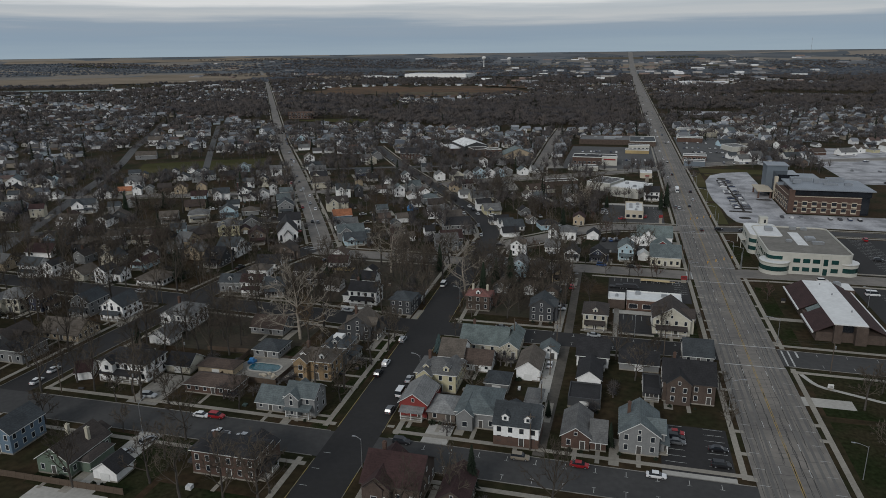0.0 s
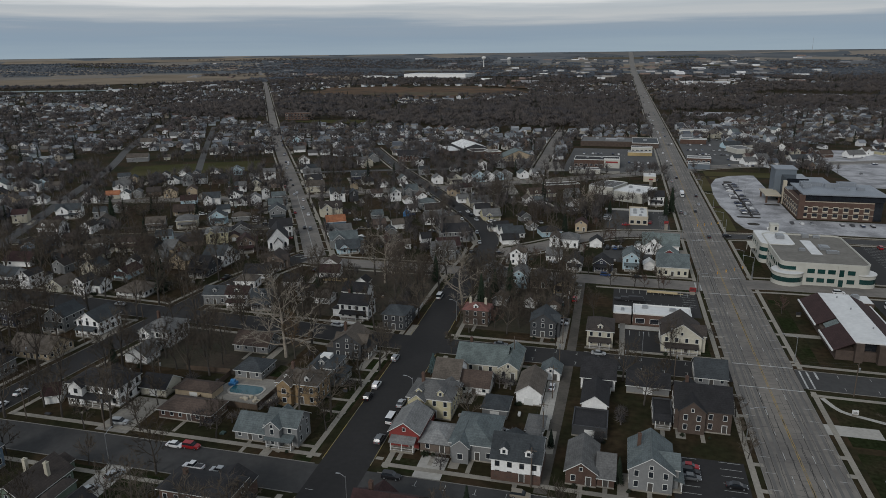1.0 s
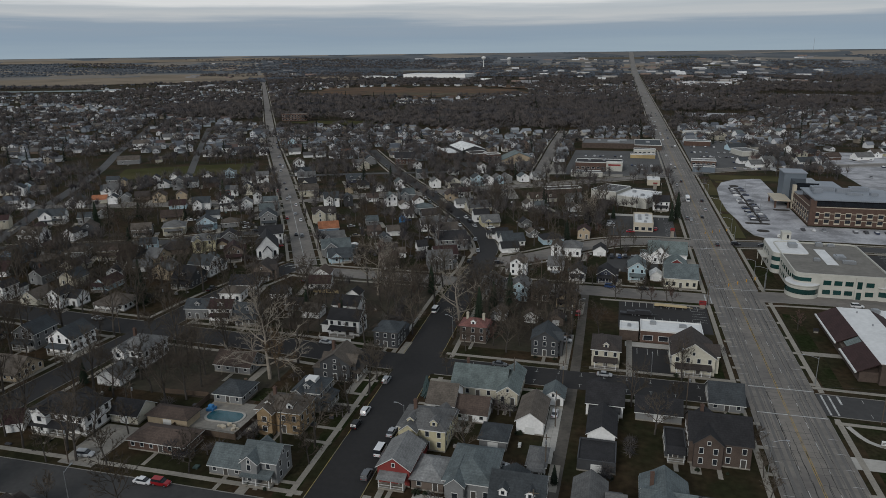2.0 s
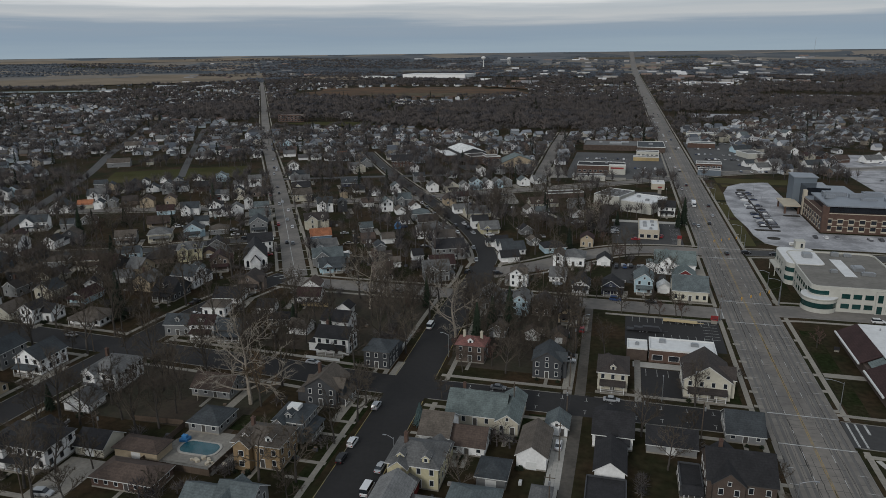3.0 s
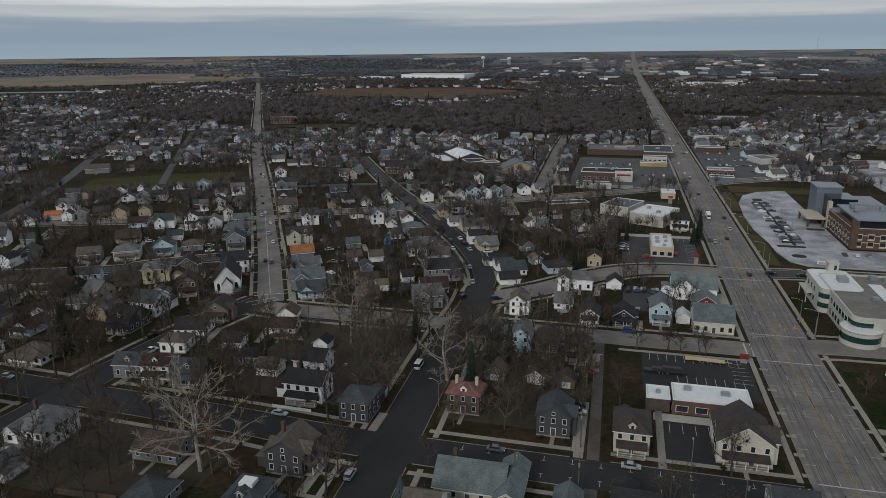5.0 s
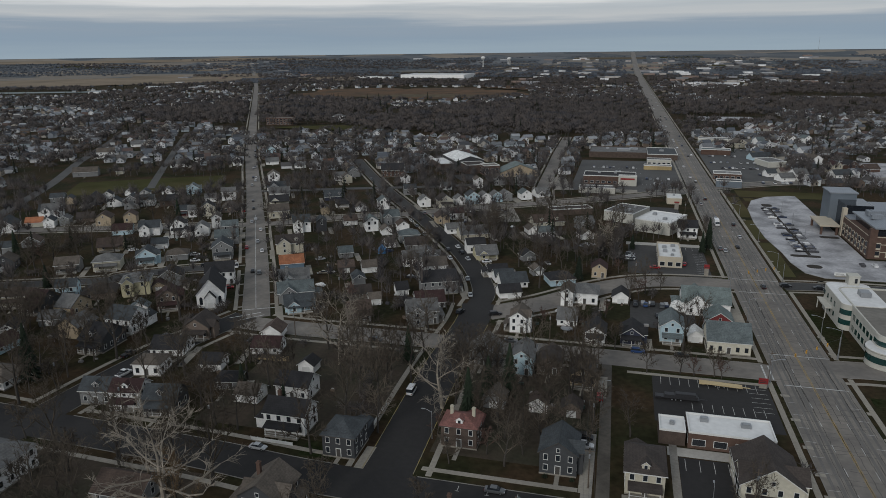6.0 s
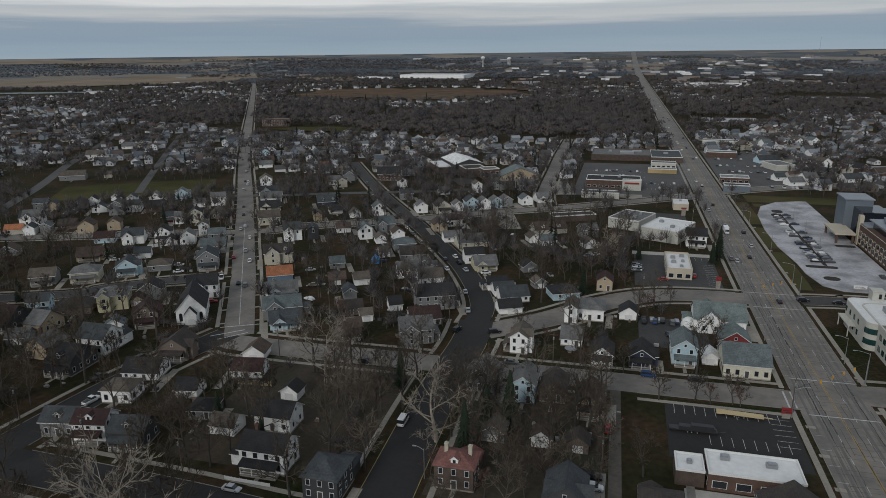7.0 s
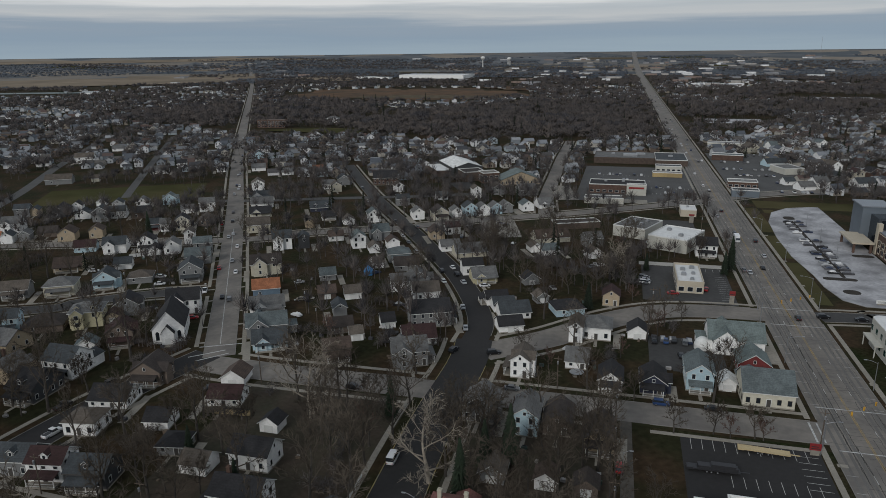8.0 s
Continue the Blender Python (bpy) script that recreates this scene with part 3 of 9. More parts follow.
car_park(-45, 36, 592, 735, ASPHALT_GREY, "large grey car park before the shops", [("y", 690, -35, 8, 1, 5), ("y", 668, -35, 5, 1, 5), ("y", 620, 6, 34, 1, 5), ("y", 640, 6, 34, 1, 5)])
car_park(60, 130, 640, 830, ASPHALT_GREY, "broad grey forecourts of roadside shops", [])
lot = [(100, 598), (85, 592), (74, 578), (68, 552), (65.8, 515), (66, 480), (69, 452), (69.5, 436), (72.5, 420), (79, 414.0), (200, 413.0), (200, 446.3), (104.5, 447), (104.5, 598)]
structure("car_park", Geo().prism(lot, -0.15, 0.037), FROSTED, "salt-whitened car park of the clinic with curved kerbs", "car park")
g = Geo()
for p, q in zip(lot[:10], lot[1:11]):
    ribbon(g, [Vector(p), Vector(q)], -0.1, 0.1, -0.1, 0.14)
structure("kerb", g, KERB, "pale concrete kerb round the clinic car park", "kerb")
g = Geo()
for k in range(38):
    g.box(76.0, 86.2, 452 + 2.75 * k, 452.12 + 2.75 * k, 0.0, 0.041)
for k in range(20):
    g.box(96 + 2.75 * k, 96.12 + 2.75 * k, 434, 439, 0.0, 0.041)
structure("stall_lines", g, LINE_WHITE, "white stall lines on the car park", "road marking")
car_park(112, 190, 327, 392, ASPHALT, "dark asphalt car park beside the office block", [("x", 128, 335, 396, 1, 5), ("x", 128, 335, 396, -1, 5), ("x", 148, 335, 396, 1, 5)])
car_park(103, 170, 240, 308, ASPHALT, "dark asphalt car park behind the hall", [("x", 116, 250, 300, 1, 5), ("x", 116, 250, 300, -1, 5)])
car_park(170, 420, 560, 760, FROSTED, "large pale car park", [])

for x0, x1, y0, y1 in ((-49, -33, 152.8, 158.5), (-22, -9.5, 212, 219), (-60 + 8, -44, 207, 219), (65, 100, 190, 218.5), (65, 100, 100, 187), (63.5, 69, 236.5, 300),
                       (25, 36, 236, 260), (38, 40, 270, 302), (-128, -98, 112, 137), (-96, -70, 112, 120),
                       (60.5, 69.5, 326, 372), (-100, -90, 192, 200), (-45, -35, 316, 336), (-3, 36, 302, 303.8), (-84, -75, 235, 242), (-72, -67, 150, 215)):
    slab("lawn", x0, x1, y0, y1, 0.016 + (x1 - x0) * 1e-4, LAWN, "short green winter lawn", "lawn")
for x0, x1, y0, y1 in ((61.2, 67.5, 413, 470), (60.8, 67.5, 477, 520), (60.2, 67.5, 528, 588), (68, 130, 590, 612), (89, 95, 520, 532), (70, 76, 575, 585), (100, 106, 416, 420), (126, 134, 416, 421)):
    slab("lawn", x0, x1, y0, y1, 0.03 + (x1 - x0) * 1e-4, FIELD_GREEN, "olive winter lawn strip beside the car park", "lawn")
slab("car_park", -62, -47, 590, 640, 0.023, GRAVEL, "pale worn forecourt beside the cross street", "car park", 12)
slab("car_park", -90, -70, 486, 526, 0.022, GRAVEL, "pale gravel yard behind the houses", "car park", 16)
slab("car_park", -137, -121, 614, 640, 0.024, ASPHALT_MID, "dark asphalt car park of the school", "car park", 28)
slab("play_yard", -198, -176, 686, 716, 0.021, FIELD_TAN, "bare tan play yard beside the school", "yard", 26)
slab("lawn", -362 - 55, -362 + 55, 548 - 28, 548 + 28, 0.02, FIELD_GREEN, "wide green park strip among the houses", "lawn", 29)
for x0, x1, y0, y1 in ((-120, -70, 244, 304), (-52, -13, 244, 300), (-150, -98, 190, 222)):
    slab("leaf_litter", x0, x1, y0, y1, 0.010 + (x1 - x0) * 1e-4, LEAFLITTER, "brown leaf litter under bare trees", "leaf litter")
# drives, walks and yards
for x0, x1, y0, y1, mat, label in ((-40.5, -33.5, 151.5, 161, CONCRETE_PALE, "pale concrete drive"), (-13.6, -11, 180, 212, CONCRETE_PALE, "long pale concrete drive beside the alley"),
                                   (-115.5, -108.5, 106, 139, CONCRETE_PALE, "pale concrete drive with parked cars"), (-124, -104, 103, 112, CONCRETE_PALE, "pale concrete yard before the garage"), (-131, -121, 152, 171, GRAVEL, "gravel drive to the garage"),
                                   (6.5, 8.4, 232, 262, GRAVEL, "rough gravel drive"), (-14, -11.5, 233, 262, GRAVEL, "gravel drive beside the house"), (-110, -92, 172, 190, GRAVEL, "rubble-strewn pool surround"),
                                   (20, 37, 150.9, 153.2, CONCRETE_PALE, "pale concrete apron"), (6, 36, 256.5, 260.5, CONCRETE_PALE, "pale concrete yard behind the bank"),
                                   (-5, 34, 452.5, 458, CONCRETE_PALE, "pale concrete drive beside the restaurant"), 
                                   (-32, 2, 588, 600, CONCRETE, "pale forecourt"), (60.5, 74, 195, 200.5, CONCRETE_PALE, "wide pale entrance apron"), (63, 96, 262, 265, CONCRETE, "path to the hall")):
    slab("drive", x0, x1, y0, y1, 0.024 + (y1 - y0) * 1e-4, mat, label, "drive")
g = Geo()
for y in (154, 165, 176, 188, 200, 212, 238, 247, 256, 268, 282, 296):
    g.box(39.2, 41.6, y - 0.7, y + 0.7, -0.1, 0.066)
for k in range(22):
    s = 12 + k * 14.5
    for side in (-1, 1):
        c = Vector((-142.2, 318)) + Vector((-0.489, 0.872)) * s + Vector((0.872, 0.489)) * side * 6.2
        g.box(-1.4, 1.4, -0.6, 0.6, -0.1, 0.03, 0, pose(c.x, c.y, 0, 0, 0, 29.3))
for y in (158, 176, 183, 196, 203, 212):
    g.box(-75, -67.5, y - 0.6, y + 0.6, -0.1, 0.03)
    g.box(-51.5, -49.5, y - 1.6, y - 0.4, -0.1, 0.03)
for y in (176, 184, 240, 252, 263, 276, 290, 330, 344, 420, 436, 472, 520):
    g.box(60.0, 62.2, y - 0.8, y + 0.8, -0.1, 0.066)
structure("crossing_walk", g, CONCRETE, "short pale walks across the grass verges", "pavement")
structure("garden_walk", ribbon(Geo(), resample([(64.0, 216), (67, 209), (73, 206), (80, 203), (92, 198)], 2), -0.7, 0.7, -0.1, 0.05), CONCRETE_PALE, "curving pale path over the lawn", "pavement")
slab("yard", -14.2, -10.7, 186, 213, 0.034, CONCRETE_PALE, "stained pale concrete yard beside the alley", "yard")
slab("lawn", -30, -18, 210.5, 217, 0.030, LAWN, "small green back lawn behind the white house", "lawn")
slab("yard", -3, 18, 341, 367, 0.033, ASPHALT_MID, "weathered asphalt car park behind the houses", "car park")


# houses
def wall_prism(g, w, d, h, rise, roof, cx=0.0, cy=0.0, z0=0.0):
    """Walls of a w by d block with their gables."""
    x0, x1, y0, y1 = cx - w / 2, cx + w / 2, cy - d / 2, cy + d / 2
    if roof == "gx":
        v = []
        for x in (x0, x1):
            v += [(x, y0, z0), (x, y1, z0), (x, y1, h), (x, cy, h + rise), (x, y0, h)]
        g.add(v, [(0, 1, 2, 3, 4)[::-1], (5, 6, 7, 8, 9), (0, 5, 9, 4), (1, 2, 7, 6), (4, 9, 8, 3), (3, 8, 7, 2), (0, 1, 6, 5)])
    elif roof == "gy":
        v = []
        for y in (y0, y1):
            v += [(x0, y, z0), (x1, y, z0), (x1, y, h), (cx, y, h + rise), (x0, y, h)]
        g.add(v, [(0, 1, 2, 3, 4), (9, 8, 7, 6, 5), (0, 4, 9, 5), (1, 6, 7, 2), (4, 3, 8, 9), (3, 2, 7, 8), (0, 5, 6, 1)])
    else:
        g.box(x0, x1, y0, y1, z0, h)


def roof_geo(g, w, d, h, rise, roof, cx=0.0, cy=0.0, over=0.5, thick=0.22):
    """A roof with overhanging eaves and a thickness."""
    if roof in ("gx", "gy"):
        half = (d if roof == "gx" else w) / 2
        drop = rise / half * over
        prof = [(-half - over, h - drop), (0, h + rise), (half + over, h - drop), (half + over, h - drop + thick), (0, h + rise + thick), (-half - over, h - drop + thick)]
        run = (w if roof == "gx" else d) / 2 + over * 0.8
        v = []
        for s in (-run, run):
            for a, z in prof:
                v.append((cx + s, cy + a, z) if roof == "gx" else (cx + a, cy + s, z))
        f = [(0, 1, 7, 6), (1, 2, 8, 7), (2, 3, 9, 8), (3, 4, 10, 9), (4, 5, 11, 10), (5, 0, 6, 11), (0, 5, 4, 1), (1, 4, 3, 2), (6, 7, 10, 11), (7, 8, 9, 10)]
        g.add(v, f)
        g.s[-10:] = [0, 0, 1, 0, 0, 1, 1, 1, 1, 1]
    elif roof in ("hip", "deck"):
        X, Y = w / 2 + over, d / 2 + over
        base = h - 0.1
        inset = min(X, Y) * (1.0 if roof == "hip" else 0.72)
        rx, ry = max(X - inset, 0.02), max(Y - inset, 0.02)
        top = h + rise
        v = [(cx + sx * X, cy + sy * Y, z) for z in (base, base + thick) for sx, sy in ((-1, -1), (1, -1), (1, 1), (-1, 1))]
        v += [(cx + sx * rx, cy + sy * ry, top) for sx, sy in ((-1, -1), (1, -1), (1, 1), (-1, 1))]
        f = [(3, 2, 1, 0)] + [(i, (i + 1) % 4, 4 + (i + 1) % 4, 4 + i) for i in range(4)] + [(4 + i, 4 + (i + 1) % 4, 8 + (i + 1) % 4, 8 + i) for i in range(4)] + [(8, 9, 10, 11)]
        g.add(v, f)
        g.s[-10:] = [0, 1, 1, 1, 1, 0, 0, 0, 0, 0]
    else:
        g.box(cx - w / 2 + 0.25, cx + w / 2 - 0.25, cy - d / 2 + 0.25, cy + d / 2 - 0.25, h - 0.05, h + 0.06)


def window_meshes(w, h, trim):
    f = Geo()
    X, Z = w / 2 + 0.09, 0.11
    ring = [(-X, -Z), (X, -Z), (X, h + Z), (-X, h + Z)]
    hole = [(-w / 2, 0), (w / 2, 0), (w / 2, h), (-w / 2, h)]
    verts = [(a, 0, b) for a, b in ring] + [(a, -0.07, b) for a, b in ring] + [(a, -0.07, b) for a, b in hole] + [(a, -0.02, b) for a, b in hole]
    for k in range(4):
        j = (k + 1) % 4
        f.f += [(k, j, 4 + j, 4 + k), (4 + k, 4 + j, 8 + j, 8 + k), (8 + k, 8 + j, 12 + j, 12 + k)]
    f.v, f.f, f.s = verts, f.f + [(12, 13, 14, 15)], [0] * 12 + [1]
    p = Geo().box(-w / 2, w / 2, -0.03, -0.021, 0, h)
    return f.mesh("window", trim, trim), p.mesh("pane", GLASS), f.mesh("window", trim, GLASS)


WIN = {k: window_meshes(*v) for k, v in {"std": (0.95, 1.45, TRIM), "dark": (0.95, 1.45, DARK_TRIM), "wide": (1.7, 1.4, TRIM), "small": (0.7, 0.9, TRIM), "wide2": (1.3, 1.45, TRIM)}.items()}
DOOR = Geo().box(-0.55, 0.55, -0.06, 0.0, 0, 2.15).box(-0.42, 0.42, -0.09, -0.06, 0.15, 2.0).mesh("door", DARK_TRIM)
DOOR_FRAME = Geo().box(-0.7, -0.55, -0.1, 0, 0, 2.3).box(0.55, 0.7, -0.1, 0, 0, 2.3).box(-0.55, 0.55, -0.1, 0, 2.15, 2.3).mesh("door_frame", TRIM)
GARAGE_DOOR = Geo().box(-1.3, 1.3, -0.06, 0, 0, 2.1).mesh("garage_door", TRIM)
SHUTTER = Geo().box(-0.2, 0.2, -0.05, 0, 0, 1.45).mesh("shutter", DARK_TRIM)
HOUSES = []  # footprints
FRONTS = []  # house fronts that look south
TURNED = []  # houses that stand askew to the map


def window(parent, m, kind="std", panes=True):
    ob = part("window", WIN[kind][0 if panes else 2], None, parent, at=m)
    if panes:
        part("pane", WIN[kind][1], None, ob)
    return ob


def house(x, y, w, d, storeys=2.0, roof="gx", wall="white", cover="charcoal", flags="", turn=0.0, panes=True, seen="sew", name="house", rise=None, words=""):
    """A house with its south-west corner at x, y before it is turned about its middle. flags: porch_s, porch_e, porch_w, ch, ch2, dormer, brickbase, garage, shutters."""
    flags = set(flags.split(",")) if flags else set()
    fine = panes and y < 215
    cx, cy = x + w / 2, y + d / 2
    HOUSES.append((cx, cy, math.hypot(w, d) / 2))
    if panes and not turn and name == "house":
        FRONTS.append((cx, y, w, d))
    elif turn and name == "house":
        TURNED.append((cx, cy, w, d, turn))
    n_st = max(1, int(storeys + 0.35))
    h = 0.45 + 2.75 * storeys if storeys > 1.05 else 2.75
    kind = {"cross": "gx" if w >= d else "gy"}.get(roof, roof)
    span = (d if kind == "gx" else w if kind == "gy" else min(w, d))
    rise = rise if rise is not None else (span * (0.34 if kind != "hip" else 0.27) if roof != "deck" else span * 0.14)
    shape = {"gx": "gabled", "gy": "gabled", "hip": "hipped", "deck": "flat-topped hipped", "cross": "cross-gabled", "flat": "flat"}[roof]
    size = "garage" if name == "garage" else "two-storey house" if storeys >= 1.9 else "low house" if storeys < 1.25 else "storey-and-a-half house"
    if name not in ("house", "garage"):
        size = name.replace("_", " ")
    root = thing(name, pose(cx, cy, 0, 0, 0, turn), words or "%s %s with %s %s roof" % (WALL_WORDS[wall], size, ROOF_WORDS[cover], shape), "garage" if name == "garage" else "house", "houses of the town")
    body, top = Geo(), Geo()
    wall_prism(body, w, d, h, rise, kind)
    roof_geo(top, w, d, h, rise, kind)
    faces = [("s", w, Vector((0, -d / 2, 0)), 0), ("e", d, Vector((w / 2, 0, 0)), 90), ("w", d, Vector((-w / 2, 0, 0)), -90)]
    if roof == "cross":
        ww, dd = (w * 0.46, d + 1.6) if kind == "gx" else (w + 1.4, d * 0.42)
        k2 = "gy" if kind == "gx" else "gx"
        ox, oy = (-w * 0.2, -0.8) if kind == "gx" else (0.7, -d * 0.12)
        r2 = (ww if k2 == "gy" else dd) * 0.42
        wall_prism(body, ww, dd, h + 0.02, r2, k2, ox, oy)
        roof_geo(top, ww, dd, h + 0.02, r2, k2, ox, oy, 0.4)
        if kind == "gx":
            g0 = oy - dd / 2
            window(root, pose(ox, g0, h - 0.1, 0, 0, 0), "small", panes)
            faces = [("s", w * 0.5, Vector((w * 0.26, -d / 2, 0)), 0), ("s2", ww, Vector((ox, g0, 0)), 0)] + faces[1:]
    if "bay" in flags:
        bw = min(4.2, w * 0.42)
        wall_prism(body, bw, 2.4, h, bw * 0.42, "gy", -w * 0.24, -d / 2 - 0.6)
        roof_geo(top, bw, 2.4 + d * 0.5, h, bw * 0.42, "gy", -w * 0.24, -d / 2 - 0.6 + d * 0.25, 0.35, 0.16)
        window(root, pose(-w * 0.24, -d / 2 - 1.8, 1.25), "wide2", fine)
        if n_st > 1:
            window(root, pose(-w * 0.24, -d / 2 - 1.8, 4.0), "wide2", fine)
    if "ell" in flags:
        ew, ed, eh = w * 0.55, 5.0, max(2.7, h - 2.6)
        side = 0.2 if int(cx) % 2 else -0.2
        wall_prism(body, ew, ed, eh, ew * 0.26, "gy", side * w, d / 2 + ed / 2 - 0.2)
        roof_geo(top, ew, ed, eh, ew * 0.26, "gy", side * w, d / 2 + ed / 2 - 0.2, 0.35, 0.16)
    if "sidewing" in flags:
        sx = 1 if int(cy) % 2 else -1
        wall_prism(body, 3.4, d * 0.6, 3.0, 0.9, "box", sx * (w / 2 + 1.6), 0)
        roof_geo(top, 3.4, d * 0.6, 3.0, 1.0, "hip", sx * (w / 2 + 1.6), 0, 0.35, 0.16)
    part("wall", body, WALL[wall], root)
    part("roof", top, [ROOF[cover], DARK_TRIM if wall in ("brown", "tan", "brickbrown", "charcoalw") else TRIM], root)
    if "roofdeck" in flags:
        part("roof_deck", Geo().box(-1.6, 1.6, -1.4, 1.4, h + rise - 0.7, h + rise + 0.25), TRIM, root, "small white flat roof deck")
    if roof == "flat":
        rim = Geo()
        for a in ((-w / 2, w / 2, -d / 2 - 0.02, -d / 2 + 0.25), (-w / 2, w / 2, d / 2 - 0.25, d / 2 + 0.02), (-w / 2 - 0.02, -w / 2 + 0.25, -d / 2, d / 2), (w / 2 - 0.25, w / 2 + 0.02, -d / 2, d / 2)):
            rim.box(*a, h - 0.02, h + 0.45)
        part("parapet", rim, WALL[wall], root)
    if "brickbase" in flags:
        part("brick_base", Geo().box(-w / 2 - 0.06, w / 2 + 0.06, -d / 2 - 0.06, d / 2 + 0.06, 0, 2.6), WALL["brick"], root, "red brick ground floor")
    elif panes:
        part("foundation", Geo().box(-w / 2 - 0.05, w / 2 + 0.05, -d / 2 - 0.05, d / 2 + 0.05, 0, 0.4), CONCRETE, root)
    wk = "dark" if wall in ("white", "cream") and (int(cx * 7 + cy * 3) % 3 == 0) else "std"
    if name == "garage":
        part("garage_door", GARAGE_DOOR, None, root, at=pose(0, -d / 2, 0.05))
    for face, length, mid, rz in faces:
        if face[0] not in seen or name == "garage":
            continue
        n = max(1, int(length / 2.7)) if panes else max(1, min(2, int(length / 3.4)))
        for level in range(n_st):
            z = 0.95 + 0.3 + level * 2.75
            if z + 1.5 > h + (rise * 0.45 if face == "s" and kind == "gy" else 0.1):
                continue
            for i in range(n):
                u = (i + 0.5) / n * length - length / 2
                at = pose(*mid, 0, 0, rz) @ pose(u, 0, z)
                if level == 0 and face == "s" and i == n // 2:
                    at = pose(*mid, 0, 0, rz) @ pose(u, 0, 0.4)
                    if panes:
                        door = part("door", DOOR, None, root, at=at)
                        part("door_frame", DOOR_FRAME, None, door)
                    continue
                window(root, at, wk, fine)
                if "shutters" in flags:
                    for s in (-0.82, 0.82):
                        part("shutter", SHUTTER, None, root, at=at @ pose(s, 0, 0))
    if kind == "gy" and "s" in seen and h + rise * 0.35 > 3.4 and name != "garage":
        window(root, pose(0, -d / 2, h + rise * 0.12), "small", panes)
    if kind == "gx" and "e" in seen and rise > 2 and name != "garage":
        window(root, pose(w / 2, 0, h + rise * 0.15, 0, 0, 90), "small", panes)
    for flag in sorted(flags):
        if flag.startswith("porch"):
            side = flag[-1]
            face = [f for f in (("s", w, Vector((0, -d / 2, 0)), 0), ("e", d, Vector((w / 2, 0, 0)), 90), ("w", d, Vector((-w / 2, 0, 0)), -90)) if f[0] == side][0]
            L, base = face[1] * 0.8, pose(*face[2], 0, 0, face[3])
            floor = part("porch_floor", Geo().box(-L / 2, L / 2, -2.3, 0, 0, 0.5), CONCRETE, root, at=base)
            part("porch_roof", Geo().add([(-L / 2 - .3, -2.7, 2.75), (L / 2 + .3, -2.7, 2.75), (L / 2 + .3, 0, 3.5), (-L / 2 - .3, 0, 3.5), (-L / 2 - .3, -2.7, 2.93), (L / 2 + .3, -2.7, 2.93), (L / 2 + .3, 0, 3.68), (-L / 2 - .3, 0, 3.68)],
                                         [(3, 2, 1, 0), (4, 5, 6, 7), (0, 1, 5, 4), (1, 2, 6, 5), (2, 3, 7, 6), (3, 0, 4, 7)]), ROOF[cover], floor)
            np_ = max(2, int(L / 2.4) + 1) if panes else 2
            for i in range(np_):
                u = -L / 2 + 0.15 + (L - 0.3) * i / (np_ - 1)
                part("post", POST, None, floor, at=pose(u, -2.15, 0.5))
            part("railing", Geo().box(-L / 2, L / 2, -2.2, -2.12, 1.25, 1.33).box(-L / 2, L / 2, -2.2, -2.12, 0.62, 0.68), TRIM, floor)
        elif flag in ("ch", "ch2"):
            for s in ((-0.28,) if flag == "ch" else (-0.3, 0.32)):
                c = Geo().box(-0.42, 0.42, -0.42, 0.42, h - 0.5, h + rise + 1.1).box(-0.5, 0.5, -0.5, 0.5, h + rise + 1.1, h + rise + 1.3)
                c.box(-0.2, 0.2, -0.2, 0.2, h + rise + 1.3, h + rise + 1.6)
                part("chimney", c, WALL["brick" if flag == "ch" else "beige"], root, at=pose(s * w, d * 0.12, 0))
        elif flag == "dormer":
            g, r = Geo(), Geo()
            zb = h + rise * 0.25
            wall_prism(g, 1.7, 2.2, zb + 1.1, 0.7, "gy", 0, 0, zb - 0.6)
            roof_geo(r, 1.7, 2.2, zb + 1.1, 0.7, "gy", 0, 0, 0.25, 0.12)
            for u in ((0,) if w < 11 else (-w * 0.25, w * 0.25)):
                dm = part("dormer", g.mesh("dormer", WALL[wall if wall not in BRICKS else "white"]), None, root, at=pose(u, -d / 2 + 1.9, 0))
                part("dormer_roof", r.mesh("dormer_roof", ROOF[cover], TRIM), None, dm)
                part("window", WIN["small"][0], None, dm, at=pose(0, -1.1, zb + 0.1))
                part("pane", WIN["small"][1], None, dm, at=pose(0, -1.1, zb + 0.1))
    return root


POST = Geo().box(-0.09, 0.09, -0.09, 0.09, 0, 2.3).box(-0.14, 0.14, -0.14, 0.14, 0, 0.2).box(-0.14, 0.14, -0.14, 0.14, 2.1, 2.3).mesh("post", TRIM)


# houses of the near blocks
house(-127.6, 116.5, 9.6, 13.8, 1.3, "gy", "sage", "darkbrown", "ch2,sidewing,ell")
house(-148.3, 121.1, 8.2, 11.0, 2, "gy", "blue", "slate")
house(-112.2, 117.2, 6.6, 6.0, 1, "gy", "white", "charcoal", name="garage")
house(-90.3, 125.2, 17.0, 7.9, 2.2, "deck", "brick", "charcoal", "porch_e,ch,ell")
house(-149.6, 163.8, 17.3, 10.0, 2, "hip", "white", "charcoal", "porch_s,bay,ell")
house(-131.4, 172.1, 8.5, 7.8, 1, "gx", "cream", "charcoal", name="garage")
house(-120.7, 173.5, 12.4, 6.0, 1, "hip", "tan", "brown", name="garage")
house(-117.4, 161.5, 16.4, 8.1, 1, "hip", "brick", "brown")
house(-81.4, 156.4, 8.9, 7.6, 2, "cross", "grey", "bluegrey", "porch_s,sidewing")
house(-90.8, 156.7, 9.0, 9.0, 1, "gx", "grey", "bluegrey")
house(-89.3, 177.5, 12.5, 9.3, 2.2, "hip", "ochre", "taupe", "ch,dormer,bay")
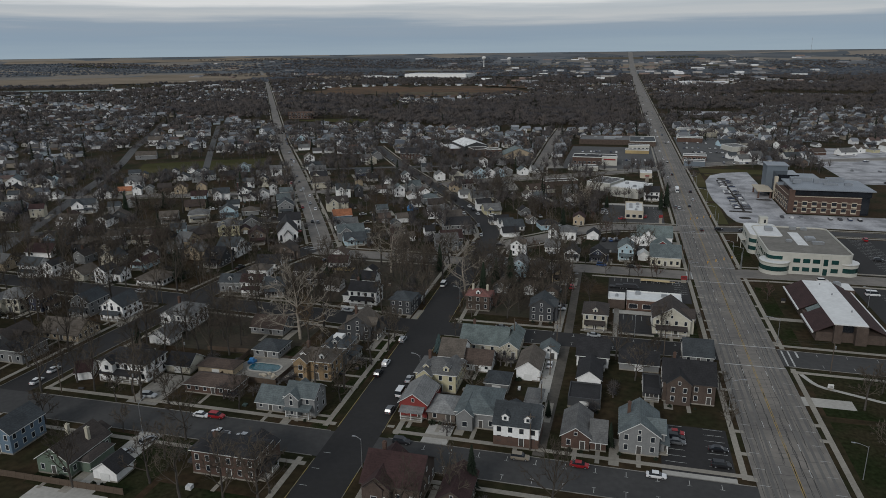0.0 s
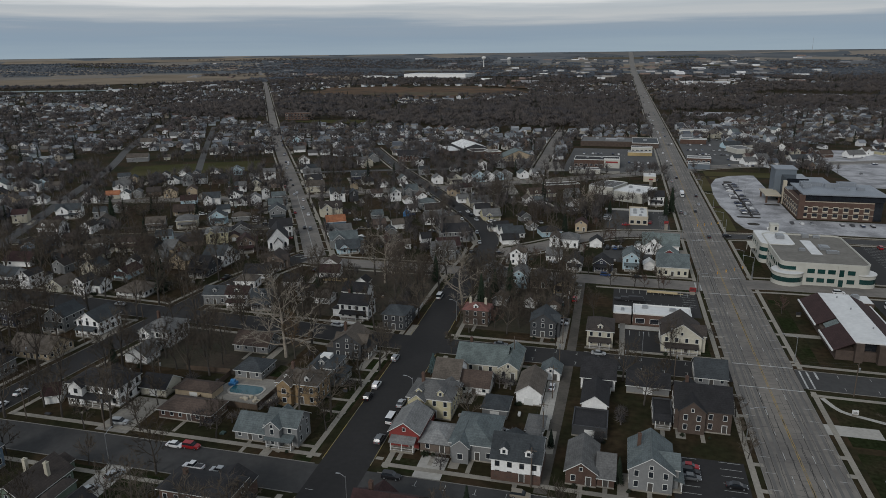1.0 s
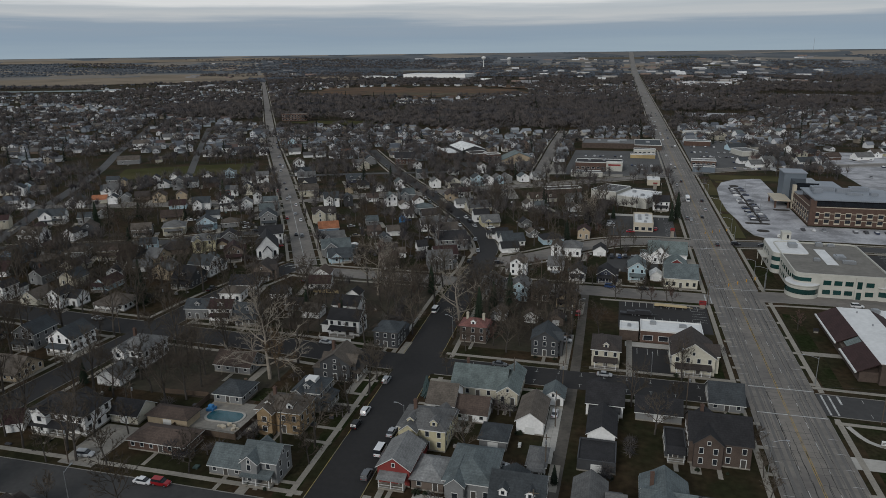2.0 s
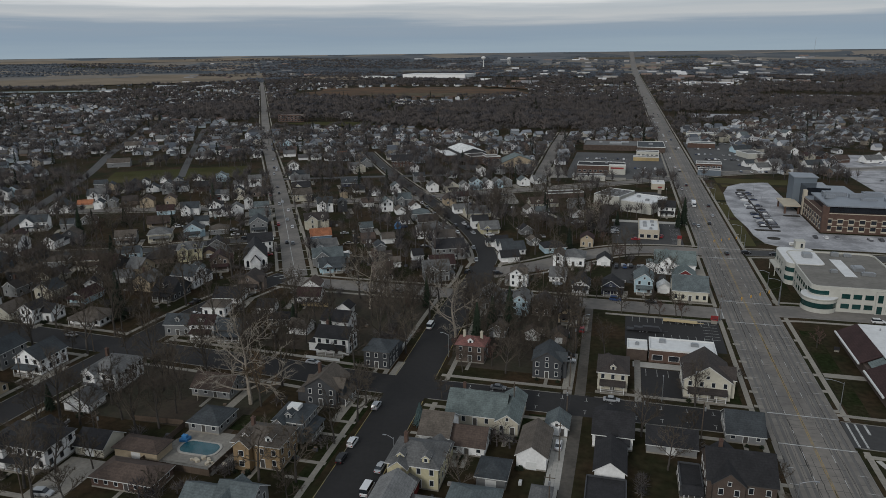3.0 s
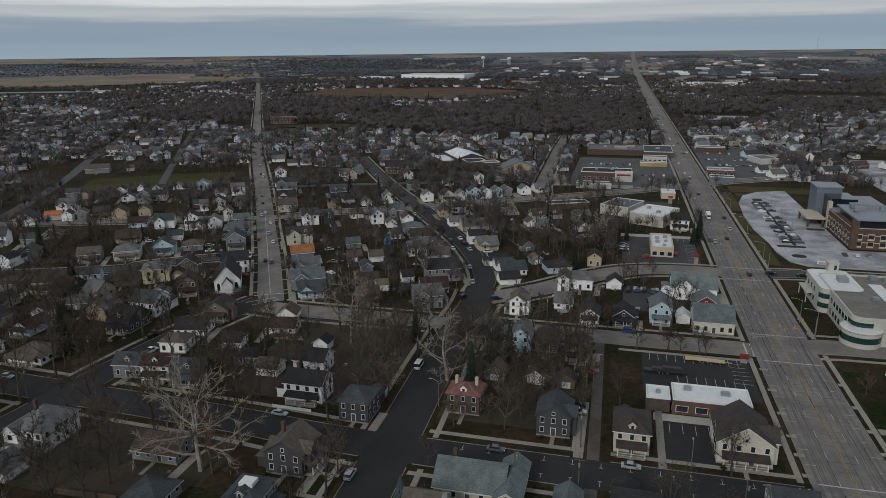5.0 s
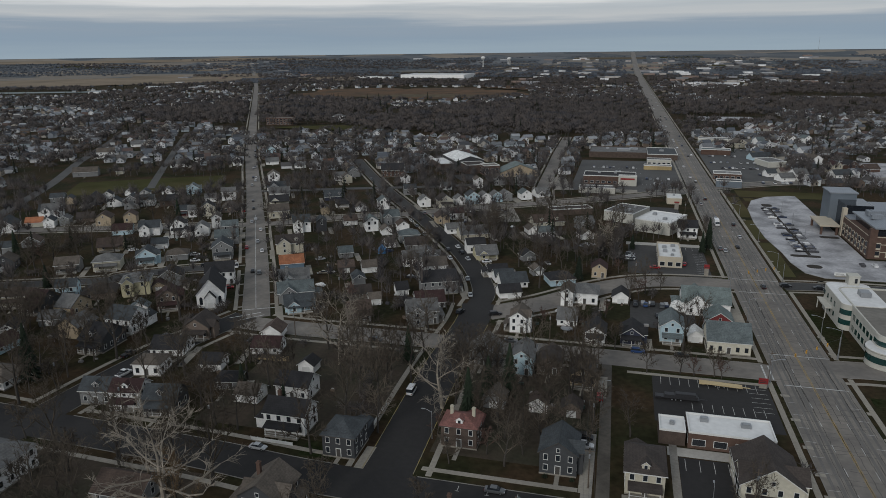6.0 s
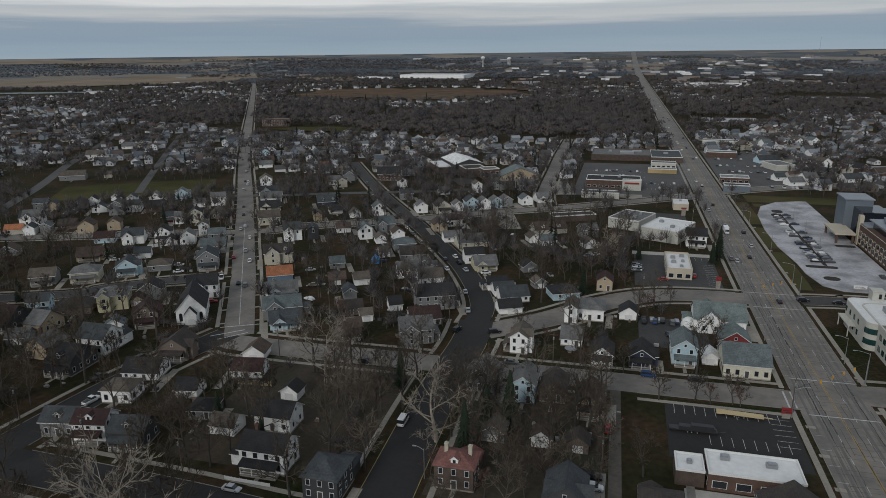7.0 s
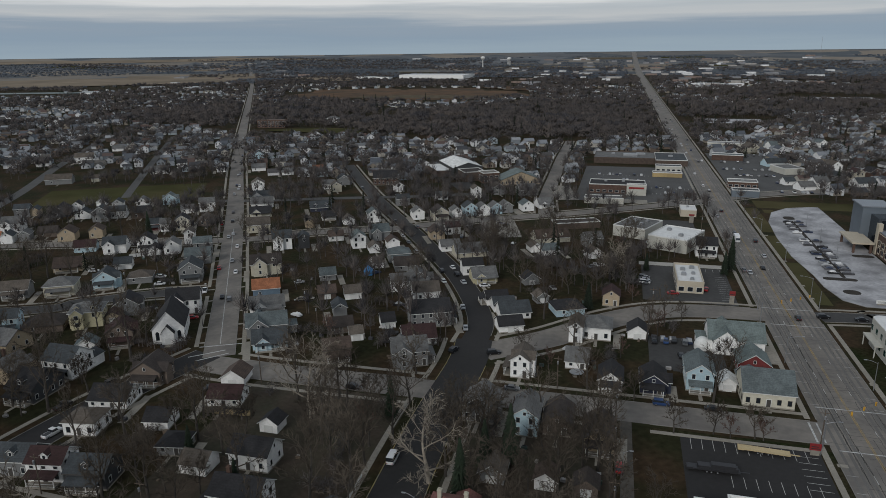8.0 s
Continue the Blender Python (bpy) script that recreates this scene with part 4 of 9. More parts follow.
house(-84.9, 190.0, 8.0, 9.3, 2, "hip", "grey", "slate", "porch_e,dormer,roofdeck,bay")
house(-85.2, 209.1, 9.7, 10.1, 2, "cross", "charcoalw", "taupe", "porch_e,ch,sidewing")
house(-97.4, 242.9, 11.7, 8.1, 2, "gx", "white", "charcoal", "porch_s,ch,sidewing")
house(-103.2, 260.4, 10.3, 8.0, 1.5, "gx", "white", "charcoal")
house(-77.5, 236.0, 8.5, 9.6, 2, "hip", "charcoalw", "slate", "ell")
house(-154.9, 203.0, 11.0, 12.4, 2, "hip", "white", "grey", "porch_s,ch,bay")
house(-49.8, 247.2, 9.2, 7.5, 2, "hip", "brickbrown", "pink", "dormer,ch2,ell")
house(-24.1, 241.2, 8.7, 10.0, 2, "cross", "charcoalw", "slate")
house(-4.3, 237.8, 8.6, 12.0, 2, "hip", "beige", "darkbrown", "porch_s,dormer,ell")
house(20.1, 238.8, 12.7, 14.0, 2, "cross", "cream", "darkbrown", "porch_s,ell")
house(-43.3, 208.9, 15.8, 12.0, 1.1, "gx", "beige", "greygreen", "ch")
house(-29.1, 206.3, 5.7, 16.0, 1.3, "gy", "beige", "greygreen")
house(-49.8, 162.8, 7.8, 12.0, 1.5, "gy", "red", "lightgrey", "porch_s,ell")
house(-41.5, 162.4, 7.7, 10.0, 1, "hip", "brown", "lightgrey")
house(-33.3, 161.3, 10.9, 15.0, 1.5, "hip", "grey", "bluegrey", "bay")
house(-49.9, 178.8, 12.3, 11.0, 2, "hip", "yellow", "grey", "dormer,ch,bay,ell")
house(-46.9, 194.6, 7.8, 11.0, 1.5, "gx", "white", "taupe")
house(-39.0, 194.7, 9.0, 9.0, 1, "gx", "white", "brown")
house(-29.6, 182.9, 6.9, 8.0, 1, "hip", "grey", "slate", name="garage")
house(-21.6, 192.4, 7.2, 13.5, 1.2, "gy", "white", "taupe", name="garage")
house(-16.4, 208.8, 5.7, 7.0, 1, "gy", "white", "bluegrey")
house(-16.2, 174.3, 4.2, 8.0, 1, "hip", "white", "grey", "porch_s")
house(-21.8, 154.9, 11.6, 11.0, 2, "gx", "white", "slate", "dormer,brickbase,ell")
house(-4.6, 157.2, 7.0, 13.0, 1.2, "gy", "brick", "grey", "sidewing")
house(2.6, 157.7, 3.9, 10.0, 1, "gx", "brick", "grey")
house(9.7, 158.3, 9.6, 13.0, 1.9, "cross", "grey", "bluegrey", "porch_e,ch,ell")
house(-3.0, 190.3, 6.9, 12.0, 1.2, "gy", "white", "charcoal", name="garage")
house(-4.8, 179.0, 9.1, 10.0, 1, "flat", "charcoalw", "charcoal", name="garage")
house(9.1, 206.6, 12.0, 8.0, 1, "gx", "grey", "charcoal", name="garage")
house(21.4, 188.6, 14.2, 12.5, 2.2, "cross", "brickbrown", "charcoal", "ch")
house(16.0, 189.5, 5.0, 10.0, 1, "flat", "charcoalw", "charcoal", "porch_s")
house(29.1, 216.4, 9.1, 11.0, 1, "gx", "grey", "slate")
house(-4.2, 206.1, 9.9, 11.0, 1.3, "gx", "white", "charcoal", "porch_s,ell")
house(-46.6, 125.1, 13.6, 13.0, 1.6, "cross", "brickbrown", "maroon", "ch,bay")
house(-28.6, 123.8, 6.6, 12.0, 1.4, "gy", "brickbrown", "maroon")
house(-151.2, 190.1, 8.2, 7.0, 1, "gy", "white", "grey", name="garage")
house(-109.7, 188.7, 9.1, 9.0, 1, "hip", "grey", "slate")
house(-260.6, 243.4, 10.5, 8.4, 1.8, "gx", "white", "slate", "porch_s", 0, False, "se")
house(-247.8, 244.0, 5.3, 8.0, 2.0, "gy", "white", "charcoal", "ell", 0, False, "se")
house(-233.6, 243.4, 8.4, 10.1, 1.0, "gy", "cream", "taupe", "", 0, False, "se")
house(-217.9, 241.8, 5.7, 8.0, 2.0, "gy", "white", "charcoal", "", 0, True, "se")
house(-214.1, 245.2, 6.8, 7.0, 1.3, "gx", "white", "charcoal", "", 0, True, "se")
house(-199.1, 245.3, 13.4, 11.0, 1.0, "hip", "white", "taupe", "porch_s", 0, True, "se")
house(-233.0, 203.8, 12.1, 10.9, 2.0, "hip", "cream", "grey", "bay", 0, True, "se")
house(-218.5, 206.4, 6.0, 8.0, 2.0, "gy", "navy", "brown", "porch_e", 0, True, "se")
house(-199.1, 206.8, 8.6, 10.4, 2.0, "gy", "grey", "slate", "porch_s", 0, True, "se")
house(-184.5, 206.6, 9.4, 11.3, 1.8, "gy", "white", "slate", "porch_s", 0, True, "se")
house(-157.0, 293.1, 9.4, 9.5, 1.5, "cross", "brown", "darkbrown", "porch_s,dormer", 10, True, "se")
house(-159.1, 278.0, 11.3, 9.0, 1.0, "gx", "white", "charcoal", "", 10, True, "se")
house(-154.8, 263.9, 8.8, 7.9, 1.3, "hip", "white", "taupe", "", 10, True, "se")
house(-147.2, 244.6, 8.9, 7.1, 1.8, "gx", "white", "maroon", "porch_s,dormer", 10, True, "se")
house(-136.4, 244.7, 9.7, 7.8, 1.5, "gx", "charcoalw", "slate", "porch_s,dormer", 10, True, "se")
house(-157.5, 244.7, 9.4, 7.5, 1.5, "gx", "grey", "slate", "dormer", 10, True, "se")
house(-129.6, 298.9, 7.1, 7.5, 1.0, "gy", "white", "brown", "", 10, True, "se", "garage")
house(-126.4, 286.8, 9.5, 7.6, 1.0, "gx", "white", "maroon", "", 10, True, "se")
house(-135.9, 271.4, 6.7, 7.0, 1.0, "gx", "white", "charcoal", "", 10, True, "se", "garage")
house(-124.6, 261.5, 6.9, 7.0, 1.0, "hip", "grey", "charcoal", "", 10, True, "se")
house(-193.6, 185.0, 16.8, 11.0, 1, "gx", "tan", "taupe")
house(-191.1, 165.7, 9.6, 11.0, 1.5, "hip", "grey", "charcoal")
house(-120.8, 206.6, 12.6, 9.0, 1, "gx", "grey", "brown")
house(-184.7, 275.2, 9.2, 12.0, 1.5, "gx", "charcoalw", "charcoal", "dormer,porch_s,ell")
house(-186.9, 290.7, 10.7, 10.0, 2, "gx", "white", "slate", "porch_s,ell")
house(21.5, 470.5, 9.6, 9.0, 2, "gx", "white", "charcoal", "porch_s")
house(-44.7, 323.9, 5.8, 10.0, 2, "cross", "white", "taupe", "porch_w,ell")
house(-18.2, 321.3, 6.8, 10.0, 1.2, "gy", "white", "charcoal", "porch_s")
house(-6.3, 322.4, 7.3, 10.0, 1.2, "cross", "navy", "charcoal", "porch_s")
house(6.8, 327.5, 7.6, 12.0, 2, "gy", "lightblue", "bluegrey", "porch_s,ell")
house(21.5, 321.9, 13.5, 13.0, 1.5, "gx", "cream", "bluegrey", "ell")
house(15.9, 357.7, 17.3, 13.0, 1.5, "cross", "white", "greygreen", "sidewing")
house(23.1, 342.6, 9.2, 10.0, 1.1, "gy", "maroonw", "greygreen")
house(16.2, 329.5, 4.7, 6.0, 1, "gy", "white", "white", name="garage")
house(-28.9, 334.1, 7.0, 9.0, 1, "gx", "white", "grey")
house(-25.5, 358.5, 10.0, 11.0, 1.5, "hip", "white", "grey")
house(-29.5, 354.5, 4.6, 10.0, 2, "gy", "white", "taupe")
house(-9.9, 362.5, 6.6, 8.0, 1, "gy", "white", "charcoal", name="garage")
house(-19.5, 393.1, 6.3, 8.0, 1.5, "gy", "tan", "maroon")
house(-53.2, 295.3, 8.5, 11.0, 1.5, "cross", "grey", "grey")
house(-39.1, 291.2, 6.7, 11.0, 2, "gy", "lightblue", "grey")
house(-31.2, 293.5, 7.3, 11.0, 1.2, "gy", "brown", "darkbrown")
house(-20.6, 287.8, 7.6, 12.0, 1.2, "gy", "tan", "darkbrown", "porch_s")


# landmarks
PLASTER = material("cream painted stucco", (0.41, 0.40, 0.355), 0.8, vary=0.08, fine=0.8, coarse=0.2)
TEAL_GLASS = material("green-tinted window glass", (0.012, 0.045, 0.042), 0.12, spec=0.6)
DARK_GLASS = material("dark curtain-wall glass", (0.016, 0.019, 0.024), 0.1, spec=0.6)
ROOF_GRAVEL = material("grey-brown roof gravel", (0.155, 0.145, 0.128), 0.98, vary=0.15, fine=0.6, coarse=0.12)
ROOF_WHITE = material("white roof membrane", (0.57, 0.57, 0.56), 0.75, vary=0.08, fine=0.7, coarse=0.15)
ROOF_METAL = material("grey standing-seam roof metal", (0.23, 0.25, 0.275), 0.5, 0.3, vary=0.08, lines=2.0, axis="X")
PANEL = material("blue-grey metal cladding", (0.14, 0.165, 0.19), 0.5, 0.3, vary=0.08)
STONE = material("buff stone trim", (0.42, 0.37, 0.29), 0.9, vary=0.1)
SIGN_RED = material("red sign panel", (0.22, 0.025, 0.025), 0.5)
AWNING_YELLOW = material("yellow fascia", (0.36, 0.27, 0.13), 0.6)
BLUE_TARP = material("blue tarpaulin", (0.05, 0.20, 0.42), 0.5)
POOL_WATER = material("turquoise pool water", (0.014, 0.075, 0.092), 0.08, spec=0.6)


def rounded(x0, x1, y0, y1, r, n=6):
    """A rectangle with rounded corners."""
    out = []
    for cx, cy, a0 in ((x1 - r, y0 + r, -90), (x1 - r, y1 - r, 0), (x0 + r, y1 - r, 90), (x0 + r, y0 + r, 180)):
        out += [(cx + r * math.cos(radians(a0 + 90 * i / n)), cy + r * math.sin(radians(a0 + 90 * i / n))) for i in range(n + 1)]
    return out


def roof_units(root, spots, z, mat=METAL):
    for x, y, w, d, h in spots:
        u = part("roof_unit", Geo().box(x - w / 2, x + w / 2, y - d / 2, y + d / 2, z, z + h).box(x - w * 0.35, x + w * 0.35, y - d * 0.35, y + d * 0.35, z + h, z + h + 0.25), mat, root, "metal rooftop air unit")


def block(name, x, y, w, d, h, wall_mat, roof_mat, label, category, turn=0, parapet=0.5, bands=(), units=(), bay=0.0):
    """A flat-roofed building. bands: (z0, z1) of window strips, in bays that are bay metres wide."""
    root = thing(name, pose(x + w / 2, y + d / 2, 0, 0, 0, turn), label, category, "commercial buildings")
    HOUSES.append((x + w / 2, y + d / 2, math.hypot(w, d) / 2 * 0.85))
    part("wall", Geo().box(-w / 2, w / 2, -d / 2, d / 2, 0, h), wall_mat, root)
    part("roof", Geo().box(-w / 2 + 0.3, w / 2 - 0.3, -d / 2 + 0.3, d / 2 - 0.3, h - 0.1, h + 0.08), roof_mat, root)
    rim = Geo()
    for a in ((-w / 2 - 0.03, w / 2 + 0.03, -d / 2 - 0.03, -d / 2 + 0.3), (-w / 2 - 0.03, w / 2 + 0.03, d / 2 - 0.3, d / 2 + 0.03), (-w / 2 - 0.03, -w / 2 + 0.3, -d / 2 + 0.3, d / 2 - 0.3), (w / 2 - 0.3, w / 2 + 0.03, -d / 2 + 0.3, d / 2 - 0.3)):
        rim.box(*a, h - 0.03, h + parapet)
    part("parapet", rim, wall_mat if parapet > 0.6 else TRIM, root)
    for z0, z1 in bands:
        step = bay or 4.0
        for side, L in (("s", w), ("w", d), ("e", d)):
            n = max(1, int(L / step))
            for i in range(n):
                u = (i + 0.5) / n * L - L / 2
                m = {"s": pose(u, -d / 2, 0), "w": pose(-w / 2, u, 0, 0, 0, -90), "e": pose(w / 2, u, 0, 0, 0, 90)}[side]
                win = part("window", Geo().box(-step * 0.33, step * 0.33, -0.05, 0, z0 - 0.1, z1 + 0.1), TRIM, root, at=m)
                part("pane", Geo().box(-step * 0.30, step * 0.30, -0.09, -0.04, z0, z1), DARK_GLASS, win)
    roof_units(root, units, h + 0.08)
    return root


def hall():
    """The long brown hall with a white flat ridge."""
    root = thing("meeting_hall", pose(0, 0, 0), "long brown brick hall with a flat white roof between brown slopes", "hall")
    HOUSES.append((83, 270, 24))
    y0, y1, top, eave = 244, 293, 6.8, 3.2
    part("wall", Geo().box(74.6, 96.3, y0 + 1.5, y1 - 0.5, 0, eave + 0.1).box(79.8, 82.2, y0, y0 + 2, 0, top - 0.3).box(86.4, 90.0, y0 - 0.5, y0 + 2.5, 0, top - 0.3).box(80.4, 89.6, y0 + 3.5, y1 - 0.3, eave, top - 0.3).box(90, 99, 291, 300, 0, 4.2), WALL["brickbrown"], root)
    part("flat_roof", Geo().box(79.6, 90.3, y0 + 0.8, y1, top - 0.3, top), ROOF_WHITE, root, "white membrane roof")
    slope = [(3, 2, 1, 0), (4, 5, 6, 7), (0, 1, 5, 4), (1, 2, 6, 5), (2, 3, 7, 6), (3, 0, 4, 7)]
    w = Geo()
    for a, b in ((y0 + 0.6, 262.0), (267.0, y1 + 0.4)):
        w.add([(x, y, z + k) for k in (0, 0.22) for x, y, z in ((73.4, a, eave), (79.6, a, top - 0.35), (79.6, b, top - 0.35), (73.4, b, eave))], slope)
    part("west_roof", w, ROOF["maroon"], root, "dark brown-red roof slope")
    part("skylight_slope", Geo().add([(75.6, 262, 4.0), (79.6, 262, top - 0.6), (79.6, 267, top - 0.6), (75.6, 267, 4.0)], [(0, 1, 2, 3)]), ROOF["greygreen"], root, "pale green lower roof")
    e = Geo().add([(x, y, z + k) for k in (0, 0.22) for x, y, z in ((90.3, y0 + 1, top - 0.35), (97.3, y0 + 1, eave), (97.3, y1, eave), (90.3, y1, top - 0.35))], slope)
    part("east_roof", e, ROOF["maroon"], root)
    part("entrance_glass", Geo().box(82.2, 86.4, y0 + 2.6, y0 + 3.4, 0, top - 0.4), DARK_GLASS, root)
    for a, b, c in ((73.0, y0 + 0.6, 262), (73.0, 267, y1 + 0.4), (97.2, y0 + 1, y1)):
        part("gutter", Geo().box(a, a + 0.5, b, c, eave - 0.1, eave + 0.35), TRIM, root, "white gutter edge")
    for x, y in ((85, 288), (86.5, 276), (88.5, 258)):
        part("roof_vent", Geo().tube((x, y, top), (x, y, top + 0.7), 0.25, 0.25, 8), METAL, root)
    part("box_roof", Geo().box(90.3, 98.7, 291.3, 299.7, 4.2, 4.4), ROOF_WHITE, root)
    roof_units(root, [(93.5, 296, 2.6, 2.0, 1.4)], 4.4)


def office():
    """The cream office block with rounded bays."""
    root = thing("office_block", pose(0, 0, 0), "cream stucco office block with rounded bays and green glass", "office building")
    HOUSES.append((90, 348, 26))
    x0, x1, y0, y1, h = 72, 107, 323, 373, 9.2
    body = Geo().prism(rounded(x0, x1, y0, y1, 3.5), 0, h)
    part("wall", body, PLASTER, root)
    rim_out, rim_in = rounded(x0 - 0.1, x1 + 0.1, y0 - 0.1, y1 + 0.1, 3.6), rounded(x0 + 0.4, x1 - 0.4, y0 + 0.4, y1 - 0.4, 3.1)
    n = len(rim_out)
    g = Geo().add([(*p, z) for z in (h - 0.2, h + 0.7) for p in rim_out] + [(*p, z) for z in (h - 0.2, h + 0.7) for p in rim_in],
                  [f for i in range(n) for j in [(i + 1) % n] for f in ((i, j, n + j, n + i), (2 * n + j, 2 * n + i, 3 * n + i, 3 * n + j), (n + i, n + j, 3 * n + j, 3 * n + i))])
    part("parapet", g, PLASTER, root)
    part("roof", Geo().prism(rounded(x0 + 0.4, x1 - 0.4, y0 + 0.4, y1 - 0.4, 3.1), h - 0.1, h + 0.1), ROOF_GRAVEL, root, "weathered grey-brown gravel roof")
    for cx, cy, r, hh in ((75.5, 325.5, 6.2, 5.6), (105.0, 327.5, 5.0, 5.6)):
        bay = part("round_bay", Geo().lathe([(r, 0), (r, 1.7), (r - 0.12, 1.7), (r - 0.12, 3.9), (r, 3.9), (r, 5.0), (r + 0.35, hh - 0.3), (r + 0.35, hh)], 28, 0, (cx, cy, 0)), PLASTER, root, "rounded cream bay")
        part("ribbon_window", Geo().lathe([(r + 0.02, 1.8), (r + 0.02, 3.8)], 28, 0, (cx, cy, 0)), TEAL_GLASS, bay, "curved green glass ribbon window")
        part("bay_roof", Geo().lathe([(r + 0.3, hh), (r + 0.3, hh + 0.12), (0.05, hh + 0.2)], 28, 0, (cx, cy, 0)), ROOF_WHITE, bay)
    for z0 in (1.5, 5.4):
        for x in (84.0, 88.0, 92.0, 99.5):
            win = part("window", Geo().box(x - 1.6, x + 1.6, y0 - 0.06, y0 + 0.1, z0 - 0.1, z0 + 2.0), PLASTER, root)
            part("pane", Geo().box(x - 1.45, x + 1.45, y0 - 0.1, y0, z0, z0 + 1.9), TEAL_GLASS, win)
        for k in range(6):
            y = 331 + 3.6 * k
            win = part("window", Geo().box(x0 - 0.06, x0 + 0.1, y - 1.3, y + 1.3, z0 - 0.1, z0 + 2.0), PLASTER, root)
            part("pane", Geo().box(x0 - 0.1, x0, y - 1.15, y + 1.15, z0, z0 + 1.9), TEAL_GLASS, win)
    part("corner_window", Geo().prism(rounded(x0 - 0.08, x0 + 9, y0 - 0.08, y0 + 9, 3.5), 6.4, 8.0), TEAL_GLASS, root)
    part("entrance", Geo().box(94.2, 97.2, y0 - 0.35, y0 + 0.2, 0, 8.9), PLASTER, root)
    part("entrance_glass", Geo().box(94.8, 96.6, y0 - 0.42, y0 - 0.3, 4.6, 7.6).box(94.8, 96.6, y0 - 0.42, y0 - 0.3, 0.2, 3.2), TEAL_GLASS, root)
    wing = part("wing", Geo().prism(rounded(69.0, 84.0, 352.5, 379.0, 3.0), 0, h + 0.3), PLASTER, root, "cream wing with a rounded glazed corner")
    for z0 in (2.0, 5.7):
        part("ribbon_window", Geo().prism(rounded(68.94, 75.2, 352.44, 358.0, 3.0), z0, z0 + 1.9), TEAL_GLASS, wing, "curved green glass ribbon window")
        for y in (362, 366.5, 371, 375.5):
            part("window", Geo().box(68.9, 69.1, y - 0.7, y + 0.7, z0, z0 + 1.8), TEAL_GLASS, wing)
    part("canopy", Geo().box(66.6, 69.0, 364, 376, 3.9, 4.3).box(66.8, 67.1, 364.2, 364.5, 0, 3.9).box(66.8, 67.1, 375.5, 375.8, 0, 3.9), PLASTER, wing)
    part("wing_roof", Geo().prism(rounded(69.2, 83.8, 352.7, 378.8, 2.9), h + 0.3, h + 0.4), ROOF_WHITE, wing, "white membrane roof")
    part("roof_box", Geo().box(77.2, 80.6, 362, 366.5, h + 0.4, h + 2.2), METAL, wing, "grey metal plant box")
    tower = part("tower", Geo().box(76.8, 80.6, 376.3, 380.3, h, h + 3.8).box(76.6, 80.8, 376.1, 380.5, h + 3.8, h + 4.1), PLASTER, root, "white stair tower")
    part("window", Geo().box(78.9, 79.8, 376.2, 376.35, h + 1.2, h + 3.0), DARK_GLASS, tower)
    part("white_roof_patch", Geo().box(87.5, 92, 339, 363, h + 0.1, h + 0.18), ROOF_WHITE, root, "white roof patch")
    roof_units(root, [(94.6, 349, 4, 5, 1.4), (96.5, 342, 5, 2, 1.2), (91, 369, 3, 2, 1.5), (96, 369, 3, 2, 1.0), (84.5, 344, 2.5, 2, 1.0)], h + 0.15)


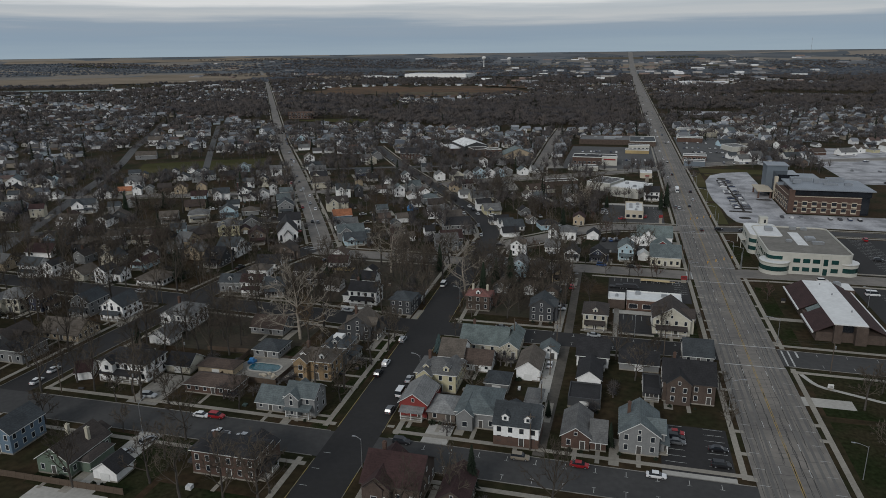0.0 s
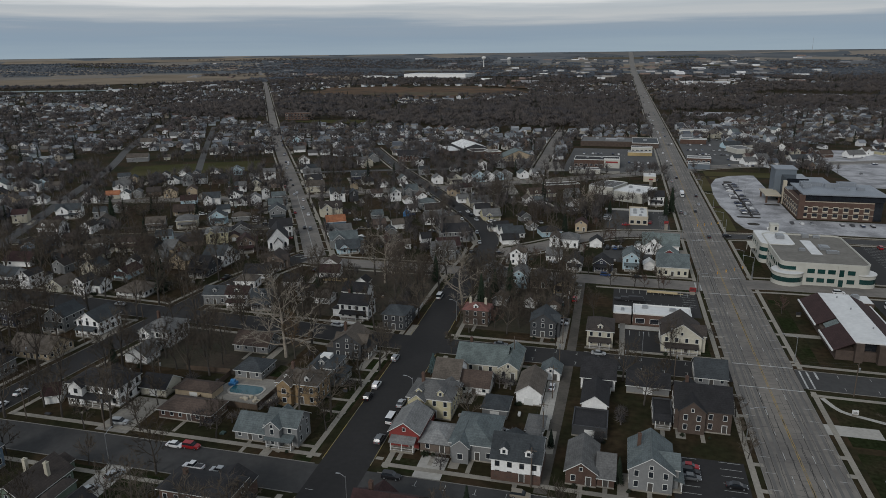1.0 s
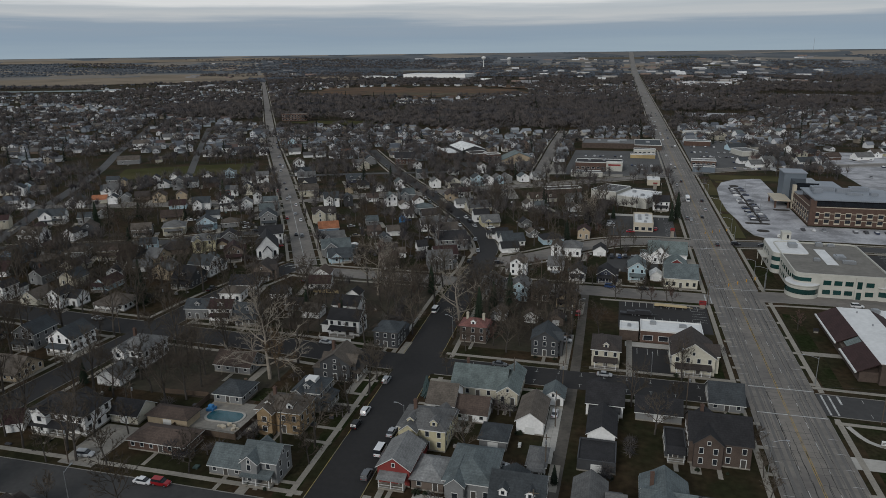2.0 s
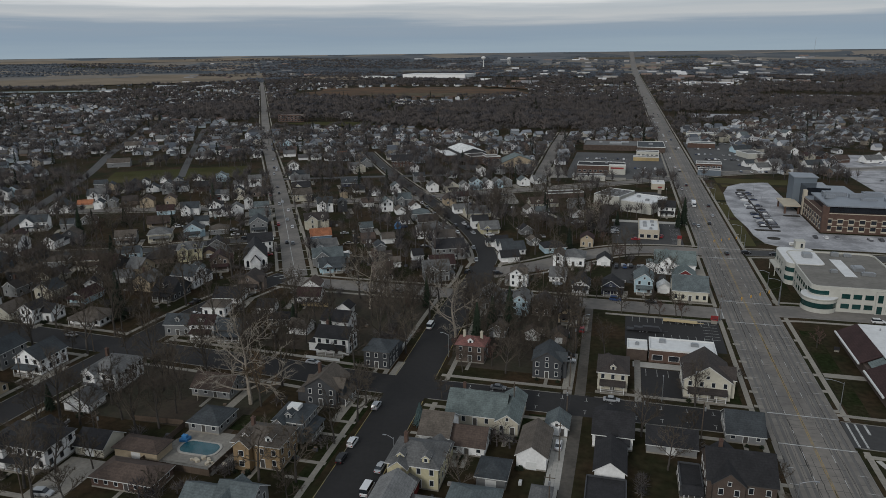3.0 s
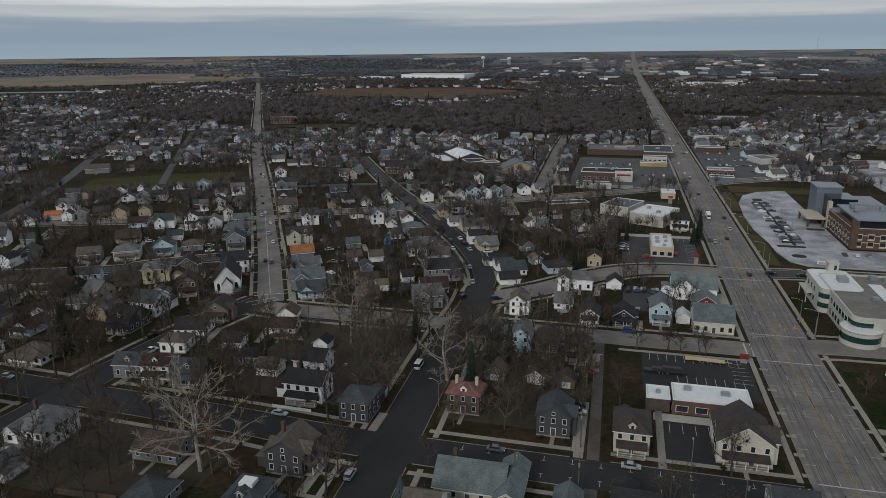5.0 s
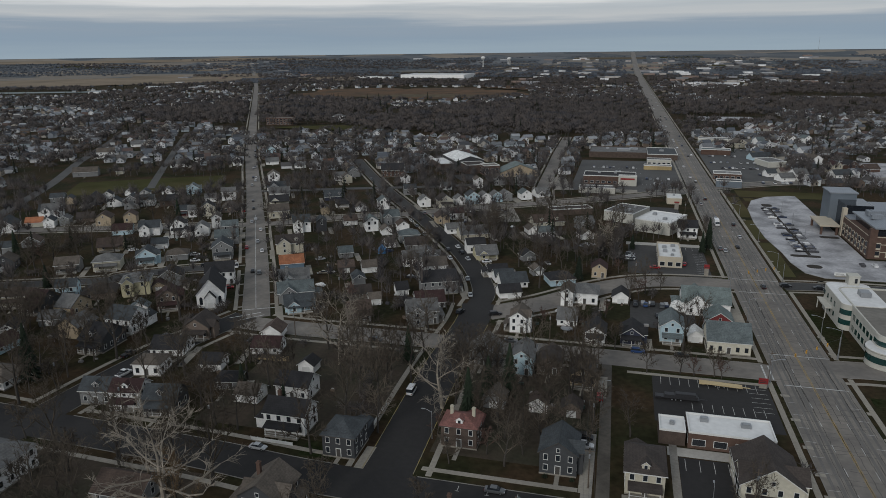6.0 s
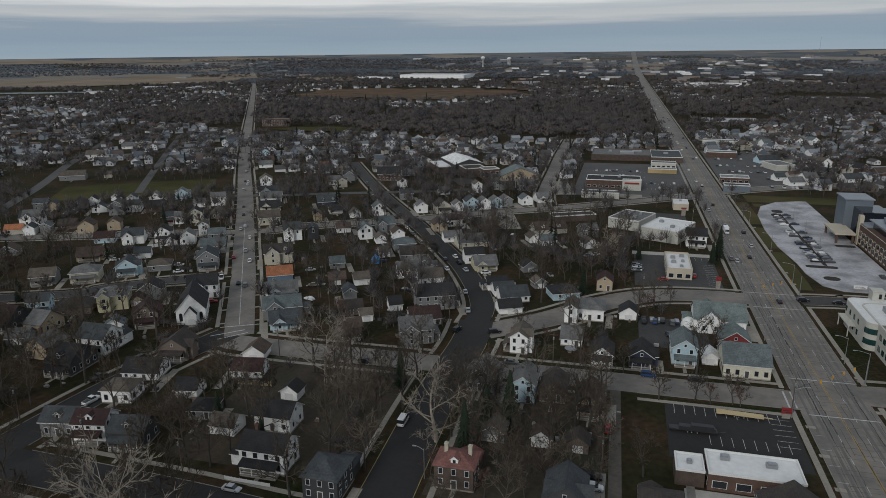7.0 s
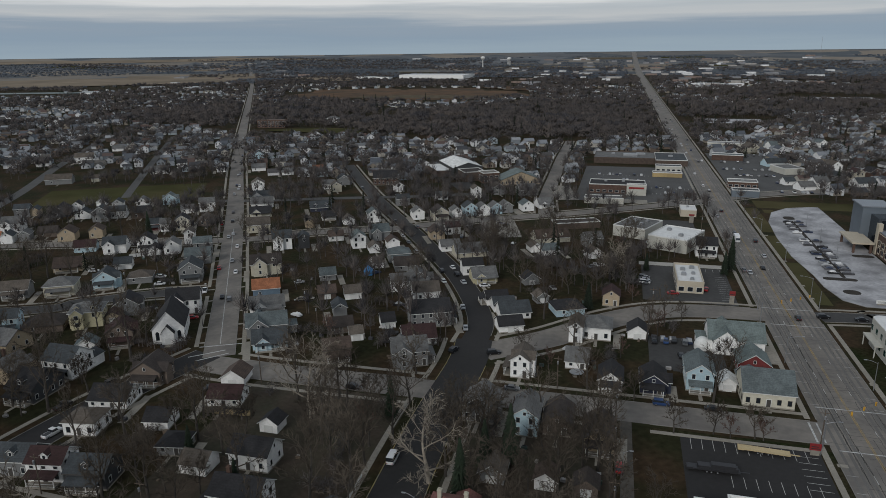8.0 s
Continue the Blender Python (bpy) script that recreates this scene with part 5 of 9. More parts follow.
def clinic():
    """The brick and glass clinic with a metal roof."""
    root = thing("clinic_building", pose(0, 0, 0), "four-storey red brick and dark glass clinic with metal roof", "clinic")
    HOUSES.append((124, 478, 40))
    x0, x1, y0, y1 = 105.5, 145, 450, 496
    part("brick_wall", Geo().box(x0, x1, y0, y1, 0, 11), WALL["brick"], root)
    for z in (3.4, 7.0, 10.6):
        part("stone_band", Geo().box(x0 - 0.08, x1 + 0.08, y0 - 0.08, y1, z, z + 0.35), STONE, root, "pale stone band")
    for lvl in (1.0, 4.6):
        for k in range(7):
            x = 109 + 5.4 * k
            win = part("window", Geo().box(x - 1.5, x + 1.5, y0 - 0.1, y0 + 0.1, lvl, lvl + 3.0 if lvl < 2 else lvl + 3.4), STONE, root)
            part("pane", Geo().box(x - 1.3, x + 1.3, y0 - 0.14, y0 - 0.05, lvl + 0.9, lvl + 2.9), DARK_GLASS, win)
        for k in range(8):
            y = 453.5 + 5.2 * k
            win = part("window", Geo().box(x0 - 0.1, x0 + 0.1, y - 1.5, y + 1.5, lvl, lvl + 3.2), STONE, root)
            part("pane", Geo().box(x0 - 0.14, x0 - 0.05, y - 1.3, y + 1.3, lvl + 0.8, lvl + 3.0), DARK_GLASS, win)
    part("glass_end", Geo().box(x1, 150, y0 + 2, y1 - 14, 0, 11), DARK_GLASS, root)
    part("upper_storey", Geo().box(x0 + 3, 150.5, y0 + 1.2, y1 - 12, 11, 14.6), DARK_GLASS, root, "dark glazed top storey")
    part("roof", Geo().add([(x0 + 1.5, y0 - 0.6, 14.6), (152, y0 - 0.6, 14.6), (152, y1 - 10, 14.6), (x0 + 1.5, y1 - 10, 14.6), (x0 + 1.5, y0 - 0.6, 15.2), (152, y0 - 0.6, 15.2), (152, y1 - 10, 15.2), (x0 + 1.5, y1 - 10, 15.2),
                            (x0 + 8, y0 + 9, 16.4), (146, y0 + 9, 16.2), (146, y1 - 18, 16.2), (x0 + 8, y1 - 18, 16.2)],
                           [(3, 2, 1, 0), (0, 1, 5, 4), (1, 2, 6, 5), (2, 3, 7, 6), (3, 0, 4, 7), (4, 5, 9, 8), (5, 6, 10, 9), (6, 7, 11, 10), (7, 4, 8, 11), (8, 9, 10, 11)]), ROOF_METAL, root, "shallow grey metal roof")
    part("terrace_roof", Geo().box(x0 + 0.3, x1 - 0.3, y1 - 11.9, y1 - 0.3, 11.0, 11.4), ROOF_METAL, root)
    part("corner_pier", Geo().box(x0 - 0.15, x0 + 3, y0 - 0.15, y0 + 2.2, 0, 14.6), WALL["brick"], root)
    part("corner_pier", Geo().box(x0 - 0.5, x0 + 1.5, y1 - 3, y1, 0, 15), STONE, root)
    part("link_wall", Geo().box(107, 120, 496, 516, 0, 16), DARK_GLASS, root)
    part("tower", Geo().box(103, 116, 512, 528, 0, 19.2), PANEL, root, "blue-grey clad stair tower")
    part("tower_roof", Geo().box(102.4, 116.6, 511.4, 528.6, 19.2, 19.8), ROOF_METAL, root)
    part("rear_wing", Geo().box(116, 136, 505, 530, 0, 11), PANEL, root)
    part("rear_roof", Geo().box(115.5, 136.5, 504.5, 530.5, 11.0, 11.6), ROOF_METAL, root)
    canopy = part("canopy", Geo().box(94.8, 104.5, 493, 515.5, 4.6, 5.4), STONE, root, "pale entrance canopy")
    for x in (96, 103.4):
        for y in (494.2, 514.3):
            part("column", Geo().box(x - 0.5, x + 0.5, y - 0.5, y + 0.5, 0, 4.6), WALL["brick"], canopy)
    roof_units(root, [(116, 474, 12, 5, 2.2), (136, 476, 10, 5, 2.0), (112, 466, 5, 3, 2.0), (126, 468, 8, 3, 2.4), (140, 462, 4, 3, 1.6), (130, 461, 8, 2, 1.2)], 16.1, ROOF_METAL)


hall()
office()
clinic()

# shops and public buildings along the main road
block("bank_building", 11, 261, 20.5, 10, 4.2, WALL["brick"], ROOF_WHITE, "low brick bank with a white membrane roof", "bank", units=[(-6, 2, 2, 1.6, 0.9), (4, 1, 2.4, 1.6, 0.8)], bands=[(0.9, 2.6)], bay=5)
block("bank_wing", 4.0, 261.5, 6.4, 7.5, 3.8, WALL["brickbrown"], ROOF_WHITE, "small brick drive-up wing with white roof", "bank", units=[(0, 0, 1.2, 1.2, 0.7)])
block("restaurant", 9.5, 416, 10.5, 26, 4.2, STONE, ROOF_WHITE, "small roadside restaurant with white roof and stone front", "restaurant", parapet=0.9, bands=[(0.8, 2.6)], bay=3.4, units=[(-2, 5, 2, 2, 1), (2, 8, 2, 2, 1), (-2, -2, 2, 2, 1), (2, 0, 1.5, 1.5, 0.8), (1, -8, 1.5, 1.5, 0.8)])
block("white_roofed_hall", 3.5, 477, 20, 25, 6.5, PLASTER, ROOF_WHITE, "cream commercial hall with a clean white roof", "commercial hall", turn=-24, units=[(-5, 3, 2, 2, 1.2), (4, -5, 2, 2, 1.2)])
block("grey_roofed_shop", -14, 499, 18, 24, 5.6, PLASTER, ROOF["grey"], "pale shop with a grey flat roof", "shop", turn=-24, units=[(-3, 3, 2, 2, 1), (3, -3, 2, 2, 1), (3, 5, 1.5, 1.5, 1)])
block("small_kiosk", 20, 556, 9, 13, 4, STONE, ROOF_WHITE, "small pale kiosk with white roof", "shop", units=[(0, 2, 1.5, 1.5, 0.8)])
block("drugstore", -37, 618, 38, 20, 6, WALL["brick"], ROOF["charcoal"], "red brick store with a dark flat roof", "store", units=[(-8, 3, 2, 2, 1), (4, 4, 2, 2, 1)], bands=[(1, 2.4)], bay=4)
block("drugstore_entrance_hall", -11.5, 613.6, 13, 4.2, 7.2, PLASTER, ROOF["charcoal"], "pale entrance front of the store", "store")
part("sign_band", Geo().box(-10, 0, 613.3, 613.5, 4.6, 5.8), SIGN_RED, None)
bpy.data.objects["sign_band"].matrix_basis = pose(0, 0, 0)
tagged(bpy.data.objects["sign_band"], "red sign band on the store front", "sign")
block("low_strip", -38, 583, 25, 9, 3.6, PLASTER, ROOF["grey"], "long low cream building", "store", bands=[])
block("supermarket", -40, 752, 52, 40, 4.6, WALL["brickbrown"], ROOF["grey"], "wide brick supermarket with a patched flat roof", "store", parapet=0.7, units=[(5, -4, 12, 8, 1.6), (14, 6, 8, 6, 1.2), (-10, 5, 3, 3, 1.2)])
block("supermarket_wing", 12, 745, 26, 45, 4.8, WALL["brickbrown"], ROOF["slate"], "dark-roofed wing of the supermarket", "store", units=[(0, 0, 4, 3, 1.2)])
block("diner", 11, 714, 20, 10, 4.6, PLASTER, ROOF["slate"], "diner with a dark blue roof", "diner", bands=[(0.9, 2.4)])
block("yellow_fascia_shop", 8, 690, 22, 8, 3.2, AWNING_YELLOW, ROOF_GRAVEL, "shop with a yellow fascia", "shop", units=[(0, 0, 2, 2, 1)])
block("auto_shop", 59, 655, 20, 13, 4.2, WALL["brick"], ROOF["lightgrey"], "brick roadside shop with a pale fascia", "shop", turn=-4, units=[(0, 0, 2, 2, 0.8)], bands=[(0.9, 2.4)])
block("filling_station", 57.5, 622, 17, 9, 4.4, PANEL, ROOF["slate"], "filling station canopy with a dark flat roof", "filling station", turn=-4)
block("far_shop", 62, 786, 26, 12, 4.6, WALL["brick"], ROOF["bluegrey"], "roadside shop with a red and white front", "shop", turn=-6)
block("paint_store", 66, 862, 34, 14, 5.5, PLASTER, ROOF["lightgrey"], "pale roadside store with a grey roof", "store", turn=-8)
block("tyre_shop", 104, 720, 16, 22, 4.5, PLASTER, ROOF["grey"], "pale shop with a grey roof behind the forecourts", "shop", turn=20)
block("long_shed", -52, 513, 26, 9, 3.4, WALL["brickbrown"], ROOF["darkbrown"], "long low dark-roofed apartment row", "apartment row", turn=24)
block("gym_hall", -137, 644, 17, 18, 7, WALL["brickbrown"], ROOF["darkbrown"], "brown brick school wing", "school", turn=30)
block("gym_wing", -120, 639, 13, 12, 7.6, WALL["brick"], ROOF_GRAVEL, "red brick school wing with flat roof", "school", turn=30, bands=[(1.2, 2.6), (4.2, 5.6)])
house(-156, 660, 24, 42, 2.6, "gy", "charcoalw", "white", "", 30, True, "", "gymnasium", 3.6, "school gymnasium with a shallow white gabled roof")
block("gym_annex", -166, 657, 11, 32, 5, WALL["brickbrown"], ROOF_WHITE, "low school annex with a white roof", "school", turn=30)
house(-106, 636, 30, 20, 1.2, "gy", "tan", "greygreen", "", 20, True, "s", "chapel", 6, "tan brick chapel with a grey-green roof")
house(-198, 616, 18, 13, 1.9, "gx", "brick", "charcoal", "", 20, True, "se", "brick_hall", None, "red brick hall with a dark gabled roof")
block("brick_school", -492, 974, 38, 15, 9.5, WALL["brick"], ROOF_GRAVEL, "old red brick school with rows of windows", "school", turn=8, parapet=0.7, bands=[(1.2, 2.8), (4.2, 5.8), (7, 8.6)], bay=4.5)
house(-424, 1044, 17, 11, 2.2, "hip", "white", "grey", "", 10, True, "se")


def church():
    root = thing("church", pose(-169, 331, 0, 0, 0, 29), "white clapboard church with steep dark roof and arched windows", "church")
    HOUSES.append((-169, 331, 10))
    w, d, h = 10.5, 18, 5.4
    b, r = Geo(), Geo()
    wall_prism(b, w, d, h, 6.0, "gy")
    roof_geo(r, w, d, h, 6.0, "gy", 0, 0, 0.4)
    part("wall", b, WALL["white"], root)
    part("roof", r, [ROOF["charcoal"], TRIM], root)
    p, pr = Geo(), Geo()
    wall_prism(p, 4.2, 2.6, 4.2, 2.6, "gy", 0, -d / 2 - 1.2)
    roof_geo(pr, 4.2, 2.6, 4.2, 2.6, "gy", 0, -d / 2 - 1.2, 0.25)
    part("porch", p, WALL["white"], root, "gabled white entrance porch")
    part("porch_roof", pr, [ROOF["charcoal"], TRIM], root)
    part("door", Geo().box(-0.9, 0.9, -d / 2 - 2.58, -d / 2 - 2.45, 0.2, 2.6), TRIM, root)
    for x in (-3.6, 3.6):
        arch = [(x + 0.6 * math.cos(radians(a)), 3.6 + 0.8 * math.sin(radians(a))) for a in range(0, 181, 30)] + [(x - 0.6, 1.2), (x + 0.6, 1.2)]
        n = len(arch)
        g = Geo().add([(a, -d / 2 - 0.06, z) for a, z in arch] + [(a, -d / 2, z) for a, z in arch], [tuple(range(n))[::-1]] + [(i, (i + 1) % n, n + (i + 1) % n, n + i) for i in range(n)])
        part("arched_window", g, GLASS, root)
    for y in (-6, -2, 2, 6):
        window(root, pose(w / 2, y, 1.6, 0, 0, 90), "std")
    part("steps", Geo().box(-1.4, 1.4, -d / 2 - 4.0, -d / 2 - 2.5, 0, 0.2).box(-1.2, 1.2, -d / 2 - 3.4, -d / 2 - 2.5, 0.2, 0.4), CONCRETE, root)


church()
house(-184, 347, 12, 10, 2, "cross", "white", "charcoal", "", 29)
# houses of the streets beyond, west of the straight road, then east of it
house(-232.7, 315.8, 7.8, 7.0, 2.0, "gx", "lightblue", "slate", "porch_s", 29, False, "se")
house(-262.6, 346.8, 10.4, 8.3, 1.3, "gx", "grey", "taupe", "porch_s", 29, False, "s")
house(-224.5, 319.4, 13.3, 11.0, 1.0, "hip", "brown", "darkbrown", "", 29, False, "se")
house(-248.0, 353.7, 11.7, 10.5, 1.5, "hip", "beige", "grey", "porch_s", 29, False, "s")
house(-211.4, 327.6, 11.2, 10.1, 2.0, "hip", "yellow", "grey", "dormer,bay", 29, False, "se")
house(-234.3, 366.0, 9.3, 9.5, 1.5, "cross", "lightblue", "slate", "porch_s", 29, False, "s")
house(-244.6, 392.1, 7.7, 7.0, 1.0, "gx", "white", "slate", "", 29, False, "s", "garage")
house(-224.6, 375.9, 10.0, 9.0, 1.0, "hip", "grey", "taupe", "", 29, False, "s")
house(-203.2, 340.8, 9.0, 9.5, 1.5, "cross", "grey", "charcoal", "ell", 29, False, "se")
house(-201.1, 333.8, 5.0, 7.5, 1.0, "gy", "tan", "maroon", "", 29, False, "se", "garage")
house(-185.7, 315.6, 8.7, 9.5, 1.8, "cross", "brown", "maroon", "porch_s", 29, False, "se")
house(-203.7, 382.1, 9.5, 11.4, 2.0, "gy", "grey", "slate", "porch_s", 29, False, "se")
house(-216.9, 406.8, 11.7, 9.4, 1.3, "gx", "grey", "bluegrey", "", 29, False, "s")
house(-237.9, 419.3, 7.6, 9.2, 1.5, "gy", "white", "grey", "", 29, False, "s")
house(-253.8, 420.0, 7.7, 9.5, 2.0, "cross", "white", "charcoal", "porch_s", 29, False, "s")
house(-244.4, 415.7, 5.8, 7.5, 1.0, "gy", "white", "charcoal", "", 29, False, "s", "garage")
house(-269.2, 413.9, 10.9, 9.5, 1.5, "cross", "white", "slate", "ell", 29, False, "s")
house(-285.3, 412.4, 10.4, 8.3, 1.0, "gx", "lightblue", "maroon", "", 29, False, "s")
house(-270.0, 382.5, 12.2, 9.7, 1.0, "gx", "tan", "brown", "porch_s", 29, False, "s")
house(-177.4, 399.0, 13.5, 9.5, 1.8, "cross", "beige", "darkbrown", "dormer", 29, False, "se")
house(-161.1, 371.9, 10.8, 8.6, 1.3, "gx", "blue", "orange", "ell", 29, False, "se")
house(-153.1, 355.2, 13.0, 9.5, 1.0, "cross", "white", "grey", "porch_s", 29, False, "se")
house(-142.6, 334.7, 14.1, 9.5, 1.5, "cross", "grey", "bluegrey", "sidewing", 29, True, "se")
house(-135.2, 325.3, 11.5, 9.5, 1.0, "cross", "lightblue", "slate", "porch_s", 29, True, "se")
house(-175.4, 443.2, 5.4, 8.0, 2.0, "gy", "charcoalw", "slate", "", 29, False, "s")
house(-187.8, 438.8, 9.5, 9.5, 2.0, "cross", "white", "slate", "ell", 29, False, "s")
house(-148.4, 449.3, 6.9, 8.2, 2.0, "gy", "white", "greygreen", "ell", 29, False, "s")
house(-136.9, 443.3, 5.8, 8.0, 1.0, "gy", "white", "taupe", "", 29, False, "s")
house(-130.0, 451.1, 6.2, 8.0, 1.3, "gy", "white", "brown", "", 29, False, "s")
house(-122.6, 431.3, 10.6, 9.5, 1.3, "hip", "grey", "bluegrey", "porch_s", 27, False, "se")
house(-115.1, 418.7, 11.2, 9.0, 1.0, "gx", "grey", "darkbrown", "", 24, False, "se")
house(-107.3, 391.7, 8.8, 7.0, 1.5, "gx", "white", "grey", "", 24, False, "se")
house(-103.0, 400.9, 9.3, 9.5, 1.0, "cross", "grey", "grey", "porch_s", 24, False, "se")
house(-95.2, 382.9, 10.6, 8.5, 1.3, "gx", "white", "taupe", "", 24, False, "se")
house(-88.6, 356.4, 14.9, 10.0, 2.0, "gx", "grey", "charcoal", "porch_e", 24, True, "se")
house(-86.1, 340.2, 11.4, 9.5, 1.0, "cross", "white", "maroon", "", 24, True, "se")
house(-84.2, 323.5, 11.2, 9.5, 1.8, "cross", "grey", "grey", "porch_e", 24, True, "se")
house(-98.0, 352.0, 5.0, 7.0, 1.0, "gx", "white", "charcoal", "", 29, True, "se", "garage")
house(-107.2, 322.0, 8.9, 7.1, 1.5, "gx", "brown", "brown", "porch_s", 29, True, "se")
house(-115.2, 344.1, 8.8, 7.0, 1.0, "gx", "brown", "darkbrown", "", 29, True, "se")
house(-119.5, 357.8, 5.0, 8.0, 1.3, "gy", "grey", "slate", "", 29, False, "se")
house(-133.5, 375.7, 7.1, 7.0, 1.0, "gx", "brickbrown", "brown", "", 29, False, "se", "garage")
house(-142.8, 397.9, 6.9, 7.0, 1.0, "gx", "grey", "bluegrey", "", 29, False, "se")
house(-122.9, 378.1, 6.6, 7.0, 1.0, "gx", "white", "taupe", "", 29, False, "se", "garage")
house(-83.1, 419.7, 9.2, 7.3, 1.5, "gx", "white", "charcoal", "", 24, False, "se")
house(-76.8, 410.0, 10.6, 9.5, 1.0, "cross", "yellow", "grey", "porch_s", 24, False, "se")
house(-65.4, 384.8, 8.8, 7.0, 1.0, "gx", "white", "charcoal", "porch_w", 24, False, "se")
house(-61.2, 378.2, 8.3, 7.0, 1.0, "gx", "white", "slate", "", 24, False, "se")
house(-57.8, 371.0, 11.5, 9.2, 1.0, "gx", "white", "slate", "", 24, True, "se")
house(-55.8, 358.5, 8.9, 7.2, 1.0, "gx", "white", "charcoal", "", 24, True, "se", "garage")
house(-38.2, 379.0, 11.0, 9.9, 1.0, "hip", "lightblue", "charcoal", "", 24, False, "se")
house(-102.4, 454.3, 9.7, 7.7, 1.0, "gx", "white", "grey", "", 27, False, "s")
house(-93.4, 445.9, 15.3, 10.0, 1.0, "gx", "beige", "grey", "", 27, False, "se")
house(-58.5, 461.5, 5.8, 8.0, 1.0, "gy", "white", "taupe", "", 27, False, "s")
house(-52.3, 458.1, 8.6, 7.0, 1.0, "gx", "white", "bluegrey", "", 27, False, "s")
house(-32.7, 477.9, 9.2, 7.4, 1.5, "gx", "grey", "grey", "dormer", 27, False, "s")
house(-58.8, 480.9, 18.2, 10.0, 1.0, "gx", "cream", "brown", "dormer", 27, False, "s")
house(-124.5, 516.9, 9.3, 11.2, 1.5, "gy", "cream", "darkbrown", "porch_s", 27, False, "s")
house(-114.9, 526.0, 6.3, 8.0, 1.3, "gy", "white", "grey", "", 27, False, "s")
house(-108.2, 530.5, 7.8, 9.3, 1.8, "gy", "lightblue", "slate", "", 27, False, "s")
house(-100.4, 533.7, 7.4, 8.9, 1.5, "gy", "white", "grey", "", 27, False, "s")
house(-93.3, 539.7, 6.8, 8.2, 1.5, "gy", "lightblue", "grey", "", 27, False, "s")
house(-87.4, 544.0, 6.8, 8.2, 1.5, "gy", "grey", "grey", "", 27, False, "s")
house(-75.9, 551.2, 7.3, 8.7, 1.3, "gy", "white", "bluegrey", "", 27, False, "s")
house(-67.2, 561.4, 9.6, 9.5, 1.0, "cross", "white", "grey", "porch_s", 27, False, "s")
house(-85.2, 599.5, 12.1, 9.7, 1.3, "gx", "grey", "grey", "", 27, False, "s")
house(-102.4, 597.6, 7.3, 8.8, 1.8, "gy", "grey", "taupe", "", 27, False, "s")
house(-114.4, 585.2, 5.6, 8.0, 2.0, "gy", "white", "taupe", "", 27, False, "s")
house(-108.2, 486.8, 8.0, 7.0, 1.3, "gx", "white", "maroon", "", 27, False, "s")
house(-114.0, 474.7, 7.5, 9.0, 1.3, "gy", "tan", "brown", "", 27, False, "s")
house(-137.0, 573.4, 7.9, 7.0, 1.0, "gx", "white", "bluegrey", "", 27, False, "s")
house(-173.6, 593.5, 6.7, 8.0, 1.5, "gy", "white", "brown", "", 27, False, "s")
house(-157.7, 551.2, 8.4, 7.0, 1.5, "gx", "grey", "slate", "", 27, False, "s")
house(-136.1, 515.7, 7.0, 8.4, 1.5, "gy", "white", "grey", "ell", 27, False, "s")
house(-160.0, 503.5, 6.9, 8.2, 1.8, "gy", "white", "bluegrey", "", 29, False, "s")
house(-172.3, 495.2, 6.5, 8.0, 1.0, "gy", "white", "taupe", "", 29, False, "s")
house(-189.1, 503.3, 8.4, 7.0, 1.0, "gx", "white", "charcoal", "porch_s", 29, False, "s")
house(-206.4, 523.2, 13.2, 10.0, 1.0, "gx", "navy", "slate", "dormer", 29, False, "s")
house(-190.7, 483.0, 5.0, 8.0, 1.3, "gy", "tan", "taupe", "", 29, False, "s")
house(-145.1, 467.1, 10.0, 9.5, 1.5, "cross", "grey", "bluegrey", "", 29, False, "s")
house(-278.3, 577.0, 8.9, 10.7, 1.8, "gy", "white", "taupe", "", 29, False, "s")
house(-262.0, 546.9, 16.3, 9.5, 1.0, "cross", "white", "slate", "porch_s", 29, False, "s")
house(-249.5, 526.0, 14.0, 10.0, 1.0, "gx", "white", "grey", "", 29, False, "s")
house(-236.2, 501.3, 12.8, 9.5, 1.0, "cross", "cream", "charcoal", "porch_s", 29, False, "s")
house(-218.6, 467.4, 12.4, 9.9, 1.5, "gx", "beige", "taupe", "ell", 29, False, "s")
house(-224.1, 609.9, 8.8, 9.5, 1.5, "cross", "grey", "slate", "", 29, False, "s")
house(-228.4, 593.3, 8.1, 7.0, 1.3, "gx", "white", "grey", "", 29, False, "s")
house(-218.4, 584.5, 7.1, 8.5, 1.5, "gy", "beige", "taupe", "", 29, False, "s")
house(-165.8, 460.1, 7.8, 7.0, 1.0, "gx", "white", "brown", "", 29, False, "s")
house(-287.3, 642.8, 9.6, 7.7, 1.0, "gx", "white", "lightgrey", "", 29, False, "s")
house(-275.6, 650.3, 7.2, 7.0, 1.0, "gx", "white", "lightgrey", "", 29, False, "s")
house(-265.1, 655.2, 8.7, 7.0, 1.3, "gx", "cream", "orange", "", 29, False, "s")
house(-350.5, 707.6, 9.8, 11.7, 1.8, "gy", "lightblue", "slate", "", 29, False, "s")
house(-322.4, 656.0, 11.4, 9.1, 1.0, "gx", "white", "grey", "", 29, False, "s")
house(-359.1, 437.4, 12.3, 9.8, 1.5, "gx", "white", "slate", "ell", 29, False, "s")
house(-381.2, 470.5, 8.7, 7.0, 1.8, "gx", "grey", "slate", "", 29, False, "s")
house(-374.4, 474.7, 5.0, 8.0, 1.3, "gy", "tan", "slate", "", 29, False, "s")
house(-358.3, 475.3, 9.1, 10.9, 1.5, "gy", "charcoalw", "charcoal", "", 29, False, "s")
house(-358.0, 491.1, 6.4, 8.0, 1.3, "gy", "white", "charcoal", "", 29, False, "s")
house(-340.4, 474.5, 8.9, 9.5, 1.0, "cross", "white", "slate", "", 29, False, "s")
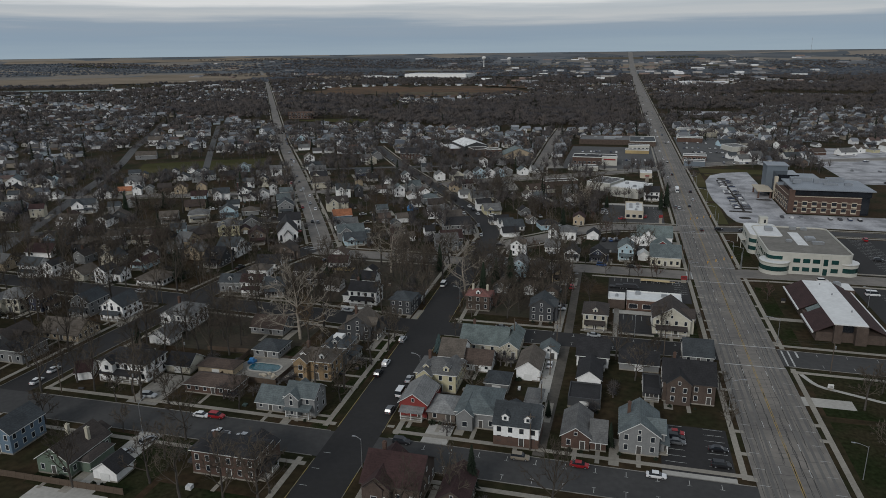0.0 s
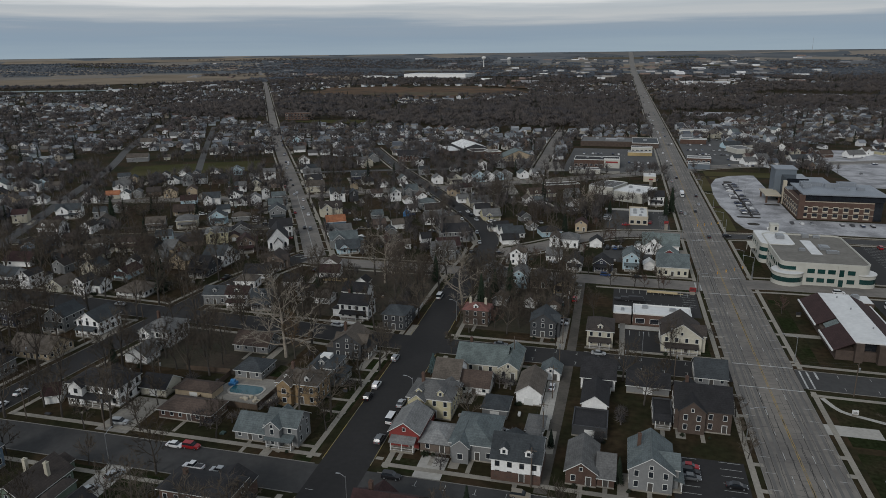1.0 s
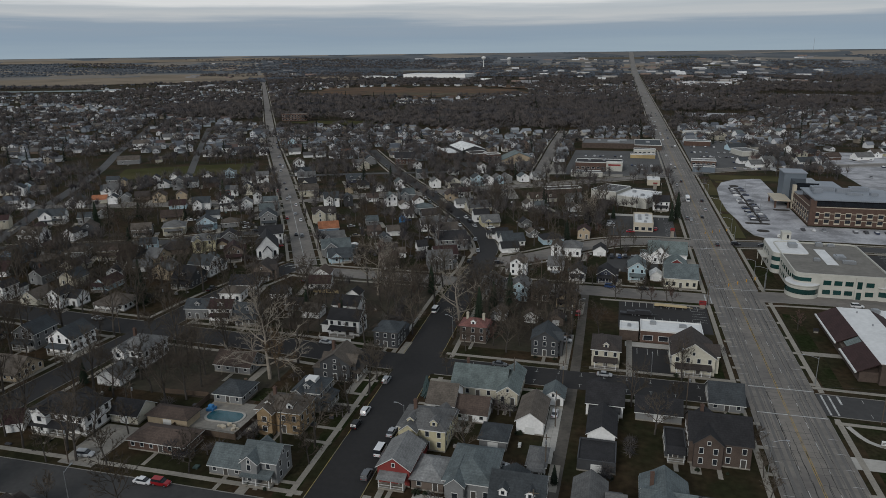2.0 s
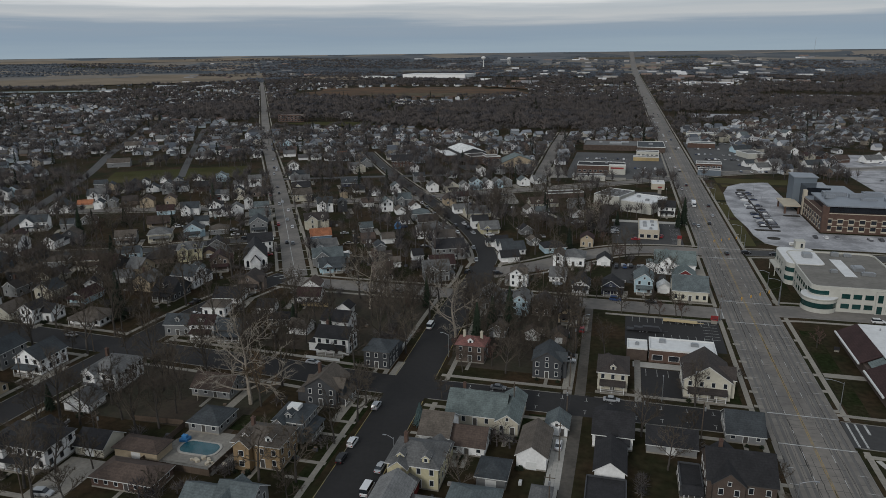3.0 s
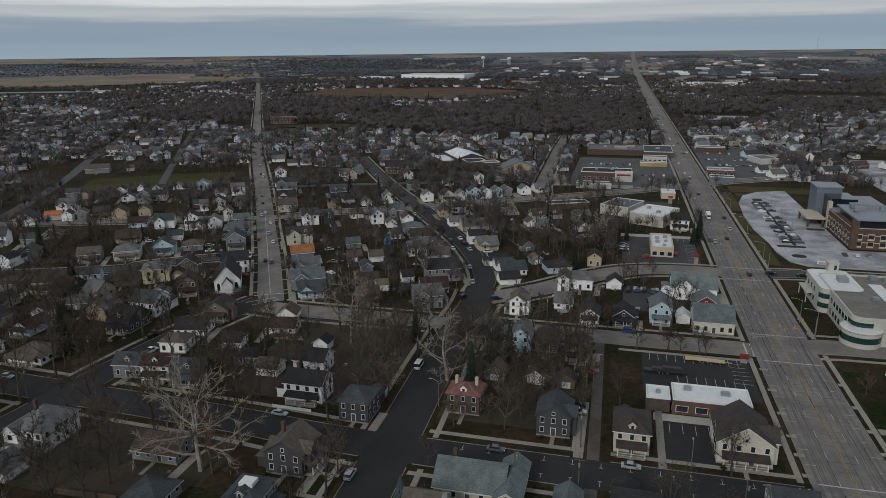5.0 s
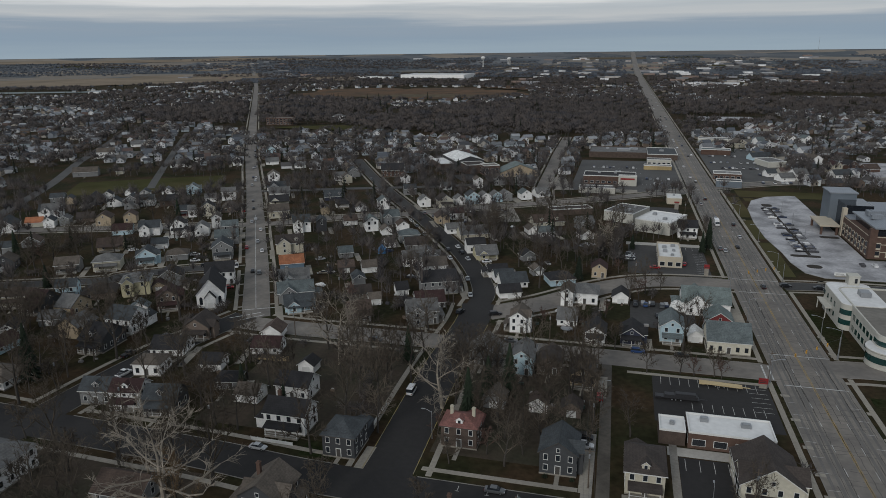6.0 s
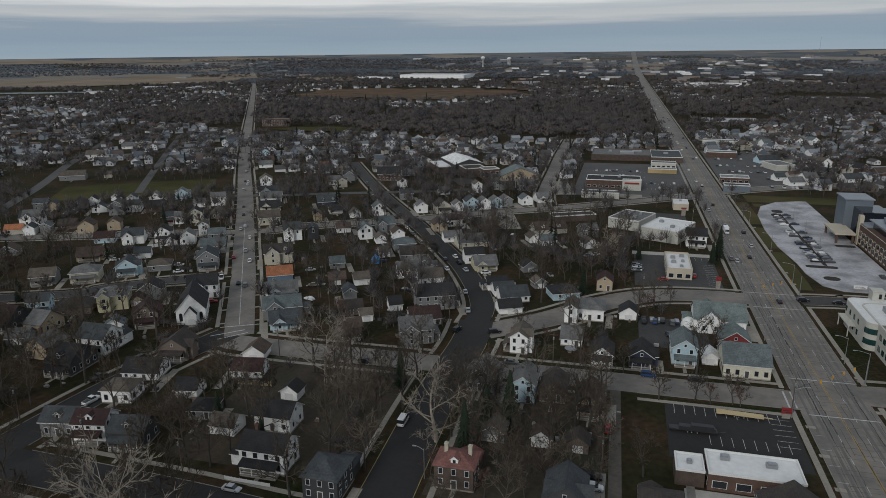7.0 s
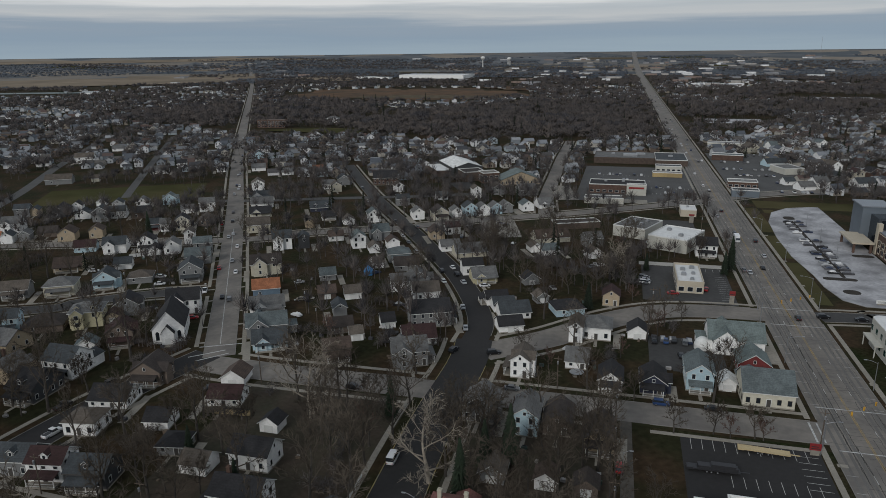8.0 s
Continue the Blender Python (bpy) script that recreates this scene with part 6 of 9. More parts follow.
house(-324.6, 470.4, 9.1, 11.0, 2.0, "gy", "grey", "slate", "", 29, False, "s")
house(-354.2, 508.8, 5.8, 8.0, 1.0, "gy", "white", "grey", "", 29, False, "s")
house(-320.2, 480.4, 9.7, 7.7, 1.5, "gx", "white", "slate", "ell", 29, False, "s")
house(-341.1, 508.1, 6.5, 8.0, 1.0, "gy", "white", "slate", "", 29, False, "s")
house(-328.0, 514.4, 7.7, 9.3, 1.0, "gy", "white", "grey", "", 29, False, "s")
house(-306.5, 483.3, 11.1, 8.9, 1.3, "gx", "brickbrown", "charcoal", "", 29, False, "s")
house(-275.8, 457.3, 7.6, 7.0, 1.5, "gx", "maroonw", "slate", "porch_s", 29, False, "s")
house(-268.2, 458.6, 5.0, 7.0, 1.5, "gx", "white", "grey", "", 29, False, "s")
house(-261.9, 462.9, 7.6, 9.2, 2.0, "gy", "cream", "charcoal", "", 29, False, "s")
house(-255.8, 475.1, 9.5, 11.4, 1.0, "gy", "brown", "taupe", "", 29, False, "s")
house(-275.5, 508.5, 9.3, 7.4, 2.0, "gx", "white", "grey", "", 29, False, "s")
house(-313.4, 522.8, 8.6, 9.5, 1.3, "cross", "lightblue", "bluegrey", "", 29, False, "s")
house(-284.3, 501.6, 7.4, 7.0, 1.0, "gx", "white", "grey", "", 29, False, "s")
house(-310.1, 427.8, 8.5, 10.2, 1.5, "gy", "tan", "brown", "", 29, False, "s")
house(-298.0, 437.4, 7.0, 8.5, 1.5, "gy", "tan", "brown", "", 29, False, "s")
house(-336.9, 417.1, 5.9, 8.0, 1.3, "gy", "white", "slate", "", 29, False, "s")
house(-331.0, 423.0, 5.4, 8.0, 1.3, "gy", "grey", "grey", "", 29, False, "s")
house(-239.0, 438.2, 5.2, 8.0, 2.0, "gy", "white", "taupe", "", 29, False, "s")
house(-222.5, 422.8, 8.8, 7.0, 2.0, "gx", "grey", "bluegrey", "ell", 29, False, "s")
house(-327.9, 433.7, 9.7, 7.8, 1.0, "gx", "brown", "darkbrown", "", 29, False, "s")
house(-451.0, 568.8, 19.0, 10.0, 1.3, "gx", "grey", "taupe", "", 29, False, "s")
house(-423.4, 585.1, 5.5, 7.0, 1.0, "gx", "cream", "taupe", "", 29, False, "s")
house(-400.6, 627.1, 14.2, 10.0, 1.0, "gx", "white", "grey", "", 29, False, "s")
house(-507.3, 662.5, 16.2, 10.0, 2.0, "gx", "white", "taupe", "", 29, False, "s")
house(-531.4, 641.1, 10.6, 9.5, 1.0, "cross", "white", "taupe", "", 29, False, "s")
house(-568.9, 641.1, 15.0, 10.0, 1.0, "gx", "white", "slate", "", 29, False, "s")
house(-531.2, 740.5, 10.9, 8.7, 1.0, "gx", "white", "grey", "", 29, False, "s")
house(-349.1, 644.8, 7.4, 8.9, 1.8, "gy", "white", "slate", "", 29, False, "s")
house(-396.9, 656.7, 9.2, 7.4, 1.5, "gx", "white", "charcoal", "", 29, False, "s")
house(-451.1, 418.0, 11.1, 13.4, 1.8, "gy", "white", "bluegrey", "", 29, False, "s")
house(-438.1, 427.4, 9.0, 7.2, 1.3, "gx", "cream", "grey", "", 29, False, "s")
house(-426.5, 427.2, 7.6, 9.1, 1.8, "gy", "white", "slate", "", 29, False, "s")
house(-428.0, 438.5, 6.4, 8.0, 1.8, "gy", "lightblue", "slate", "", 29, False, "s")
house(-418.5, 436.0, 10.4, 8.3, 1.0, "gx", "grey", "taupe", "", 29, False, "s")
house(-417.9, 388.3, 7.1, 7.0, 1.0, "gx", "white", "slate", "", 29, False, "s")
house(-387.1, 392.6, 7.8, 9.4, 1.0, "gy", "white", "grey", "", 29, False, "s")
house(-410.4, 389.9, 8.3, 10.0, 1.0, "gy", "tan", "taupe", "", 29, False, "s")
house(-379.7, 346.5, 12.3, 9.9, 1.3, "gx", "navy", "slate", "dormer", 29, False, "s")
house(-354.2, 343.5, 8.4, 7.0, 1.8, "gx", "beige", "maroon", "", 29, False, "s")
house(-336.4, 359.0, 14.2, 9.5, 1.8, "cross", "white", "slate", "porch_s", 29, False, "s")
house(-357.2, 400.9, 11.1, 13.4, 1.3, "gy", "white", "slate", "", 29, False, "s")
house(-348.6, 416.7, 9.3, 7.4, 1.0, "gx", "cream", "orange", "", 29, False, "s")
house(-356.4, 436.7, 9.7, 9.5, 1.8, "cross", "white", "grey", "", 29, False, "s")
house(-312.7, 363.2, 7.1, 7.0, 1.5, "gx", "grey", "slate", "", 29, False, "s")
house(-309.2, 317.7, 12.1, 9.7, 2.0, "gx", "white", "taupe", "porch_s,dormer", 8, False, "s")
house(-292.2, 330.1, 6.2, 8.0, 1.5, "gy", "white", "charcoal", "ell", 8, False, "s")
house(-290.5, 287.5, 10.2, 12.3, 1.3, "gy", "blue", "slate", "porch_s", 8, False, "se")
house(-283.9, 270.2, 13.8, 10.0, 1.0, "gx", "white", "maroon", "", 8, False, "se")
house(-262.8, 298.9, 9.6, 8.7, 1.5, "hip", "grey", "taupe", "", 25, False, "se")
house(-249.3, 304.5, 10.5, 9.4, 1.5, "hip", "beige", "brown", "porch_s", 25, False, "se")
house(-219.9, 275.7, 5.4, 8.0, 1.5, "gy", "white", "charcoal", "", 25, False, "se")
house(-218.0, 291.3, 7.4, 7.0, 1.0, "gx", "grey", "grey", "", 25, False, "se", "garage")
house(98.3, 673.3, 8.0, 7.0, 1.0, "gx", "white", "slate", "", 22, False, "s")
house(103.9, 654.4, 11.3, 9.1, 1.0, "gx", "white", "grey", "", 22, False, "s")
house(115.4, 663.0, 10.4, 9.5, 1.5, "cross", "white", "grey", "", 22, False, "s")
house(144.0, 741.6, 9.8, 11.7, 1.5, "gy", "white", "taupe", "", 22, False, "s")
house(145.2, 675.5, 14.7, 10.0, 1.0, "gx", "white", "slate", "", 22, False, "s")
house(176.0, 708.8, 12.0, 9.6, 1.0, "gx", "brick", "brown", "", 22, False, "s")
house(199.7, 713.4, 16.2, 10.0, 1.0, "gx", "white", "grey", "", 22, False, "s")
house(99.5, 760.1, 19.0, 10.0, 1.0, "gx", "lightblue", "slate", "", 22, False, "s")
house(96.9, 841.7, 11.3, 13.5, 1.5, "gy", "beige", "taupe", "", 22, False, "s")
house(235.3, 757.2, 8.5, 7.0, 1.0, "gx", "white", "charcoal", "", 22, False, "s")


def pool():
    root = thing("swimming_pool", pose(-102, 181, 0), "turquoise backyard pool in a pale stone surround", "swimming pool")
    g = Geo()
    part("patio", Geo().prism(rounded(-8.5, 11.5, -6.2, 5.4, 3.0), 0.0, 0.16), GRAVEL, root, "pale stone patio")
    part("coping", g.prism(rounded(-5.6, 6.0, -2.6, 3.8, 2.6), 0.0, 0.34), CONCRETE_PALE, root, "pale stone coping")
    part("water", Geo().prism(rounded(-5.0, 5.4, -2.0, 3.2, 2.2), 0.1, 0.352), POOL_WATER, root)
    stones = random.Random(64)
    for k in range(14):
        x, y, s = stones.uniform(1, 11), stones.uniform(-5.4, -3.0), stones.uniform(0.3, 0.8)
        part("rock", Geo().prism([(x + s * math.cos(a) * stones.uniform(0.7, 1.1), y + s * math.sin(a) * stones.uniform(0.7, 1.1)) for a in (0, 1, 2, 3, 4, 5)], 0.1, 0.2 + s * 0.8), STONE, root)
    part("slide", Geo().box(-6.8, -4.6, 2.0, 4.2, 0.2, 1.0).box(-6.4, -5.0, 2.6, 3.6, 1.0, 1.8), BLUE_TARP, root, "blue covered pool slide")


pool()
HOUSES.append((-101, 180, 11))


def near_house(x, y, r):
    return any((x - a) ** 2 + (y - b) ** 2 < (r + c) ** 2 for a, b, c in HOUSES)


MULCH = material("dark mulch bed", (0.030, 0.025, 0.020), 0.98, vary=0.25)
for x0, x1, y0, y1 in ((80.2, 81.8, 451, 557), (72, 85.5, 446.6, 450.2), (75.5, 82, 428.5, 434), (78, 84, 560, 568), (94, 103.5, 486, 490)):
    structure("planting_bed", Geo().prism(rounded(x0, x1, y0, y1, min(x1 - x0, y1 - y0) * 0.45), -0.1, 0.16), MULCH, "dark mulch island in the car park", "planting bed")
# narrow front walks from the porches towards the street
g = Geo()
for k, (cx, y, w, d) in enumerate(FRONTS):
    L = 5.5
    if on_road(Vector((cx, y - L)), None, 0.3):
        L = 3.0
    g.box(cx - 0.55, cx + 0.55, y - L, y - 0.1, -0.1, 0.031 + 0.0001 * k)
    if k % 3 == 0:
        g.box(cx + w / 2 + 0.8, cx + w / 2 + 3.3, y - L, y + d * 0.7, -0.1, 0.045 + 0.0001 * k)
for k, (cx, cy, w, d, turn) in enumerate(TURNED):
    m = pose(cx, cy, 0, 0, 0, turn)
    L = next((v for v in (7.0, 4.5, 2.5) if not on_road((m @ Vector((0, -d / 2 - v, 0))).to_2d(), None, 0.3)), 0)
    if L:
        g.box(-0.5, 0.5, -d / 2 - L, -d / 2 - 0.1, -0.1, 0.034 + 0.0001 * k, 0, m)
    side = 1 if k % 2 else -1
    a, b = sorted((side * (w / 2 + 0.9), side * (w / 2 + 3.4)))
    if k % 5 < 3:
        g.box(a, b, -d / 2 - L, d * 0.45, -0.1, 0.036 + 0.0001 * k, 0, m)
structure("front_walk", g, CONCRETE, "narrow concrete front walks and side drives of the houses", "pavement")


# houses of the farther blocks, in rows along their streets
rng = random.Random(11)
STYLES = ["white"] * 13 + ["cream", "grey", "grey", "lightblue", "tan", "beige", "yellow", "brickbrown", "brick", "grey"]
COVERS = ["charcoal", "slate", "grey", "grey", "bluegrey", "bluegrey", "lightgrey", "taupe", "taupe", "brown", "darkbrown", "maroon"]
RESERVED = [(-46, 38, 590, 800), (56, 112, 600, 800), (60, 210, 236, 600), (2, 40, 254, 302), (-6, 34, 402, 460), (-16, 36, 470, 560), (-3, 18, 341, 367), (16, 39, 150, 178), (8, 22, 235, 258)]


def reserved(x, y, m=0.0):
    return any(a - m < x < b + m and c - m < y < d + m for a, b, c, d in RESERVED)


ROAD_XY = [(np.array([(p.x, p.y) for p in pts]), half) for pts, half in ROADS]


def clear_of_roads(x, y, m):
    for arr, half in ROAD_XY:
        if np.min((arr[:, 0] - x) ** 2 + (arr[:, 1] - y) ** 2) < (half + m) ** 2:
            return False
    return True


PARK = [(-362, 548, 62)]
DIM = ["tan", "charcoalw", "charcoalw", "grey", "brown", "brickbrown", "tan", "beige", "lightblue", "charcoalw"]


def lot_row(x, y, ax, ay, count, spacing, turn, styles=STYLES, levels=(1.0, 1.3, 1.5, 1.5, 2.0, 2.0), gaps=0.1):
    """A row of houses from x, y along the way (ax, ay)."""
    for i in range(count):
        s = i * spacing + rng.uniform(-1.5, 1.5)
        px, py = x + ax * s, y + ay * s
        if reserved(px, py, 6) or near_house(px, py, 4.3) or not clear_of_roads(px, py, 6.5) or any((px - a) ** 2 + (py - b) ** 2 < r * r for a, b, r in PARK) or rng.random() < gaps or py > 900:
            continue
        w, d = rng.uniform(6.8, 9.4), rng.uniform(8.0, 11.5)
        st = rng.choice(levels)
        house(px - w / 2, py - d / 2, w, d, st, rng.choice(("gx", "gy", "gy", "hip", "cross", "cross")), rng.choice(styles), rng.choice(COVERS),
              rng.choice(("", "ell", "porch_s", "ell,ch", "sidewing")), turn + rng.uniform(-2, 2), False, "s" if py > 400 else "se")


U, V = (-0.489, 0.872), (0.872, 0.489)
for v in (-112, -142, -175, -205, -235):
    lot_row(-145 + U[0] * 30 + V[0] * v, 318 + U[1] * 30 + V[1] * v, *U, 15, 13.5, 29, DIM, (1.0, 1.0, 1.3, 1.5), 0.6)
for y in (160, 178, 196, 214, 252, 270, 288, 306):
    lot_row(-182, y, -1, 0, 10, 16, 0, DIM, (1.0, 1.0, 1.3, 1.5), 0.4)
lot_row(140, 665, 0.92, 0.38, 9, 15, 22)
lot_row(140, 700, 0.92, 0.38, 10, 15, 22)
lot_row(110, 860, 0.92, 0.38, 8, 17, 22)


# garages and sheds in the back yards
for k in range(46):
    x, y = rng.uniform(-260, 30), rng.uniform(160, 520)
    if reserved(x, y, 4) or near_house(x, y, 4.2) or not clear_of_roads(x, y, 5):
        continue
    w = rng.uniform(4.5, 7)
    house(x - w / 2, y - 3, w, rng.uniform(5, 7), 1.0, rng.choice(("gx", "gy", "gy")), rng.choice(("white", "white", "grey", "brown", "tan")), rng.choice(COVERS), "", 0 if x > -140 and y < 320 else 29, False, "s", "garage")


# trees
def limb(g, p, d, length, r, sides, rng, bend=0.25, steps=3, rise=0.1):
    """A bending tapered limb. Returns its points and directions."""
    out = []
    for k in range(steps):
        q = p + d * (length / steps)
        r1 = r * (1 - 0.28 * (k + 1) / steps * 1.6)
        g.tube(p, q, r * (1 - 0.28 * k / steps * 1.6), r1, sides, 0, False)
        p = q
        d = (d + Vector((rng.uniform(-bend, bend), rng.uniform(-bend, bend), rng.uniform(-bend, bend) + rise))).normalized()
        out.append((p, d, r1))
    return out


def fork(d, angle, turn):
    u = d.orthogonal().normalized()
    w = d.cross(u)
    side = u * math.cos(turn) + w * math.sin(turn)
    return (d * math.cos(angle) + side * math.sin(angle)).normalized()


def bare_tree(seed, height=16.0, spread=0.75, limbs=9, twigs=3, thick=0.30, twig_r=0.042, low=0.28, rise=0.16):
    """Trunk and crown meshes of a leafless tree with an upright leader."""
    r = random.Random(seed)
    trunk, crown = Geo(), Geo()
    stem, p, d, rad = [], Vector((0, 0, -0.2)), Vector((0, 0, 1)), thick
    steps = 8
    for k in range(steps):
        q = p + d * height * 0.72 / steps
        r1 = thick * (1 - 0.85 * (k + 1) / steps) + 0.03
        trunk.tube(p, q, rad, r1, 7, 0, False)
        stem.append((q, d, r1))
        p, rad = q, r1
        d = (d + Vector((r.uniform(-0.16, 0.16), r.uniform(-0.16, 0.16), 0.25))).normalized()
    for i in range(limbs):
        t = low + (0.95 - low) * i / (limbs - 1)
        p0, d0, r0 = stem[min(steps - 1, int(t * steps))]
        angle = spread * (1.25 - 0.75 * t) * r.uniform(0.8, 1.2)
        first = limb(crown, p0, fork(Vector((0, 0, 1)), angle, 2.4 * i + r.uniform(-0.5, 0.5)), height * (0.46 - 0.22 * t) * r.uniform(0.85, 1.15), max(0.07, r0 * 0.55), 4, r, 0.2, 3, rise)
        for j in range(5):
            p2, d2, r2 = first[min(2, (j + 1) // 2)]
            second = limb(crown, p2, fork(d2, r.uniform(0.4, 0.85), r.uniform(0, 6.28)), height * r.uniform(0.10, 0.17), max(r2 * 0.55, 0.06), 3, r, 0.28, 2, rise * 0.6)
            for k in range(3):
                p3, d3, r3 = second[k % 2]
                third = fork(d3, r.uniform(0.3, 0.9), r.uniform(0, 6.28))
                q = p3 + third * height * r.uniform(0.06, 0.10)
                crown.tube(p3, q, max(r3 * 0.5, twig_r), 0, 3)
                for m in range(twigs + 1):
                    dd = fork(third, r.uniform(0.3, 0.9), r.uniform(0, 6.28)) + Vector((0, 0, rise))
                    b = p3.lerp(q, r.uniform(0.2, 0.8))
                    crown.tube(b, b + dd * height * r.uniform(0.05, 0.09), twig_r, 0, 3)
    return trunk, crown


def evergreen(seed, height=11.0, width=2.6):
    r = random.Random(seed)
    trunk, crown = Geo(), Geo()
    trunk.tube((0, 0, -0.2), (0, 0, height * 0.95), 0.22, 0.03, 6)
    for i in range(420):
        z = height * (0.06 + 0.94 * (i / 420) ** 0.9)
        reach = width * (1 - z / height) ** 0.8 * r.uniform(0.75, 1.12) + 0.15
        a = i * 2.399 + r.uniform(-0.3, 0.3)
        p = Vector((0.25 * reach * math.cos(a), 0.25 * reach * math.sin(a), z + 0.25))
        q = Vector((reach * math.cos(a), reach * math.sin(a), z - 0.25 * reach + r.uniform(-0.15, 0.15)))
        crown.tube(p, q, r.uniform(0.22, 0.36), 0, 4)
    return trunk, crown


def bush(seed, w=1.6, h=1.2):
    r = random.Random(seed)
    g = Geo()
    for i in range(90):
        a, e = r.uniform(0, 6.28), r.uniform(0, 1.5)
        d = Vector((math.cos(a) * math.cos(e) * w / 2, math.sin(a) * math.cos(e) * w / 2, math.sin(e) * h))
        g.tube(d * 0.45, d * r.uniform(0.85, 1.1), 0.16, 0.02, 4, 0, False)
    return g


def tree_model(name, meshes, bark, leaf, label, category="tree", group="bare trees of the town"):
    root = thing(name, pose(0, -400, 0), label, category, group)
    part("trunk", meshes[0], bark, root)
    part("crown", meshes[1], leaf, root)
    return root


BROWN = [tree_model("bare_tree", bare_tree(s, h, sp, n, t, th), BARK, TWIG, lab) for s, h, sp, n, t, th, lab in (
    (1, 16, 0.75, 9, 3, 0.32, "tall bare deciduous tree with fine brown twigs"), (2, 12, 0.95, 8, 4, 0.26, "broad bare tree with spreading brown twigs"),
    (3, 18, 0.62, 9, 3, 0.36, "high narrow bare tree with grey-brown branches"), (4, 8.5, 0.9, 8, 4, 0.18, "small bare yard tree with dense twigs"), (5, 14, 0.85, 9, 3, 0.30, "round-crowned bare tree with brown twigs"))]
REDDISH = [tree_model("bare_tree", bare_tree(s, h, 0.85, 8, 5, 0.18), BARK, TWIG_RED, "small bare ornamental tree with reddish twigs") for s, h in ((7, 7), (8, 9))]
PALE = [tree_model("sycamore_tree", bare_tree(s, h, 1.3, 13, 3, 0.5, 0.05, 0.16, 0.07), SYCAMORE, SYCAMORE, "large bare sycamore with pale whitish branches") for s, h in ((21, 21), (22, 23), (23, 19))]
GOLD = tree_model("bare_tree", bare_tree(9, 15, 1.1, 10, 5, 0.3), BARK, TWIG_GOLD, "broad bare tree with golden brown twigs")
CONE = [tree_model("evergreen_tree", evergreen(s, h, w), BARK, NEEDLE, "dark green conical evergreen tree", "tree", "evergreens") for s, h, w in ((31, 13, 2.8), (32, 10, 2.4), (33, 16, 3.2))]
BLUE_SPRUCE = tree_model("spruce_tree", evergreen(36, 6.5, 2.2), BARK, SPRUCE, "small blue-green spruce in a front yard", "tree", "evergreens")
SHRUB = []
for s, w, h in ((41, 1.6, 1.1), (42, 2.4, 1.5)):
    root = tagged(part("shrub", bush(s, w, h), HEDGE), "rounded dark green clipped shrub", "shrub", "shrubs")
    SHRUB.append(root)
USED = set()
SHADE = []


def plant(model, x, y, scale=1.0, turn=None):
    """Sets the model itself the first time, then copies of it."""
    turn = rng.uniform(0, 360) if turn is None else turn
    m = pose(x, y, 0, 0, 0, turn) @ Matrix.Scale(scale, 4)
    SHADE.append((x, y))
    if model.name not in USED:
        USED.add(model.name)
        model.matrix_basis = m
        return model
    keep = model.scale.copy()
    model.scale = (1, 1, 1)
    c = copy_thing(model, m)
    model.scale = keep
    return c


rng = random.Random(23)
plant(PALE[0], -101, 206, 1.3, 20)
plant(GOLD, -97.5, 205.5, 1.05)
plant(PALE[1], -94, 286, 1.05, 100)
plant(PALE[2], -54.5, 266, 1.1, 200)
plant(PALE[2], -16, 428, 0.9, 60)
plant(PALE[0], -111, 214, 0.7, 150)
plant(CONE[0], -43, 275, 1.0)
plant(CONE[2], -46, 262, 0.95)
plant(CONE[1], -38, 283, 0.9)
plant(CONE[0], -95, 250, 0.8)
plant(CONE[1], -2, 443, 0.8)
plant(CONE[2], 31, 443, 0.7)
plant(CONE[2], -23, 134, 0.75)
plant(CONE[0], -115, 262, 0.7)
plant(CONE[1], -155, 189, 0.8)
plant(CONE[0], 7.5, 160, 0.55)
plant(CONE[1], -9.5, 172, 0.5)
plant(BLUE_SPRUCE, -50, 206)
plant(BROWN[0], -50, 275, 1 * rng.uniform(1.05, 1.3))
plant(BROWN[2], -78, 252, 1 * rng.uniform(1.05, 1.3))
plant(BROWN[2], -68, 280, 0.9 * rng.uniform(1.05, 1.3))
plant(BROWN[0], -80, 268, 1 * rng.uniform(1.05, 1.3))
plant(BROWN[2], -86, 276, 0.9 * rng.uniform(1.05, 1.3))
plant(BROWN[4], -38, 262, 1 * rng.uniform(1.05, 1.3))
plant(BROWN[1], -31, 262, 1 * rng.uniform(1.05, 1.3))
plant(BROWN[4], -25, 270, 1 * rng.uniform(1.05, 1.3))
plant(BROWN[0], -20, 278, 1 * rng.uniform(1.05, 1.3))
plant(BROWN[4], -32, 300, 1.1 * rng.uniform(1.05, 1.3))
plant(BROWN[1], -14, 300, 1 * rng.uniform(1.05, 1.3))
plant(BROWN[3], 2, 302, 1 * rng.uniform(1.05, 1.3))
plant(BROWN[3], 12, 304, 1 * rng.uniform(1.05, 1.3))
plant(BROWN[3], 22, 304, 1 * rng.uniform(1.05, 1.3))
plant(BROWN[3], -8, 318, 1 * rng.uniform(1.05, 1.3))
plant(BROWN[0], -148, 178, 1 * rng.uniform(1.05, 1.3))
plant(BROWN[2], -156, 168, 0.9 * rng.uniform(1.05, 1.3))
plant(BROWN[4], -128, 200, 1 * rng.uniform(1.05, 1.3))
plant(BROWN[1], -140, 196, 1 * rng.uniform(1.05, 1.3))
plant(BROWN[3], -69, 166, 1 * rng.uniform(1.05, 1.3))
plant(BROWN[4], -69, 192, 0.8 * rng.uniform(1.05, 1.3))
plant(BROWN[3], -48, 222, 0.8 * rng.uniform(1.05, 1.3))
plant(BROWN[3], 38.2, 186, 0.75)
plant(BROWN[3], 38.3, 199, 0.8)
plant(BROWN[3], 38.4, 178, 0.7)
